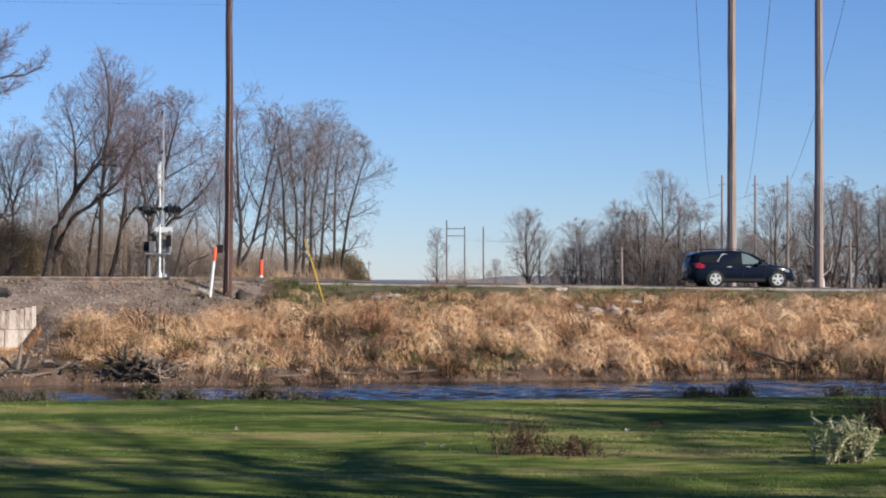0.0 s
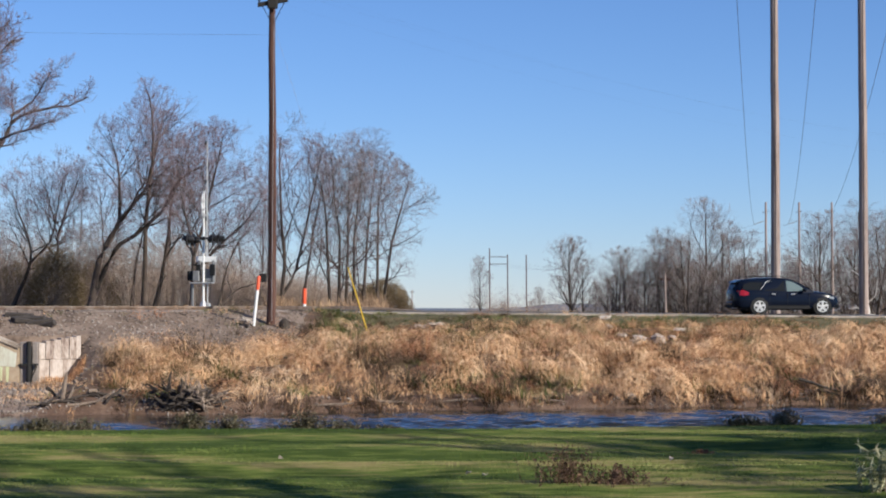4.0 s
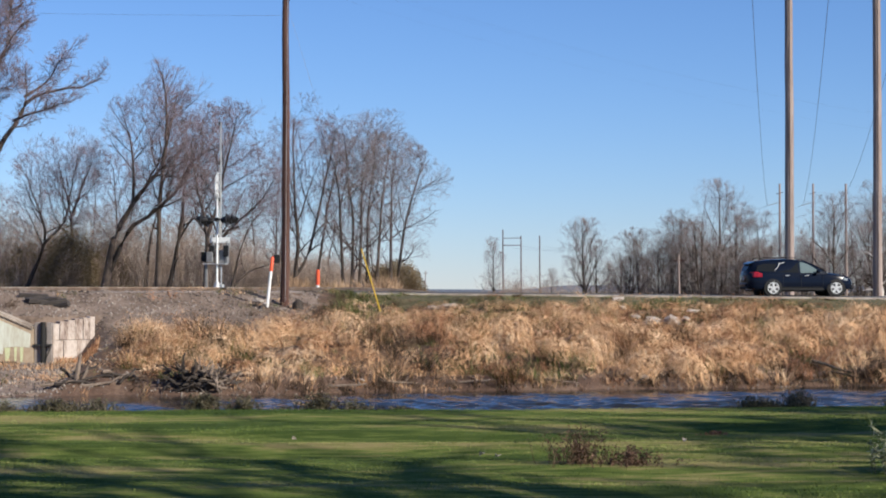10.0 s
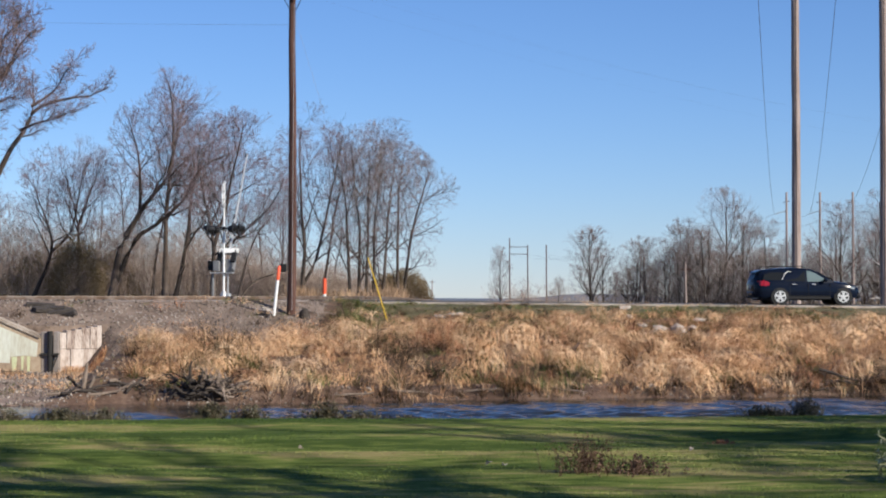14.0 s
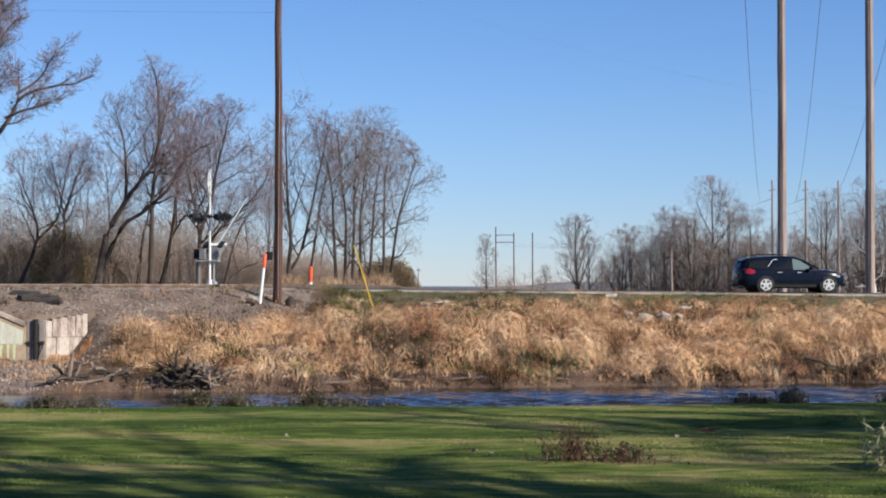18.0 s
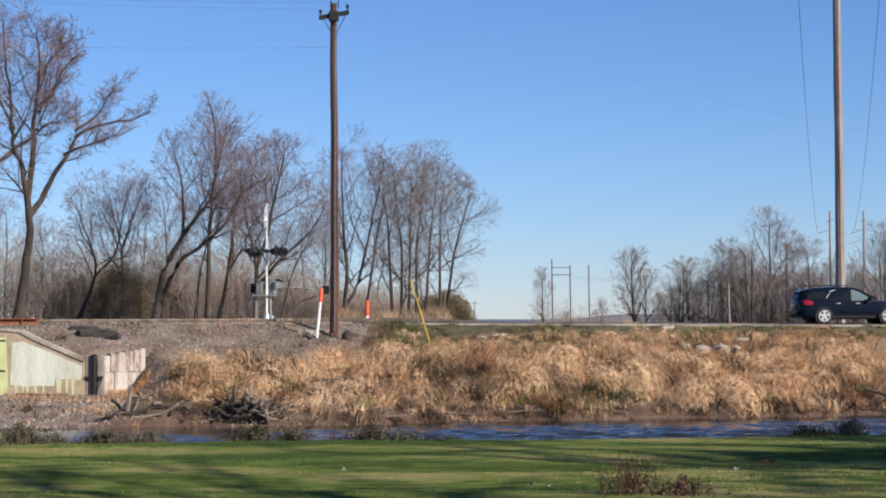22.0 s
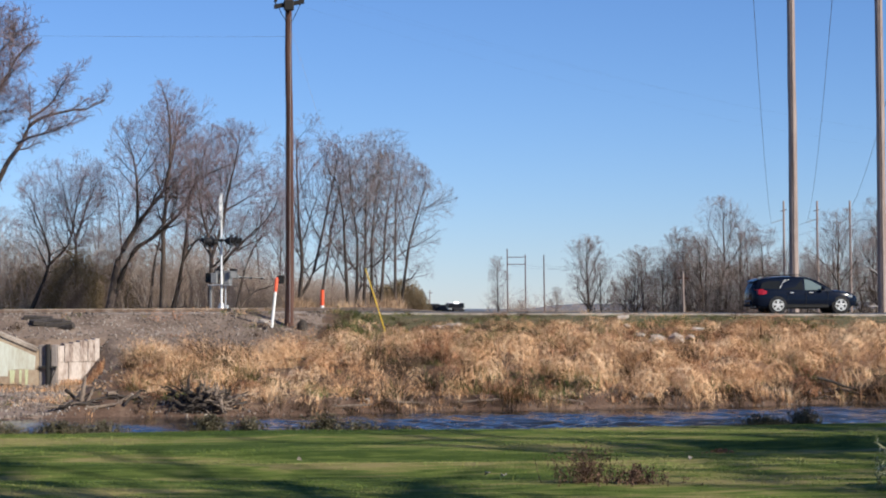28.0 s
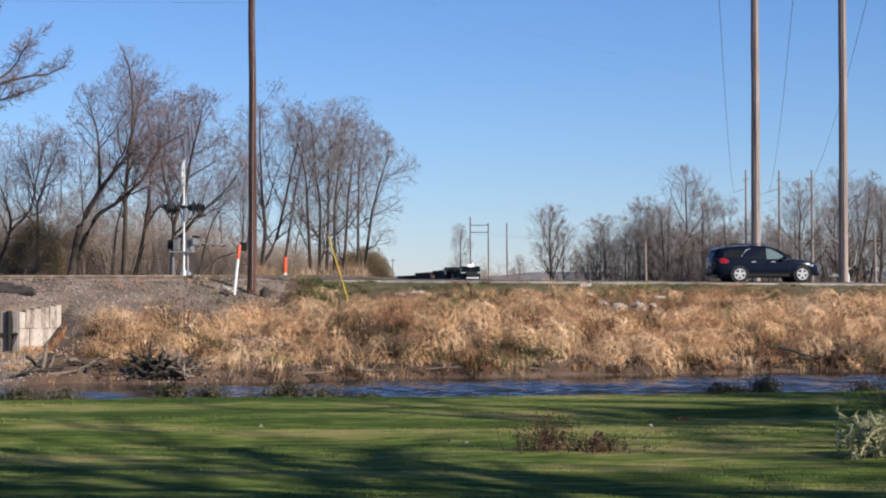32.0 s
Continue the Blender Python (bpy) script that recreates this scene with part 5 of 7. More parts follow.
# ---- the car ----
def build_car():
    """A dark blue sport utility car; x runs forwards, the origin on the road under its middle."""
    cx = 14.82
    c = thing("car", pose(cx, 82.2, float(road_z(cx, 82.2)) + 0.0), "dark blue sport utility car standing on the road", "car")
    c.matrix_basis = c.matrix_basis @ pose(0, 0, 0, 0, 0, 8.0) @ Matrix.Diagonal((0.965, 0.98, 0.94, 1))
    # x, sill height, shoulder height, half width, bonnet or deck height at the middle
    st = [(-2.40, 0.52, 0.90, 0.34, 0.94), (-2.375, 0.42, 0.98, 0.56, 1.02), (-2.32, 0.36, 1.03, 0.71, 1.06), (-2.23, 0.32, 1.05, 0.81, 1.09), (-2.10, 0.29, 1.05, 0.87, 1.10), (-1.9, 0.28, 1.05, 0.91, 1.10), (-1.4, 0.27, 1.01, 0.92, 1.08), (-0.8, 0.25, 0.99, 0.915, 1.05), (0, 0.25, 0.97, 0.91, 1.02),
          (0.8, 0.25, 0.96, 0.915, 1.02), (1.15, 0.26, 0.96, 0.92, 1.06), (1.5, 0.27, 0.93, 0.92, 1.03), (1.9, 0.28, 0.88, 0.90, 0.97), (2.15, 0.30, 0.82, 0.84, 0.90), (2.30, 0.33, 0.74, 0.74, 0.80), (2.385, 0.42, 0.62, 0.60, 0.66)]
    sec = []
    for x, lo, sh, w, mid in st:
        half_pts = [(0.55 * w, lo), (0.93 * w, lo + 0.04), (w, lo + 0.20), (w * 1.005, (lo + sh) / 2), (w * 0.985, sh - 0.10), (w * 0.94, sh), (w * 0.80, (sh + mid) / 2 + 0.02), (w * 0.4, mid + 0.015)]
        ring = [(x, -a, z) for a, z in half_pts] + [(x, a, z) for a, z in half_pts[::-1]]
        sec.append(ring)
    body = part("body", Shape().loft(sec), M["car"], c, smooth=35)
    # cabin: roof and pillars
    cab = [(-2.30, 1.04, 0.45, 1.10, 0.40), (-2.20, 1.05, 0.66, 1.28, 0.50), (-2.08, 1.05, 0.77, 1.43, 0.57), (-1.90, 1.05, 0.84, 1.545, 0.63), (-1.2, 1.03, 0.86, 1.65, 0.66), (-0.4, 1.01, 0.86, 1.685, 0.67), (0.25, 1.0, 0.86, 1.63, 0.66), (0.55, 1.0, 0.85, 1.50, 0.66), (1.30, 1.02, 0.82, 1.06, 0.76)]
    sec = []
    for x, b, wb, t, wt in cab:
        sec.append([(x, -wb, b - 0.06), (x, -wb * 0.99, b), (x, -wt - 0.03, t - 0.10), (x, -wt + 0.05, t - 0.02), (x, 0, t + 0.01), (x, wt - 0.05, t - 0.02), (x, wt + 0.03, t - 0.10), (x, wb * 0.99, b), (x, wb, b - 0.06)])
    cabin = part("cabin", Shape().loft(sec), M["car"], c, smooth=35)
    cabin.matrix_basis = pose(-0.08, 0, 0)

    def side_pane(name, outline, key, parent, label="", out=0.006, thick=0.01):
        for sgn in (-1, 1):
            s = Shape()
            lay = []
            for o in (out, out - thick):
                lay.append([(x, sgn * (0.855 + o - (z - 1.0) * 0.30), z) for x, z in outline])
            s.loft(lay)
            part(name, s, M[key], parent, label)

    side_pane("rear_side_window", [(-2.0, 1.11), (-1.14, 1.09), (-0.86, 1.45), (-1.6, 1.45), (-1.9, 1.36)], "glass", cabin, "tinted side window")
    side_pane("rear_door_window", [(-1.02, 1.06), (-0.06, 1.05), (-0.06, 1.53), (-0.45, 1.52), (-0.78, 1.45)], "glass", cabin, "tinted side window")
    # the pale greenish pane has the glass's highlight put into its colour
    side_pane("front_door_window", [(0.03, 1.04), (0.95, 1.05), (0.80, 1.18), (0.40, 1.43), (0.20, 1.51), (0.03, 1.535)], "clear_glass", cabin, "tinted side window")
    # chrome along the window top; the diagonal draws a glint on the pillar
    side_pane("window_chrome", [(-1.13, 1.14), (-1.115, 1.14), (-0.87, 1.475), (-0.66, 1.503), (-0.66, 1.515), (-0.88, 1.49)], "chrome", cabin, "chrome window strip with the pillar's glint drawn in", 0.03)
    part("windscreen", Shape().add([(1.24, -0.72, 1.10), (1.24, 0.72, 1.10), (0.60, 0.60, 1.49), (0.60, -0.60, 1.49), (1.20, -0.72, 1.08), (1.20, 0.72, 1.08), (0.56, 0.6, 1.47), (0.56, -0.6, 1.47)], [(0, 1, 2, 3), (4, 7, 6, 5), (0, 4, 5, 1), (1, 5, 6, 2), (2, 6, 7, 3), (3, 7, 4, 0)]), M["glass"], cabin)
    part("rear_window", Shape().add([(-2.30, -0.40, 1.13), (-2.30, 0.40, 1.13), (-2.12, 0.42, 1.47), (-2.12, -0.42, 1.47), (-2.27, -0.40, 1.12), (-2.27, 0.40, 1.12), (-2.09, 0.42, 1.46), (-2.09, -0.42, 1.46)], [(0, 3, 2, 1), (4, 5, 6, 7), (0, 1, 5, 4), (1, 2, 6, 5), (2, 3, 7, 6), (3, 0, 4, 7)]), M["glass"], cabin)
    part("roof_spoiler", Shape().prism([(-2.24, 1.43), (-1.9, 1.48), (-1.9, 1.575), (-2.22, 1.46)], -0.5, 0.5), M["car"], cabin)
    for sgn in (-1, 1):
        part("roof_rail", Shape().tube([(-1.75, sgn * 0.6, 1.63), (-1.6, sgn * 0.6, 1.72), (-0.2, sgn * 0.6, 1.735), (0.05, sgn * 0.6, 1.65)], 0.02, 6), M["trim"], cabin, "black roof rail")
        part("mirror", Shape().box(0.62, min(sgn * 0.90, sgn * 1.10), 1.03, 0.80, max(sgn * 0.90, sgn * 1.10), 1.19, 0.05), M["car"], body)
        for hx in (-0.78, 0.10):
            part("door_handle", Shape().box(hx, min(sgn * 0.905, sgn * 0.955), 0.90, hx + 0.2, max(sgn * 0.905, sgn * 0.955), 0.935, 0.012), M["chrome"], body, "chrome door handle")
        for dx in (-0.86, -0.04, 0.95):
            part("door_gap", Shape().box(dx, min(sgn * 0.88, sgn * 0.9235), 0.40, dx + 0.012, max(sgn * 0.88, sgn * 0.9235), 0.95), M["trim"], body)
        part("sill_trim", Shape().box(-0.95, min(sgn * 0.86, sgn * 0.93), 0.25, 0.98, max(sgn * 0.86, sgn * 0.93), 0.37, 0.015), M["trim"], body, "black sill trim")
        part("sill_strip", Shape().box(-0.9, min(sgn * 0.9, sgn * 0.936), 0.385, 0.94, max(sgn * 0.9, sgn * 0.936), 0.41, 0.005), M["trim"], body, "thin grey strip")
        part("tail_lamp", Shape().loft([[(-2.31, sgn * 0.68, 0.88), (-2.30, sgn * 0.68, 1.06), (-2.22, sgn * 0.66, 1.08), (-2.22, sgn * 0.66, 0.86)], [(-2.18, sgn * 0.87, 0.86), (-2.17, sgn * 0.85, 1.07), (-2.02, sgn * 0.83, 1.09), (-2.02, sgn * 0.86, 0.85)], [(-2.0, sgn * 0.925, 0.84), (-1.98, sgn * 0.915, 1.04), (-1.80, sgn * 0.92, 1.00), (-1.82, sgn * 0.93, 0.87)]]), M["tail"], body, "red tail lamp")
        part("headlamp", Shape().loft([[(2.30, sgn * 0.50, 0.62), (2.28, sgn * 0.50, 0.76), (2.1, sgn * 0.5, 0.80), (2.1, sgn * 0.5, 0.62)], [(2.26, sgn * 0.72, 0.64), (2.22, sgn * 0.74, 0.80), (2.0, sgn * 0.74, 0.84), (2.0, sgn * 0.7, 0.64)], [(2.06, sgn * 0.88, 0.70), (2.02, sgn * 0.88, 0.80), (1.86, sgn * 0.90, 0.82), (1.9, sgn * 0.9, 0.72)]]), M["head"], body, "clear headlamp")
        for wx in (-1.31, 1.55):
            arch = Shape().tube([(wx, sgn * 0.60, 0.36), (wx, sgn * 0.921, 0.36)], [0.405, 0.405], 24)
            part("wheel_arch", arch, M["dark_joint"], body, "dark wheel arch")
            wh = part("wheel", Shape().tube([(wx, sgn * 0.72, 0.36), (wx, sgn * 0.90, 0.36)], [0.26, 0.26], 20), M["trim"], c)
            tyre = []
            for yy, r in ((0.70, 0.30), (0.72, 0.335), (0.76, 0.352), (0.90, 0.352), (0.935, 0.335), (0.945, 0.25)):
                tyre.append([(wx + r * math.cos(2 * math.pi * j / 28), sgn * yy, 0.36 + r * math.sin(2 * math.pi * j / 28)) for j in range(28)])
            part("tyre", Shape().loft(tyre, caps=False), M["tyre"], wh, smooth=40)
            rim = []
            for yy, r in ((0.90, 0.255), (0.945, 0.258), (0.945, 0.23), (0.92, 0.215)):
                rim.append([(wx + r * math.cos(2 * math.pi * j / 28), sgn * yy, 0.36 + r * math.sin(2 * math.pi * j / 28)) for j in range(28)])
            part("rim", Shape().loft(rim, caps=False), M["alloy"], wh, "bright alloy rim", smooth=40)
            sp = Shape()
            for k in range(5):
                a = 2 * math.pi * k / 5 + 0.3
                ca, sa = math.cos(a), math.sin(a)

                def at(u, v):
                    return (wx + u * ca - v * sa, 0.36 + u * sa + v * ca)
                o = [at(0.03, -0.045), at(0.23, -0.05), at(0.23, 0.05), at(0.03, 0.045)]
                sp.loft([[(x, sgn * 0.905, z) for x, z in o], [(x, sgn * 0.947, z) for x, z in o]])
            part("spokes", sp, M["alloy"], wh)
            part("hub_cap", Shape().tube([(wx, sgn * 0.90, 0.36), (wx, sgn * 0.955, 0.36)], [0.075, 0.06], 14), M["alloy"], wh)
    part("rear_bumper", Shape().box(-2.44, -0.50, 0.36, -2.28, 0.50, 0.60, 0.06), M["car"], body)
    part("bumper_trim", Shape().box(-2.42, -0.60, 0.30, -2.2, 0.60, 0.42, 0.04), M["trim"], body)
    part("hatch_strip", Shape().box(-2.375, -0.42, 0.90, -2.33, 0.42, 0.945, 0.01), M["chrome"], body, "chrome hatch strip")
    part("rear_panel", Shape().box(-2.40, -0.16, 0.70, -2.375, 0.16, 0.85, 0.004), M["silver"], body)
    part("front_bumper", Shape().box(2.22, -0.70, 0.30, 2.42, 0.70, 0.48, 0.05), M["trim"], body)
    part("grille", Shape().box(2.33, -0.45, 0.50, 2.40, 0.45, 0.66, 0.02), M["chrome"], body)
    part("exhaust", Shape().tube([(-2.42, -0.5, 0.30), (-2.2, -0.5, 0.30)], 0.035, 8), M["galv"], body)
    part("underbody", Shape().box(-2.1, -0.7, 0.20, 2.1, 0.7, 0.35, 0.03), M["trim"], body)


build_car()


# ---- the train ----
def bogie(parent, x):
    b = part("bogie", Shape().box(x - 1.1, -1.0, 0.35, x + 1.1, 1.0, 0.85, 0.05), M["trim"], parent)
    for dx in (-0.75, 0.75):
        part("wheelset", Shape().tube([(x + dx, -0.80, 0.46), (x + dx, 0.80, 0.46)], 0.46, 14), M["rail"], b)


def build_train():
    """An engine and wagons; x runs forwards from the rear coupling."""
    made = []
    for k in range(2):
        e = thing("locomotive", pose(0, 0, 0), "dark diesel locomotive with a pale nose and lit headlight" if k == 0 else "dark diesel locomotive behind the leading one", "locomotive", "train")
        part("frame", Shape().box(-0.2, -1.5, 0.95, 19.7, 1.5, 1.35, 0.06), M["loco"], e)
        part("hood", Shape().box(0.8, -1.0, 1.35, 14.4, 1.0, 3.85, 0.18), M["loco"], e, "long dark engine hood")
        part("radiator_wings", Shape().box(1.0, -1.5, 3.2, 4.6, 1.5, 4.0, 0.12), M["loco"], e)
        cab = part("cab", Shape().prism([(14.4, 1.35), (17.3, 1.35), (17.3, 3.4), (16.9, 4.3), (14.4, 4.3)], -1.5, 1.5), M["loco"], e)
        # the leading engine's small pale roof piece is a painted sun glint
        part("roof", Shape().prism([(15.3, 4.3), (16.95, 4.3), (16.6, 4.43), (15.5, 4.43)], -1.45, 1.45), M["silver" if k == 0 else "loco"], cab, "pale roof piece painted as the sun's glint" if k == 0 else "")
        for s in (-1, 1):
            part("windscreen", Shape().add([(17.33, s * 0.15, 3.5), (17.33, s * 1.3, 3.5), (17.05, s * 1.3, 4.15), (17.05, s * 0.15, 4.15), (17.28, s * 0.15, 3.48), (17.28, s * 1.3, 3.48), (17.0, s * 1.3, 4.13), (17.0, s * 0.15, 4.13)], [(0, 1, 2, 3), (4, 7, 6, 5), (0, 4, 5, 1), (1, 5, 6, 2), (2, 6, 7, 3), (3, 7, 4, 0)]), M["glass"], cab)
            part("side_window", Shape().box(14.9, min(s * 1.49, s * 1.51), 3.2, 16.5, max(s * 1.49, s * 1.51), 4.0), M["glass"], cab)
            part("handrail", Shape().tube([(0.6, s * 1.45, 1.4), (0.6, s * 1.45, 2.4), (14.2, s * 1.45, 2.4)], 0.025, 5), M["silver"], e)
            part("fuel_tank", Shape().box(7, min(s * 0.5, s * 1.45), 0.35, 12.5, max(s * 0.5, s * 1.45), 0.95, 0.1), M["loco"], e)
        part("nose", Shape().prism([(17.3, 1.35), (19.3, 1.35), (19.25, 2.7 if k == 0 else 3.3), (18.9, 3.1 if k == 0 else 3.7), (17.3, 3.3 if k == 0 else 3.9)], -0.95, 0.95), M["loco"], e)
        if k == 0:
            part("nose_band", Shape().box(18.6, -1.0, 2.22, 19.36, 1.0, 2.44, 0.03), M["silver"], e, "pale band round the nose")
            part("cab_band", Shape().box(16.2, -1.53, 3.12, 17.36, 1.53, 3.25, 0.02), M["silver"], e, "pale band below the windscreen")
        part("pilot", Shape().box(19.5, -1.5, 0.3, 19.85, 1.5, 1.5, 0.06), M["silver" if k == 0 else "loco"], e, "pale pilot plate" if k == 0 else "")
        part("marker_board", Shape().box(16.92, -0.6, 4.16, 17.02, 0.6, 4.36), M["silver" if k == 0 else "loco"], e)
        if k == 0:
            for s in (-0.18, 0.18):
                part("headlight", Shape().tube([(16.9, s, 4.42), (17.12, s, 4.42)], [0.10, 0.11], 10), M["lamp"], e, "lit headlight")
            for s in (-1.05, 1.05):
                part("ditch_light", Shape().tube([(19.75, s, 1.75), (19.9, s, 1.75)], [0.1, 0.11], 10), M["lamp"], e, "lit ditch light")
        part("exhaust_stack", Shape().box(8.0, -0.35, 3.85, 9.0, 0.35, 4.1, 0.05), M["trim"], e)
        for fx in (6.0, 11.2):
            part("roof_fan", Shape().tube([(fx * 0.5, 0, 3.98), (fx * 0.5, 0, 4.08)], 0.6, 14), M["trim"], e)
        bogie(e, 3.6)
        bogie(e, 16.2)
        made.append((e, 20.2))
    for k in range(9):
        pale = k in (2, 3)
        w = thing("freight_wagon", pose(0, 0, 0), "pale grey freight wagon" if pale else "dark brown open freight wagon", "wagon", "train")
        key = "grey_wagon" if pale else "wagon"
        h = (3.7, 3.3, 3.0, 3.9, 2.9, 3.8, 3.6, 3.9, 3.7)[k]
        part("body", Shape().box(0.4, -1.5, 1.1, 15.6, 1.5, h, 0.06), M[key], w)
        for j in range(10):
            part("rib", Shape().box(1.0 + j * 1.5, -1.58, 1.15, 1.12 + j * 1.5, -1.5, h - 0.05), M[key], w)
        part("top_sill", Shape().box(0.35, -1.56, h, 15.65, 1.56, h + 0.1, 0.02), M[key], w)
        bogie(w, 2.6)
        bogie(w, 13.4)
        made.append((w, 16.3))
    return made


TRAIN = build_train()


# ---- grass, stones and small things ----
def lawn_grass():
    rs = np.random.RandomState(1)
    n = 210000
    y = 12.5 + 13.6 * rs.rand(n) ** 0.85
    x = (rs.rand(n) - 0.5) * 2 * (0.30 * y + 0.8)
    keep = (y < lawn_edge(x) + 0.5) & (rs.rand(n) < 0.45 + 0.75 * value_noise(x, y, 0.7, 31))
    x, y = x[keep], y[keep]
    n = len(x)
    h = rs.uniform(0.010, 0.019, n) * (0.5 + 1.0 * value_noise(x * 0.5, y, 0.9, 32)) + 0.022 * (rs.rand(n) < 0.01)
    me = blades_np("lawn_grass", x, y, ground_z(x, y) - 0.004, h, rs.uniform(0.004, 0.009, n), rs.normal(0, 0.7, n), rs.uniform(0, 6.28, n), M["grass"], ((0, 1.0), (1.0, 0.35)))
    tagged(new("lawn_grass", me), "short mown green lawn grass", "grass", kind="stuff")


def bare_slope(x, y):
    """True on the stony railway slope and below the abutment, where little grows."""
    d, _ = to_track(x, y)
    j = 2.2 * (value_noise(x, y, 1.4, 44) - 0.5)
    return ((d < 8.8 + j) & (x < -4.6 + 0.5 * j) & (y > 57)) | ((x < -10.9 + 0.3 * j) & (y > 58.5))


def bank_grass():
    rs = np.random.RandomState(2)

    def tussocks(name, n, dense, per, h0, h1, size, w0, w1, lean, key, label, seed, shore=False, slope=0.3):
        """Clumps of blades that arch outwards."""
        x, y = rs.uniform(-18.5, 24, n), rs.uniform(48.5, 79.0, n)
        if shore:
            y = water_edge(x) + rs.uniform(-0.05, 0.55, n)
        u = y - water_edge(x)
        ok = (u > -0.05) & (rs.rand(n) < dense(x, y, u)) & (y < 78.7)
        ok &= ~bare_slope(x, y) | (rs.rand(n) < slope * np.clip(4 * value_noise(x, y, 1.3, 47) - 1.6, 0.1, 1.5))
        ok &= np.hypot((x + 6.9) / 1.0, (y - water_edge(x) - 0.1) / 0.55) > 1
        ok &= (np.hypot((x - 7.7) / 1.5, (y - 66.4) / 3.0) > 1) | (rs.rand(n) < 0.05)
        ok &= (x > -0.169 * y + 1.2 * (value_noise(x, y, 1.1, 45) - 0.5)) | (rs.rand(n) < 0.16)
        ok &= (u > np.where(x > -5.5, 0.2, 0.45) + 0.6 * value_noise(x, y * 0, 1.2, 46)) | (rs.rand(n) < (0.35 if shore else 0.1))
        x, y, u = x[ok], y[ok], u[ok]
        k = len(x)
        ch = rs.uniform(h0, h1, k) * (0.12 + 0.9 * value_noise(x, y, 2.0, 61) ** 1.6 + 1.35 * value_noise(x, y, 1.15, 62) ** 2.2 + 0.3 * value_noise(x, y, 0.6, seed + 1)) * np.interp(y, [50, 68, 73, 77, 79], [1, 1, 0.7, 0.3, 0.2])
        ch = ch * np.where((x < -0.171 * y) | bare_slope(x, y), 0.9 if slope > 0.5 else 0.45, 1.0)
        turn = 12.6 * value_noise(x, y, 1.7, 66)
        flop = rs.normal(0, 0.3, (k, 2)) + 0.75 * np.stack([np.cos(turn), 0.7 * np.sin(turn)], 1)
        cnt = rs.poisson(per, k)
        i = np.repeat(np.arange(k), cnt)
        m = len(i)
        a, o = rs.uniform(0, 6.28, m), np.abs(rs.normal(0, 1, m))
        bx, by = x[i] + np.cos(a) * o * size * 0.5, y[i] + np.sin(a) * o * size * 0.5
        lx = np.cos(a) * np.minimum(o, 2) * lean + flop[i, 0] + rs.normal(0, 0.25, m)
        ly = np.sin(a) * np.minimum(o, 2) * lean + flop[i, 1] + rs.normal(0, 0.25, m)
        h = ch[i] * rs.uniform(0.5, 1.1, m)
        me = blades_np(name, bx, by, ground_z(bx, by) - 0.04, h, rs.uniform(w0, w1, m), np.minimum(1.6, np.hypot(lx, ly)), np.arctan2(ly, lx), M[key], ((0, 1.0), (0.5, 0.85), (1.0, 0.2)))
        tagged(new(name, me), label, "grass", kind="stuff")
        return x, y, ch, size

    def fluff(name, domes, per, key, label):
        """Short curled leaves and seed heads that fill the clumps' rounded tops."""
        x, y, ch, size = domes
        i = np.repeat(np.arange(len(x)), per)
        m = len(i)
        r, a, e = rs.rand(m) ** 0.4, rs.uniform(0, 6.28, m), rs.rand(m)
        ln = rs.uniform(0.06, 0.19, m)
        c = np.stack([x[i] + np.cos(a) * r * size * 1.1 * np.sqrt(1 - e * e * 0.7), y[i] + np.sin(a) * r * size * 1.1, ground_z(x, y)[i] + ch[i] * 0.95 * e * (0.5 + 0.5 * r)], 1)
        d = rs.normal(0, 1, (m, 3))
        d /= np.linalg.norm(d, axis=1, keepdims=True)
        b = np.cross(d, rs.normal(0, 1, (m, 3)))
        b /= np.linalg.norm(b, axis=1, keepdims=True)
        w = rs.uniform(0.006, 0.014, m)[:, None]
        v = np.stack([c - d * ln[:, None] / 2, c - b * w / 2, c + d * ln[:, None] / 2, c + b * w / 2], 1)
        tagged(new(name, mesh_np(name, v.reshape(-1, 3), np.arange(m * 4).reshape(m, 4), M[key])), label, "grass", kind="stuff")

    def mounds(name, n, size, leaves, key, label, seed, where):
        """Rounded heaps of long leaves that droop outwards over one another."""
        rs = np.random.RandomState(seed)
        x, y = rs.uniform(-18, 24, n), rs.uniform(49, 76, n)
        u = y - water_edge(x)
        ok = (u > np.where(x > -5.5, 0.02, 0.28) + 0.5 * value_noise(x, y * 0, 1.2, 46)) & ~bare_slope(x, y) & (x > -0.166 * y) & (rs.rand(n) < where(x, y))
        ok &= (np.hypot((x - 7.6) / 1.8, (y - 66.8) / 3.2) > 1) & (np.hypot((x + 6.8) / 1.1, (u - 0.3) / 0.9) > 1)
        x, y = x[ok], y[ok]
        k = len(x)
        a = rs.uniform(0.55, 1.25, k) * size * np.interp(y, [50, 67, 72, 76], [1, 1, 0.7, 0.4])
        h = a * rs.uniform(0.7, 1.4, k)
        z = ground_z(x, y) - 0.12
        i = np.repeat(np.arange(k), rs.poisson(leaves * (a / size) ** 1.3))
        m = len(i)
        ph, th = rs.uniform(0, 6.28, m), np.arccos(1 - rs.rand(m) * 0.95)
        lump = 0.8 + 0.45 * value_noise(x[i] * 7 + ph * 0.9, th + y[i] * 3, 0.7, seed + 1)
        ln = rs.uniform(0.2, 0.6, m)
        way = rs.normal(0, 0.8, m)
        side = np.stack([-np.sin(ph + way), np.cos(ph + way), 0.6 * np.sin(way)], 1)
        w = rs.uniform(0.006, 0.015, m)[:, None]
        rows = []
        fuzz = rs.normal(0, 0.07, m) + 0.16 * (rs.rand(m) < 0.18)
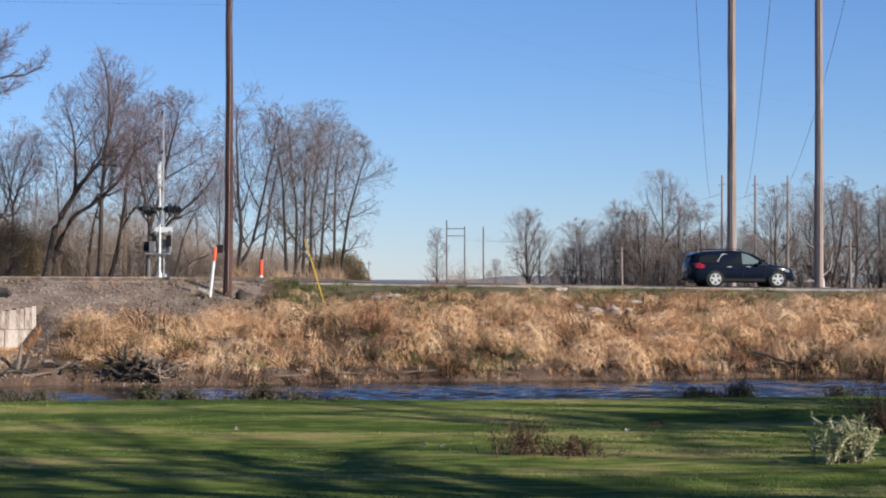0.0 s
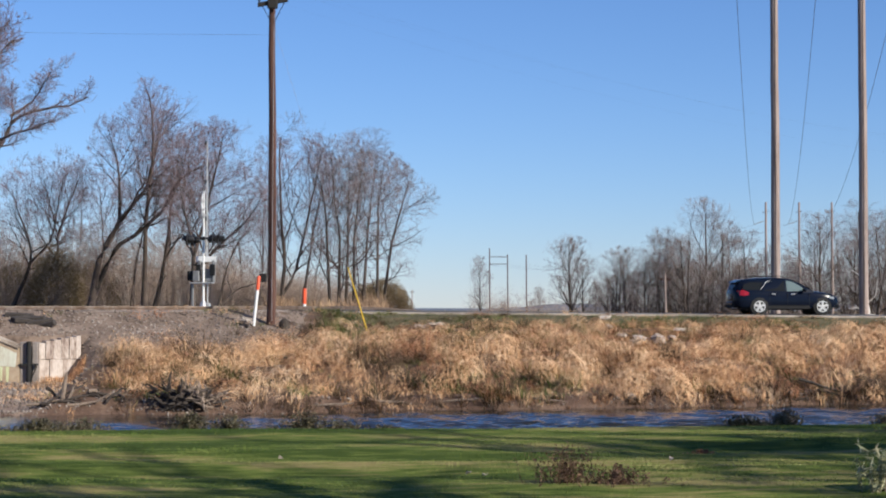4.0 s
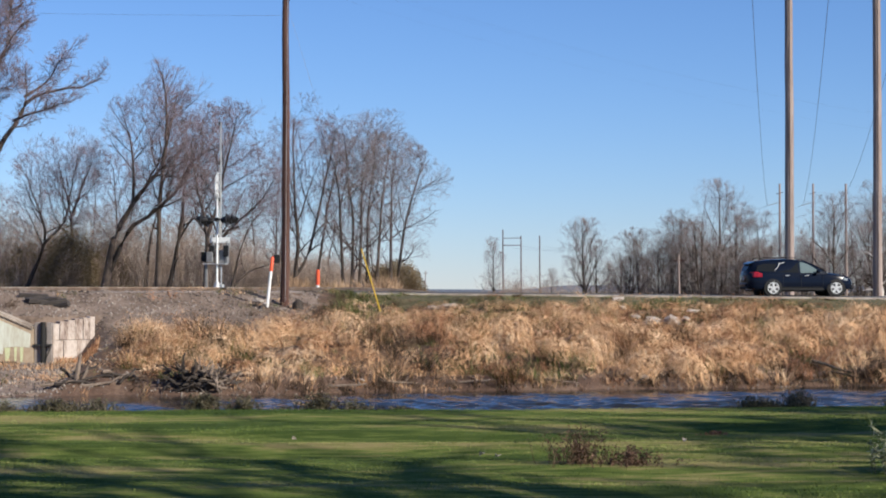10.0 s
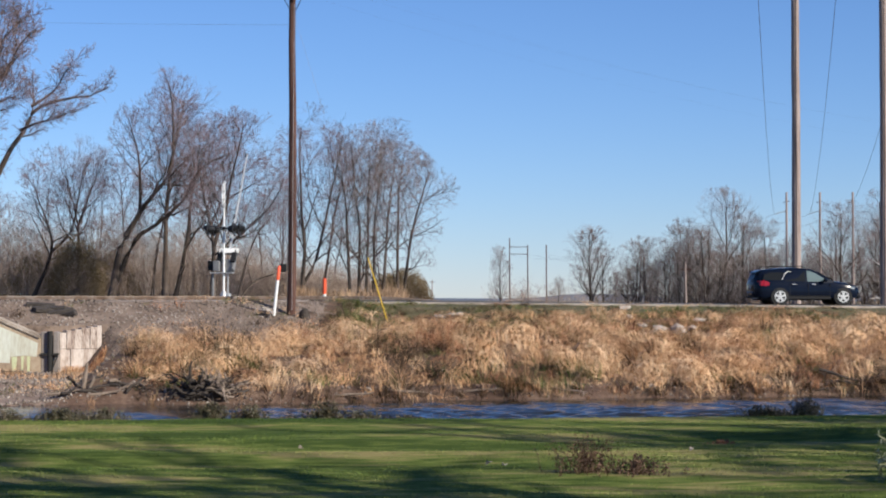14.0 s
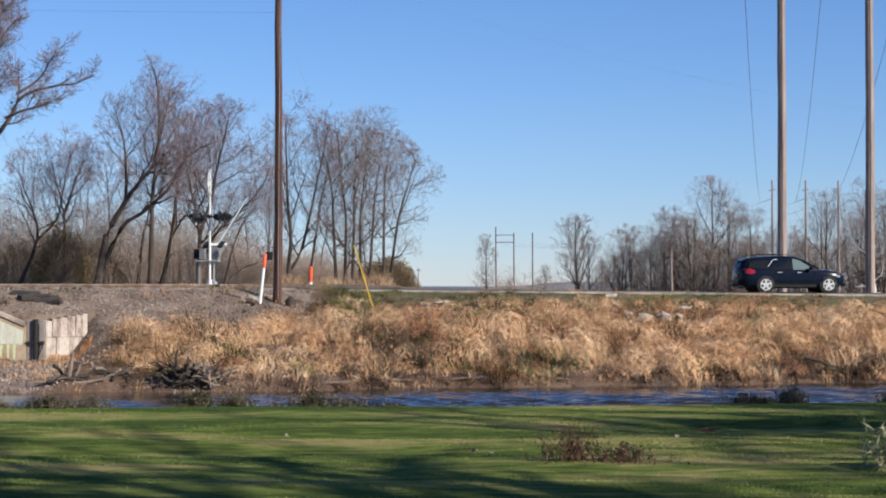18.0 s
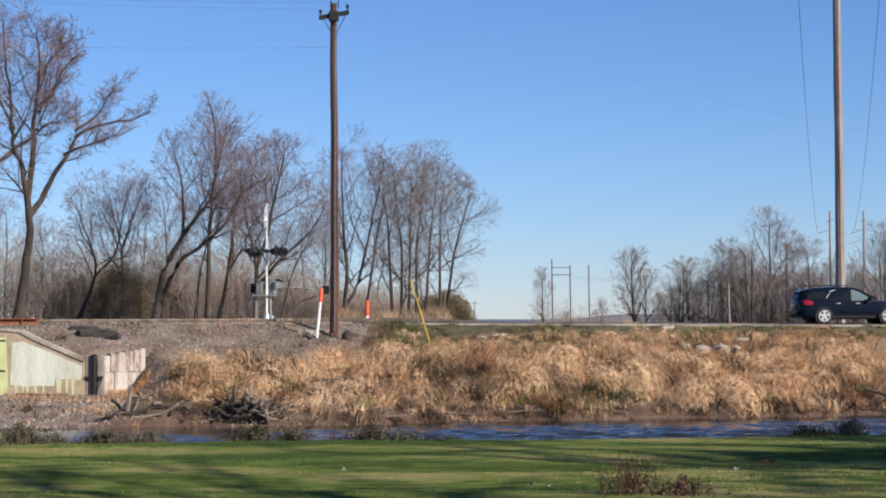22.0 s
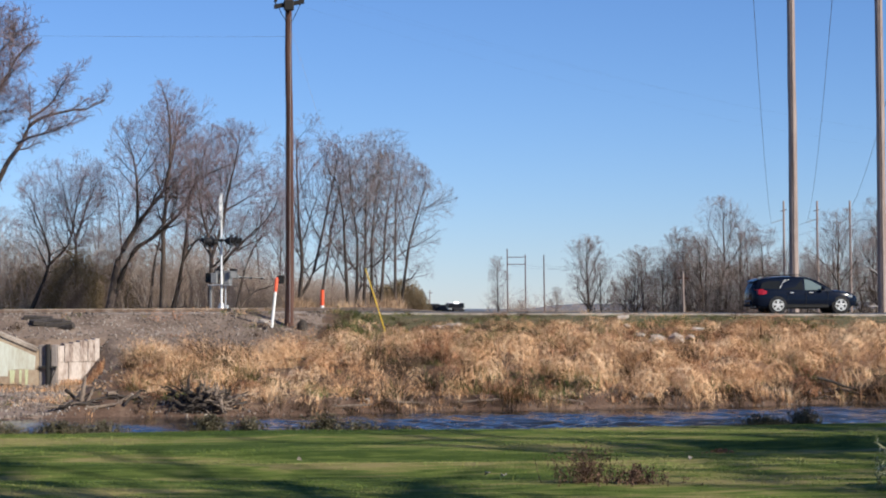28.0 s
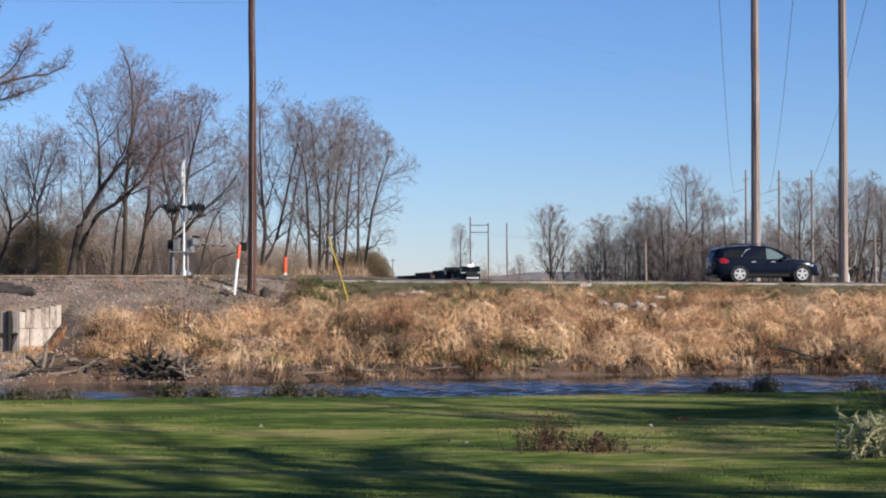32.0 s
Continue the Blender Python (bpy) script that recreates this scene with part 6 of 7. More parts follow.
        for t, f in ((-0.25, 0.9), (0.35, 1.0), (1.0, 0.25)):
            q, e = th + ln * t * np.cos(way), ph + ln * t * np.sin(way) / np.maximum(0.35, np.sin(th))
            out = lump * (1.0 + (0.13 * rs.uniform(-0.3, 1.0, m) + fuzz) * np.maximum(0, t))
            c = np.stack([x[i] + np.cos(e) * np.sin(q) * a[i] * out, y[i] + np.sin(e) * np.sin(q) * a[i] * out, z[i] + np.cos(q) * h[i] * out], 1)
            rows += [c - side * w * f / 2, c + side * w * f / 2]
        v = np.stack(rows, 1)
        f = np.array([[0, 1, 3, 2], [2, 3, 5, 4]])[None] + (np.arange(m) * 6)[:, None, None]
        tagged(new(name, mesh_np(name, v.reshape(-1, 3), f.reshape(-1, 4), M[key])), label, "grass", kind="stuff")

    mounds("drooping_grass", 1350, 0.56, 270, "dry", "soft heaps of drooping tan grass on the creek bank", 101, lambda x, y: np.clip(4.5 * value_noise(x, y, 2.3, 16) - 1.3, 0.04, 1) * np.interp(y, [50, 72, 75], [1, 1, 0.4]))
    mounds("drooping_grass", 340, 0.46, 210, "russet", "heaps of drooping russet grass on the creek bank", 103, lambda x, y: np.clip(4.0 * value_noise(x, y, 2.2, 113) - 1.6, 0, 1))
    # dark heaps set in the low gaps, where they paint shade
    mounds("drooping_grass", 800, 0.40, 170, "weed", "dark withered leaves that paint shaded hollows on the creek bank", 105, lambda x, y: np.clip(2.4 - 5.0 * value_noise(x, y, 2.3, 16), 0, 1) * np.clip(4.0 * value_noise(x, y, 1.2, 115) - 1.3, 0, 1))
    dry = tussocks("dry_grass", 4200, lambda x, y, u: np.interp(y, [50, 71.5, 74.5, 79], [1, 1, 0.3, 0.06]) * np.clip(4.0 * value_noise(x, y, 2.3, 16) - 1.1, 0.06, 1) * np.where(np.hypot((x - 7.6) / 1.7, (y - 67.0) / 3.0) < 1, 0.08, 1) * np.where((x > -5.5) & (x < 2.5) & (y > 69.0 + 2.5 * value_noise(x, y, 1.2, 57)), 0.25, 1), 20, 0.36, 0.86, 0.46, 0.007, 0.016, 1.2, "dry", "tall dry tan grass arching in tussocks on the creek bank", 60)
    tussocks("straw", 2600, lambda x, y, u: np.interp(y, [50, 70, 75, 79], [1, 1, 0.25, 0.05]) * np.clip(4.0 * value_noise(x, y, 2.3, 16) - 1.0, 0.1, 1), 20, 0.22, 0.5, 0.7, 0.009, 0.02, 1.2, "dry", "fallen straw lying over the bank", 64)
    russet = tussocks("russet_grass", 3600, lambda x, y, u: np.interp(y, [50, 71, 75], [1, 1, 0.1]) * np.clip(5 * value_noise(x, y, 2.4, 54) - 2.9, 0, 1), 24, 0.40, 0.85, 0.44, 0.007, 0.016, 1.0, "russet", "russet dry stalks among the tan grass", 74)
    fluff("russet_heads", russet, 70, "russet", "curled russet leaves on the bank")
    tussocks("olive_grass", 5200, lambda x, y, u: np.interp(y, [50, 71, 75], [1, 1, 0.3]) * np.clip(5 * value_noise(x, y, 1.9, 55) - 2.9, 0, 1), 26, 0.22, 0.5, 0.5, 0.009, 0.02, 1.0, "olive_blade", "olive-green grass under the dry stalks", 76)
    fluff("seed_heads", dry, 50, "dry", "curled dry leaves and seed heads on the bank")
    weeds = tussocks("withered_weeds", 4200, lambda x, y, u: np.interp(y, [50, 71, 76], [1, 1, 0.3]) * np.clip(4.5 * value_noise(x, y, 1.3, 52) - 2.4, 0, 1), 46, 0.40, 0.80, 0.34, 0.008, 0.018, 0.5, "weed", "dark withered weeds among the dry grass", 70)
    fluff("weed_leaves", weeds, 60, "weed", "withered dark leaves on the weeds")
    tussocks("shore_weeds", 1300, lambda x, y, u: 0.75 + 0 * x, 24, 0.20, 0.5, 0.3, 0.008, 0.02, 0.9, "weed", "brown weeds hanging over the water's edge", 91, True)
    tussocks("shore_grass", 700, lambda x, y, u: 0.75 + 0 * x, 24, 0.25, 0.6, 0.3, 0.008, 0.02, 0.9, "dry", "dry grass hanging over the water's edge", 95, True)
    tussocks("verge_grass", 15000, lambda x, y, u: np.clip(np.interp(y + 4 * ((x > -5.5) & (x < 2.5)), [50, 70, 74, 79], [0, 0, 1, 1]) + np.clip(3 * value_noise(x, y, 1.6, 53) - 1.7, 0, 1), 0, 1), 20, 0.24, 0.60, 0.4, 0.010, 0.022, 0.7, "green", "low green and tan grass along the road", 80)
    tussocks("slope_scrub", 9000, lambda x, y, u: 0.9 * (x < -4) * np.clip(3.0 * value_noise(x, y, 1.8, 58) - 0.9, 0.05, 1), 12, 0.10, 0.30, 0.5, 0.008, 0.02, 0.9, "weed", "sparse withered scrub between the stones", 86, False, 0.9)
    tussocks("slope_straw", 5000, lambda x, y, u: 0.9 * (x < -4) * np.clip(4.0 * value_noise(x, y, 1.5, 59) - 2.2, 0.02, 1), 12, 0.12, 0.36, 0.5, 0.008, 0.02, 0.9, "dry", "sparse dry stalks between the stones", 88, False, 0.9)
    tussocks("slope_weeds", 9000, lambda x, y, u: np.exp(-((x + 7.7) / 1.3) ** 4) * (y > 68.6) + 0.02, 20, 0.16, 0.34, 0.4, 0.012, 0.026, 0.7, "green", "green weeds at the top of the stony slope", 84, False, 1.0)


def gravel():
    rs = np.random.RandomState(4)
    bm = bmesh.new()
    bmesh.ops.create_icosphere(bm, subdivisions=1, radius=1)
    bv = np.array([p.co[:] for p in bm.verts])
    bf = np.array([[p.index for p in f.verts] for f in bm.faces])
    bm.free()

    def strew(name, x, y, size, key, label, sink=0.3):
        n = len(x)
        sz = size[:, None] * rs.uniform(0.6, 1.2, (n, 3))
        v = bv[None] * rs.uniform(0.7, 1.15, (n, len(bv), 1)) * sz[:, None]
        c = np.stack([x, y, ground_z(x, y) + sz[:, 2] * sink], 1)
        f = bf[None] + (np.arange(n) * len(bv))[:, None, None]
        tagged(new(name, mesh_np(name, (v + c[:, None]).reshape(-1, 3), f.reshape(-1, 3), M[key])), label, "stones", kind="stuff")

    n = 15500
    x, y = rs.uniform(-19, -3.5, n), rs.uniform(58, 80, n)
    d, _ = to_track(x, y)
    ok = bare_slope(x, y) & (y - water_edge(x) > 3.0) & ~((y > 79) & (x > -9)) & (x < -4.9)
    strew("ballast_stones", x[ok], y[ok], rs.uniform(0.014, 0.055, ok.sum()), "stone", "grey-brown crushed stone on the railway slope")
    n = 2600
    x = rs.uniform(-18, 22, n)
    y = water_edge(x) + rs.normal(0.35, 0.3, n)
    ok = rs.rand(n) < 0.15 + 0.9 * np.clip(3 * value_noise(x, y, 2.0, 42) - 1.2, 0, 1)
    strew("shore_stones", x[ok], y[ok], rs.uniform(0.012, 0.05, ok.sum()), "stone", "stones along the water's edge")
    n = 1300
    x, y = rs.uniform(-18.5, -9.6, n), rs.uniform(50, 65, n)
    ok = y - water_edge(x) > 0.2
    strew("shore_gravel", x[ok], y[ok], rs.uniform(0.02, 0.07, ok.sum()), "stone", "gravel below the bridge abutment")


def rubble():
    rng = random.Random(12)
    G = "broken concrete on the bank"
    for px, py_y, w, h in ((1177, 67.6, 1.0, 0.55), (1146, 67.9, 0.75, 0.40), (1115, 69.2, 0.4, 0.22), (1200, 68.6, 0.4, 0.25), (1135, 67.5, 0.32, 0.24), (1090, 71.8, 0.3, 0.2), (1215, 70.8, 0.3, 0.2), (775, 73.2, 0.50, 0.2), (792, 73.0, 0.3, 0.14), (1082, 74.2, 0.35, 0.2), (756, 73.0, 0.2, 0.15), (452, 68.9, 0.24, 0.14), (458, 68.6, 0.2, 0.12), (444, 68.8, 0.16, 0.1), (450, 69.2, 0.2, 0.1)):
        x = (px - 784) * py_y / 3396
        s = Shape().rock(0, 0, 0, w / 2, 0.3, h / 2, rng)
        single("concrete_chunk", s, M["rubble"], pose(x, py_y, float(ground_z(x, py_y)) + (0.30 if py_y > 72 else 0.20), rng.uniform(-14, 14), rng.uniform(-12, 12), rng.uniform(0, 360)) , "pale broken concrete chunk in the dry grass", "rubble", G)
    for px, w in ((1110, 0.3), (1088, 0.18), (1296, 0.14), (1386, 0.2), (1404, 0.16), (1310, 0.15), (640, 0.2), (850, 0.14)):
        y = 57.8 + (px - 784) * 0.0028
        x = (px - 784) * y / 3396
        y = float(water_edge(np.array([x]))[0]) + 0.25 + rng.uniform(0, 0.4)
        single("shore_rock", Shape().rock(0, 0, 0, w / 2, w / 2, w / 3, rng), M["rubble"], pose(x, y, float(ground_z(x, y)) + w * 0.15, 0, 0, rng.uniform(0, 360)), "pale rock at the water's edge", "rock", "rocks at the water's edge")


def driftwood():
    """A root wad and drift branches caught on the shore."""
    rng = random.Random(21)
    x0 = -6.77
    y0 = float(water_edge(np.array([x0]))[0]) + 0.15
    z0 = float(ground_z(x0, y0))
    wad = thing("root_wad", pose(x0, y0, z0), "dark tangled root wad washed up on the shore", "root wad")
    wad.scale = (1.3, 1.2, 1.3)
    # the black mass paints the wad's shaded hollow
    part("root_mass", Shape().rock(-0.26, 0.15, 0.08, 0.40, 0.26, 0.22, rng).rock(0.2, 0.18, 0.14, 0.30, 0.24, 0.28, rng), M["black_root"], wad)
    for k in range(130):
        a, e = rng.uniform(-0.4, 3.5), rng.uniform(-0.9, 1.3)
        p = Vector((rng.gauss(0, 0.36), rng.uniform(-0.15, 0.25), rng.uniform(0.03, 0.46)))
        pts, d = [p], Vector((math.cos(a), -0.6 * rng.random(), math.sin(a) * e)).normalized()
        for _ in range(4):
            d = (d + Vector((rng.uniform(-1, 1), rng.uniform(-1, 1), rng.uniform(-1, 1))) * 0.6).normalized()
            p = p + d * rng.uniform(0.05, 0.15)
            pts.append(p)
        r = rng.uniform(0.012, 0.042)
        # shade by colour: mostly black at left, paler on the lit top and right
        part("root", Shape().tube(pts, [r, r * 0.85, r * 0.65, r * 0.5, r * 0.25], 5), M["driftwood"] if rng.random() < (0.65 if p.x > 0.1 else 0.25 if p.z > 0.34 else 0.08) else M["black_root"], wad)
    for px, dy, ln, ang, r in ((180, 0.6, 0.7, 80, 0.07), (190, 0.5, 0.5, 65, 0.05), (210, 0.3, 0.9, 10, 0.05), (240, 0.4, 0.6, 35, 0.03), (1480, 0.5, 1.3, -18, 0.05), (1500, 0.3, 0.9, -12, 0.04), (600, 0.2, 1.6, 3, 0.04), (700, 0.3, 1.2, -4, 0.04), (820, 0.25, 1.4, 5, 0.035), (150, 0.5, 1.0, 8, 0.04), (980, 0.3, 1.0, -6, 0.03), (420, 0.4, 1.1, 18, 0.04), (1440, 0.2, 0.7, 4, 0.03)):
        x = (px - 784) * 56 / 3396
        y = float(water_edge(np.array([x]))[0]) + dy
        pts = [(t * ln - ln / 2, rng.uniform(-0.03, 0.03), rng.uniform(-0.02, 0.02)) for t in (0, 0.3, 0.6, 0.85, 1)]
        lift = abs(math.sin(radians(ang))) * ln / 2
        single("drift_branch", Shape().tube(pts, [r, r * 0.95, r * 0.8, r * 0.6, r * 0.3], 7), M["black_root" if px > 1400 else "driftwood"], pose(x, y, float(ground_z(x, y)) + r * 0.6 + lift, 0, -ang, rng.uniform(-20, 20)), "dark wet drift branch on the muddy shore" if px > 1400 else "bleached drift branch on the muddy shore", "branch", "drift branches")
    # dark logs and broken branches piled on the shore below the slope
    for k in range(16):
        x = rng.uniform(-10.7, -8.3)
        y = float(water_edge(np.array([x]))[0]) + rng.uniform(0.2, 1.2)
        ln, r, up = rng.uniform(0.3, 0.9), rng.uniform(0.02, 0.06), rng.choice((4, 8, 12, 18, 25, 34)) * rng.choice((-1, 1))
        pts = [(t * ln - ln / 2, rng.uniform(-0.06, 0.06), rng.uniform(-0.05, 0.05)) for t in (0, 0.3, 0.6, 0.85, 1)]
        lift = abs(math.sin(radians(up))) * ln / 2
        single("drift_log", Shape().tube(pts, [r, r * 0.95, r * 0.85, r * 0.7, r * 0.45], 7), M["black_root" if rng.random() < 0.75 else "driftwood"], pose(x, y, float(ground_z(x, y)) + r * 0.6 + lift, 0, -up, rng.uniform(-40, 40)), "dark broken log in a pile of driftwood", "log", "driftwood pile")
    sx, sy = (-5.49, 69.6)
    single("stump", Shape().tube([(0, 0, -0.2), (0.01, 0, 0.1), (0.03, 0, 0.28), (0.0, 0, 0.34)], [0.2, 0.19, 0.17, 0.11], 12), M["black_root"], pose(sx, sy, float(ground_z(sx, sy)), 8, -12, 0), "dark rotten stump beside the wooden pole", "stump")
    lx, ly = -15.2, 63.6
    single("old_beam", Shape().box(-0.85, -0.06, -0.05, 0.85, 0.06, 0.05, 0.015), M["tie"], pose(lx, ly, float(ground_z(lx, ly)) + 0.06, 0, 1.5, 3), "dark old beam lying below the abutment", "timber")
    # old ties and dark boards thrown down the railway slope
    for i, (px, y, ln, rot, tilt) in enumerate(((48, 67.2, 1.0, 8, 3), (66, 66.9, 1.1, -6, -4), (84, 66.7, 0.9, 14, -10), (58, 66.7, 0.8, 30, 5), (98, 66.5, 0.6, -20, -12), (76, 67.1, 0.9, -14, 6), (50, 66.9, 0.7, 40, -5), (90, 66.9, 0.8, 5, 8))):
        x = (px - 784) * y / 3396
        single("old_tie", Shape().box(-ln / 2, -0.10, -0.08, ln / 2, 0.10, 0.08, 0.02), M["tie"], pose(x, y, float(ground_z(x, y)) + 0.07, 12, tilt, rot), "broken black railway tie lying on the gravel slope", "timber", "old ties on the slope")


def shrubs():
    rs = np.random.RandomState(8)
    rng = random.Random(8)

    def stems(n, h, r, spread, seed, leafy=0, leaf_size=0.03):
        """Rows of stems and the places of leaves."""
        rn = random.Random(seed)
        rows, leaves = [], []
        for _ in range(n):
            a, o = rn.uniform(0, 6.28), abs(rn.gauss(0, 0.4)) * spread
            p = Vector((math.cos(a) * o * 0.6, math.sin(a) * o * 0.4, -0.02))
            d = Vector((math.cos(a) * 0.5 * o / spread + rn.gauss(0, 0.25), math.sin(a) * 0.4 * o / spread + rn.gauss(0, 0.25), 1)).normalized()
            hh, rr = h * rn.uniform(0.35, 1.0) * (1 - 0.35 * o / spread), r * rn.uniform(0.6, 1.2)
            for k in range(4):
                d = (d + Vector((rn.gauss(0, 0.16), rn.gauss(0, 0.16), rn.gauss(0.02, 0.1)))).normalized()
                q = p + d * hh / 4
                rows.append((*p, *q, rr * (1 - 0.2 * k), rr * (0.8 - 0.2 * k)))
                for _ in range(2):
                    e = (d + Vector((rn.gauss(0, 0.7), rn.gauss(0, 0.7), rn.gauss(0, 0.4)))).normalized()
                    w = q + e * hh * rn.uniform(0.08, 0.2)
                    rows.append((*q, *w, rr * 0.45, rr * 0.2))
                    for _ in range(leafy):
                        leaves.append(q.lerp(w, rn.uniform(0.3, 1.1)))
                p = q
        return rows, leaves

    def leaf_mesh(name, places, size, key, seed, narrow=0.4):
        rn = np.random.RandomState(seed)
        c = np.array([p[:] for p in places])
        n = len(c)
        a = rn.normal(0, 1, (n, 3))
        a /= np.linalg.norm(a, axis=1, keepdims=True)
        b = np.cross(a, rn.normal(0, 1, (n, 3)))
        b /= np.linalg.norm(b, axis=1, keepdims=True)
        s = (size * rn.uniform(0.6, 1.3, n))[:, None]
        v = np.stack([c - a * s, c - b * s * narrow, c + a * s, c + b * s * narrow], 1)
        return mesh_np(name, v.reshape(-1, 3), np.arange(n * 4).reshape(n, 4), M[key])

    def shrub(name, x, y, h, r, spread, n, key, leafy, size, leaf_key, label, seed, lift=0.0):
        rows, leaves = stems(n, h, r, spread, seed, leafy)
        t = thing(name, pose(x, y, float(ground_z(x, y)) + lift), label, "shrub")
        part("woody_growth", tubes_np("woody_growth", rows, 3, M[key]), None, t)
        if leaves:
            part("foliage", leaf_mesh("foliage", leaves, size, leaf_key, seed, 0.10 if leaf_key == "leaf" else 0.4), None, t)
        return t

    x, y = (1.18, 17.3)
    shrub("withered_shrub", x, y, 0.38, 0.0032, 0.92, 150, "weed", 2, 0.012, "red_leaf", "low withered shrub with dark red leaves on the lawn", 3)
    x, y = (2.89, 20.9)
    shrub("withered_shrub", x, y, 0.07, 0.003, 0.4, 60, "brush", 2, 0.014, "russet", "small patch of russet leaves on the lawn", 9)
    x, y = (1.62, 17.1)
    shrub("withered_shrub", x, y, 0.19, 0.003, 0.80, 120, "weed", 2, 0.013, "red_leaf", "flat dark withered shrub spreading on the lawn", 4)
    x, y = (3.90, 16.4)
    shrub("pale_shrub", x, y, 0.46, 0.0035, 0.60, 62, "driftwood", 4, 0.065, "leaf", "shrub with pale grey-green narrow leaves on the lawn", 5)
    x, y = (5.03, 19.5)
    shrub("dark_shrub", x, y, 0.85, 0.005, 0.55, 90, "weed", 1, 0.018, "red_leaf", "dense dark withered shrub on the lawn", 6)
    # weeds along the lawn's edge
    for i, (px, h, w, n) in enumerate(((-30, 0.27, 0.36, 80), (20, 0.20, 0.3, 40), (110, 0.17, 0.4, 50), (180, 0.2, 0.3, 40), (360, 0.24, 0.2, 30), (430, 0.22, 0.25, 34), (500, 0.16, 0.3, 30), (560, 0.26, 0.3, 44), (620, 0.22, 0.3, 40), (700, 0.14, 0.3, 26), (1325, 0.20, 0.22, 40), (1355, 0.16, 0.3, 40), (1405, 0.24, 0.22, 44), (1600, 0.22, 0.3, 40))):
        x = (px - 784) * 25.8 / 3396
        y = float(lawn_edge(np.array([x]))[0]) + 0.25 + rng.uniform(-0.1, 0.2)
        t = shrub("edge_weed", x, y, h * 1.3, 0.004, w * 2.4, n * (6 if px < 400 else 4), "weed" if i % 3 else "brush", 2, 0.02, "dark_leaf", "low dark weed at the lawn's edge above the creek", 40 + i)
        tagged(t, group="weeds at the lawn's edge")
    # evergreen-looking olive bushes below the bare trees
    for px, y, h, w, n, seed in ((694, 126, 3.5, 2.0, 620, 61), (664, 128, 2.9, 1.8, 420, 62), (112, 117.5, 4.1, 2.0, 330, 63), (176, 122, 3.4, 2.0, 200, 64), (36, 122, 3.2, 2.2, 180, 65)):
        x = (px - 784) * y / 3396
        rows, leaves = stems(n // 3, h * 0.85, 0.016, w * 0.9, seed, 0)
        t = thing("olive_bush", pose(x, y, float(ground_z(x, y)) - 0.1), "rounded olive-brown bush below the bare trees", "bush", "olive bushes below the trees")
        tagged(part("woody_growth", tubes_np("woody_growth", rows, 3, M["brush"]), None, t), kind="stuff")
        # fine leaves fill a rounded dome
        q = np.random.RandomState(seed).normal(0, 1, (n * 66, 3))
        q /= np.linalg.norm(q, axis=1, keepdims=True)
        q *= (0.55 + 0.45 * np.random.RandomState(seed + 1).rand(len(q)) ** 0.6)[:, None] * (0.85 + 0.3 * value_noise(q[:, 0] * 2 + 5, q[:, 2] * 2 + q[:, 1], 0.5, seed))[:, None]
        q = np.stack([q[:, 0] * w * 0.95, q[:, 1] * w * 0.95, np.abs(q[:, 2]) * h * 0.9], 1)
        part("foliage", leaf_mesh("foliage", q, 0.045, "olive", seed), None, t)
    # fallen leaves and scraps on the lawn
    for i, (px, y) in enumerate(((842, 18.2), (870, 17.9), (1200, 19.3), (510, 20.1))):
        x = (px - 784) * y / 3396
        s = Shape()
        pts = [(0.03 * math.cos(a) * (1 + 0.3 * math.sin(3 * a)), 0.022 * math.sin(a), 0.012 * math.sin(2 * a)) for a in np.linspace(0, 6.28, 9)[:-1]]
        s.loft([pts, [(p[0] * 0.96, p[1] * 0.96, p[2] + 0.004) for p in pts]])
        single("fallen_leaf", s, M["rubble"], pose(x, y, float(ground_z(x, y)) + 0.045, rng.uniform(-30, 30), rng.uniform(-30, 30), rng.uniform(0, 360)), "pale dry leaf lying on the lawn", "leaf", "leaves on the lawn")


def tan_thicket():
    """Tan grass beyond the crossing, under the round-headed clump."""
    rs = np.random.RandomState(15)
    n = 8000
    x, y = rs.uniform(-8.4, -2.6, n), rs.uniform(93, 112, n)
    h = rs.uniform(0.2, 1.1, n) * (0.2 + 1.0 * value_noise(x, y, 1.3, 90))
    me = blades_np("tan_grass", x, y, ground_z(x, y), h, rs.uniform(0.02, 0.05, n), rs.normal(0, 0.5, n), rs.uniform(0, 6.28, n), M["dull_tan"])
    tagged(new("tan_grass", me), "tall tan grass beyond the crossing", "grass", kind="stuff")


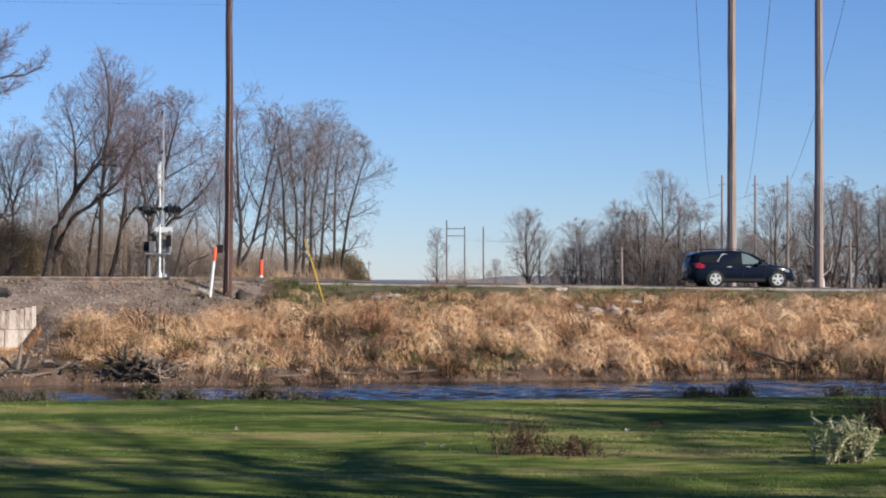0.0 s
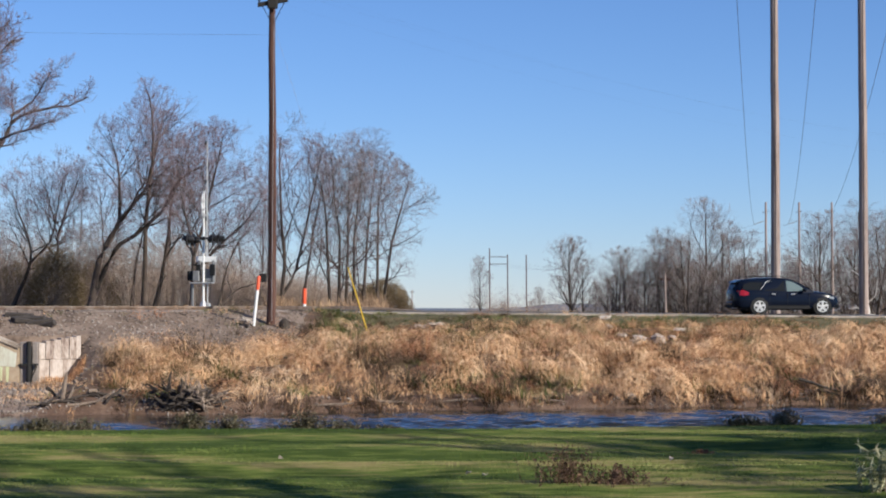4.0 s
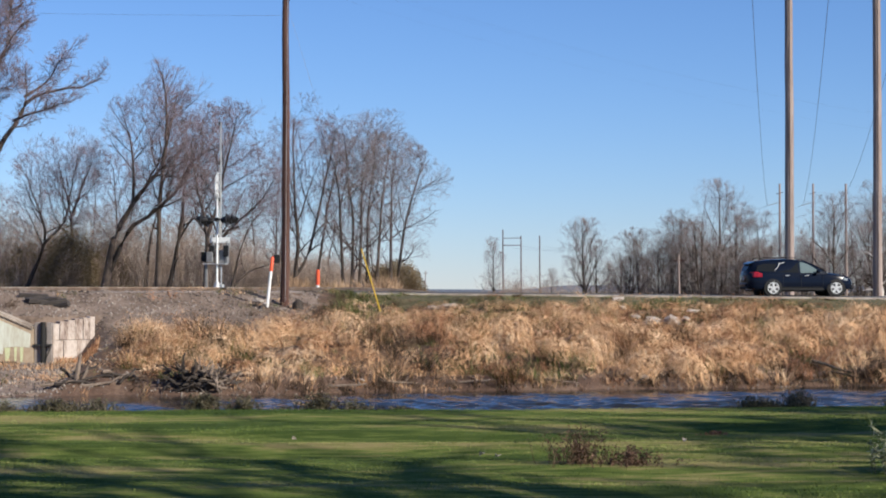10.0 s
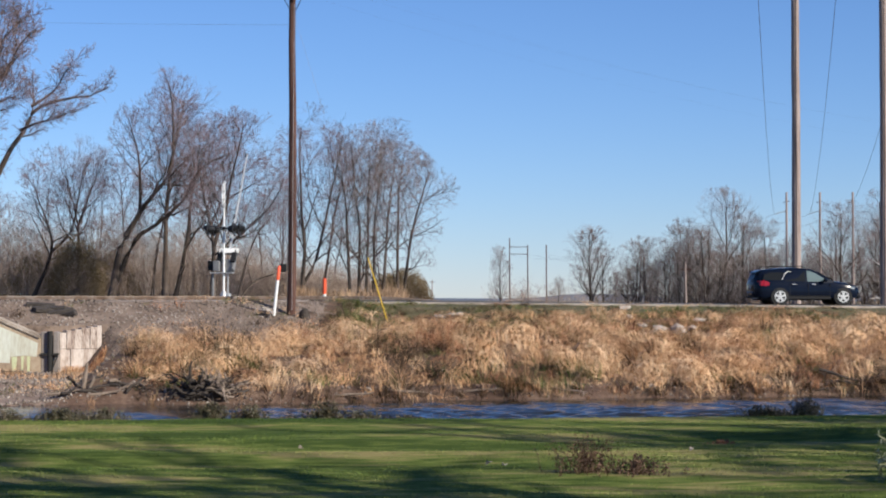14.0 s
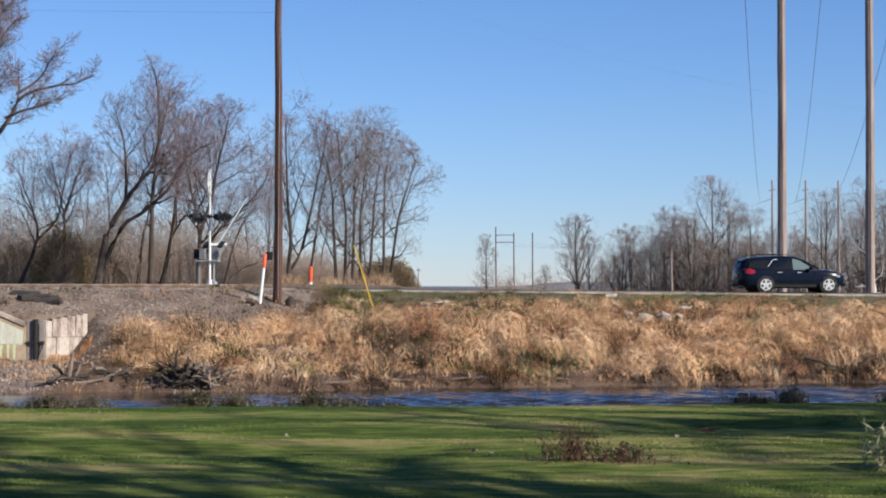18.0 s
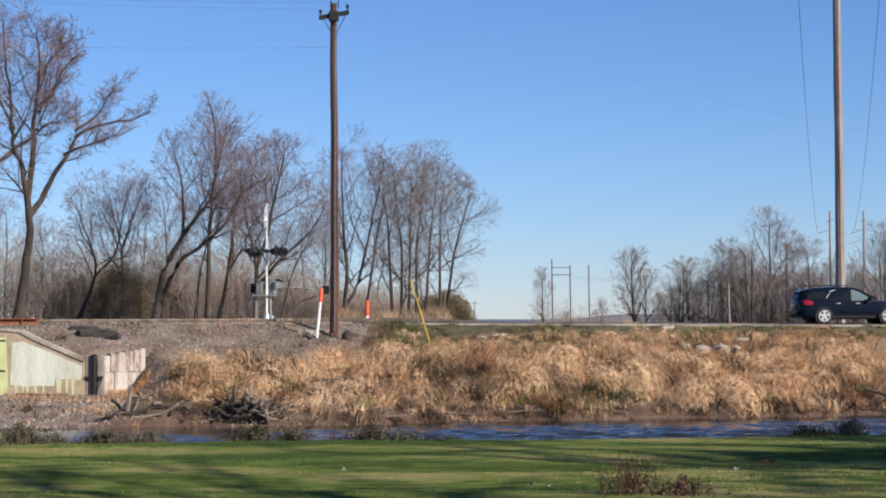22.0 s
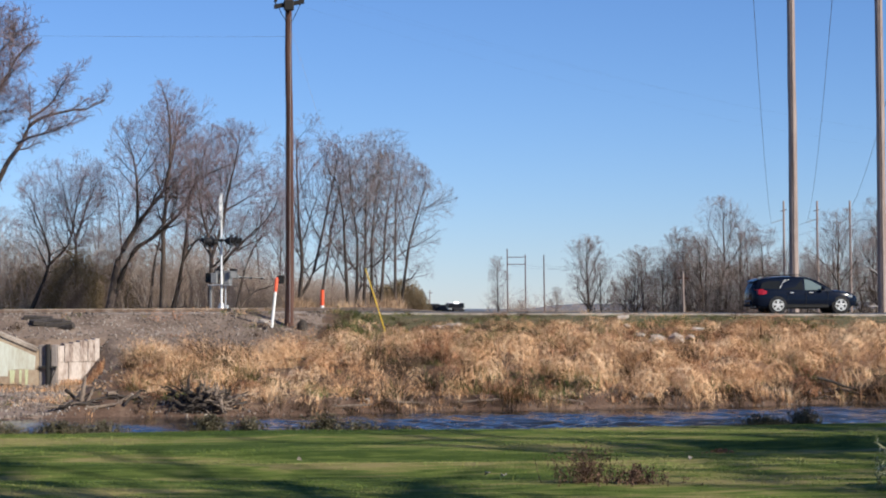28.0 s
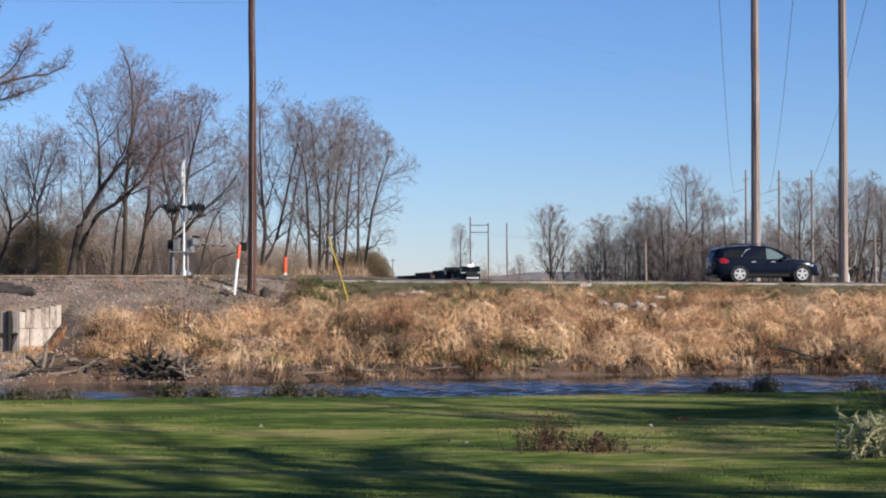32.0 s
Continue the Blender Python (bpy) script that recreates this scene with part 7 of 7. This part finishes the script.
def wall_foot_grass():
    """Withered grass at the foot of the block wall and on the shore before the abutment."""
    rs = np.random.RandomState(19)
    for name, n, x0, x1, y0, y1, h0, h1, key, label in (
            ("foot_grass", 1100, -13.15, -11.8, 63.95, 64.4, 0.10, 0.30, "dry", "tan dry grass at the foot of the block wall"),
            ("foot_grass", 450, -13.15, -11.8, 63.95, 64.4, 0.12, 0.32, "russet", "russet dry grass at the foot of the block wall"),
            ("shore_straw", 3600, -18.5, -12.4, 61.0, 64.0, 0.06, 0.24, "dull_tan", "low withered grass on the gravel shore"),
            ("shore_straw", 2400, -18.5, -12.0, 60.4, 64.0, 0.06, 0.22, "dry", "low tan straw on the gravel shore")):
        x, y = rs.uniform(x0, x1, n), rs.uniform(y0, y1, n)
        if name == "foot_grass":
            y = y + 0.36 * (x - x0)
        thick = value_noise(x, y, 0.9, 120)
        keep = (rs.rand(n) < 3.5 * thick - 1.0) | (name == "foot_grass")
        x, y, thick = x[keep], y[keep], thick[keep]
        k = len(x)
        h = rs.uniform(h0, h1, k) * (0.5 + 0.8 * thick)
        me = blades_np(name, x, y, ground_z(x, y) - 0.02, h, rs.uniform(0.008, 0.02, k), rs.normal(0, 0.8, k), rs.uniform(0, 6.28, k), M[key], ((0, 1.0), (0.5, 0.8), (1.0, 0.2)))
        tagged(new(name, me), label, "grass", kind="stuff")


lawn_grass()
bank_grass()
wall_foot_grass()
gravel()
rubble()
driftwood()
shrubs()
tan_thicket()


def garden_trees():
    """Tall bare trees beside and behind the lawn, whose shadows streak across it."""
    G = "bare trees around the lawn"
    a = None
    rng = random.Random(31)
    # distance towards the sun and to the side of it, and size
    for u, v, k in ((15, -8, 1.0), (17, 5.2, 0.85), (20, -4.2, 1.1), (27, 3.6, 1.4), (24, -11, 1.3), (34, 8, 1.7), (22, 13, 1.2), (39, -1.8, 1.8), (16, -11.5, 1.0), (26, -1.8, 0.7), (44, 4, 2.0), (28, 7.2, 1.6), (27, -8.5, 1.7), (25, -4.4, 1.6)):
        x, y = 0.79 * u + 0.61 * v, 19 - 0.61 * u + 0.79 * v
        if a is None:
            a = plain_tree(71, x, y, 12.5, 0.16, "bare garden tree beside the lawn", group=G, kids=(12, 5, 1), thin=0.06, wide=0.36, low=0.2, angle=44)
        else:
            place_copy(a, x, y, rng.uniform(0, 360), k)


garden_trees()


# ---- what moves ----
def motions():
    # the gate arm: upright, then lowered away from the creek across the road
    fall = [(0, 0), (12.3, 0), (12.6, 4), (13.2, 17), (13.8, 27.5), (14.5, 35), (15.5, 41), (16.5, 47.5), (17.5, 58), (18.5, 67.5), (19.5, 77), (20.3, 84), (21.0, 89), (21.6, 90), (32.0, 90)]
    walk(GATE, [(t, pose(0.06, 0.30, 1.46, -a, 0, 0)) for t, a in fall])
    # the train: 14 m/s along the curve beyond the road
    for k, (ob, length) in enumerate(TRAIN):
        behind = sum(w for _, w in TRAIN[:k])
        rows = []
        for t in [i * 2.0 for i in range(17)]:
            s = 14.0 * (32.0 - t) + behind

            def on(u):
                i = min(len(FAR) - 2, int(u))
                a, b, f = FAR[i], FAR[i + 1], u - i
                return Vector((a[0] + (b[0] - a[0]) * f, a[1] + (b[1] - a[1]) * f, a[3] + (b[3] - a[3]) * f + 0.17))
            front, rear = on(s), on(s + length)
            d = front - rear
            rows.append((t, Matrix.Translation(rear) @ pose(0, 0, 0, 0, -math.degrees(math.atan2(d.z, math.hypot(d.x, d.y))), math.degrees(math.atan2(d.y, d.x)))))
        walk(ob, rows)


motions()
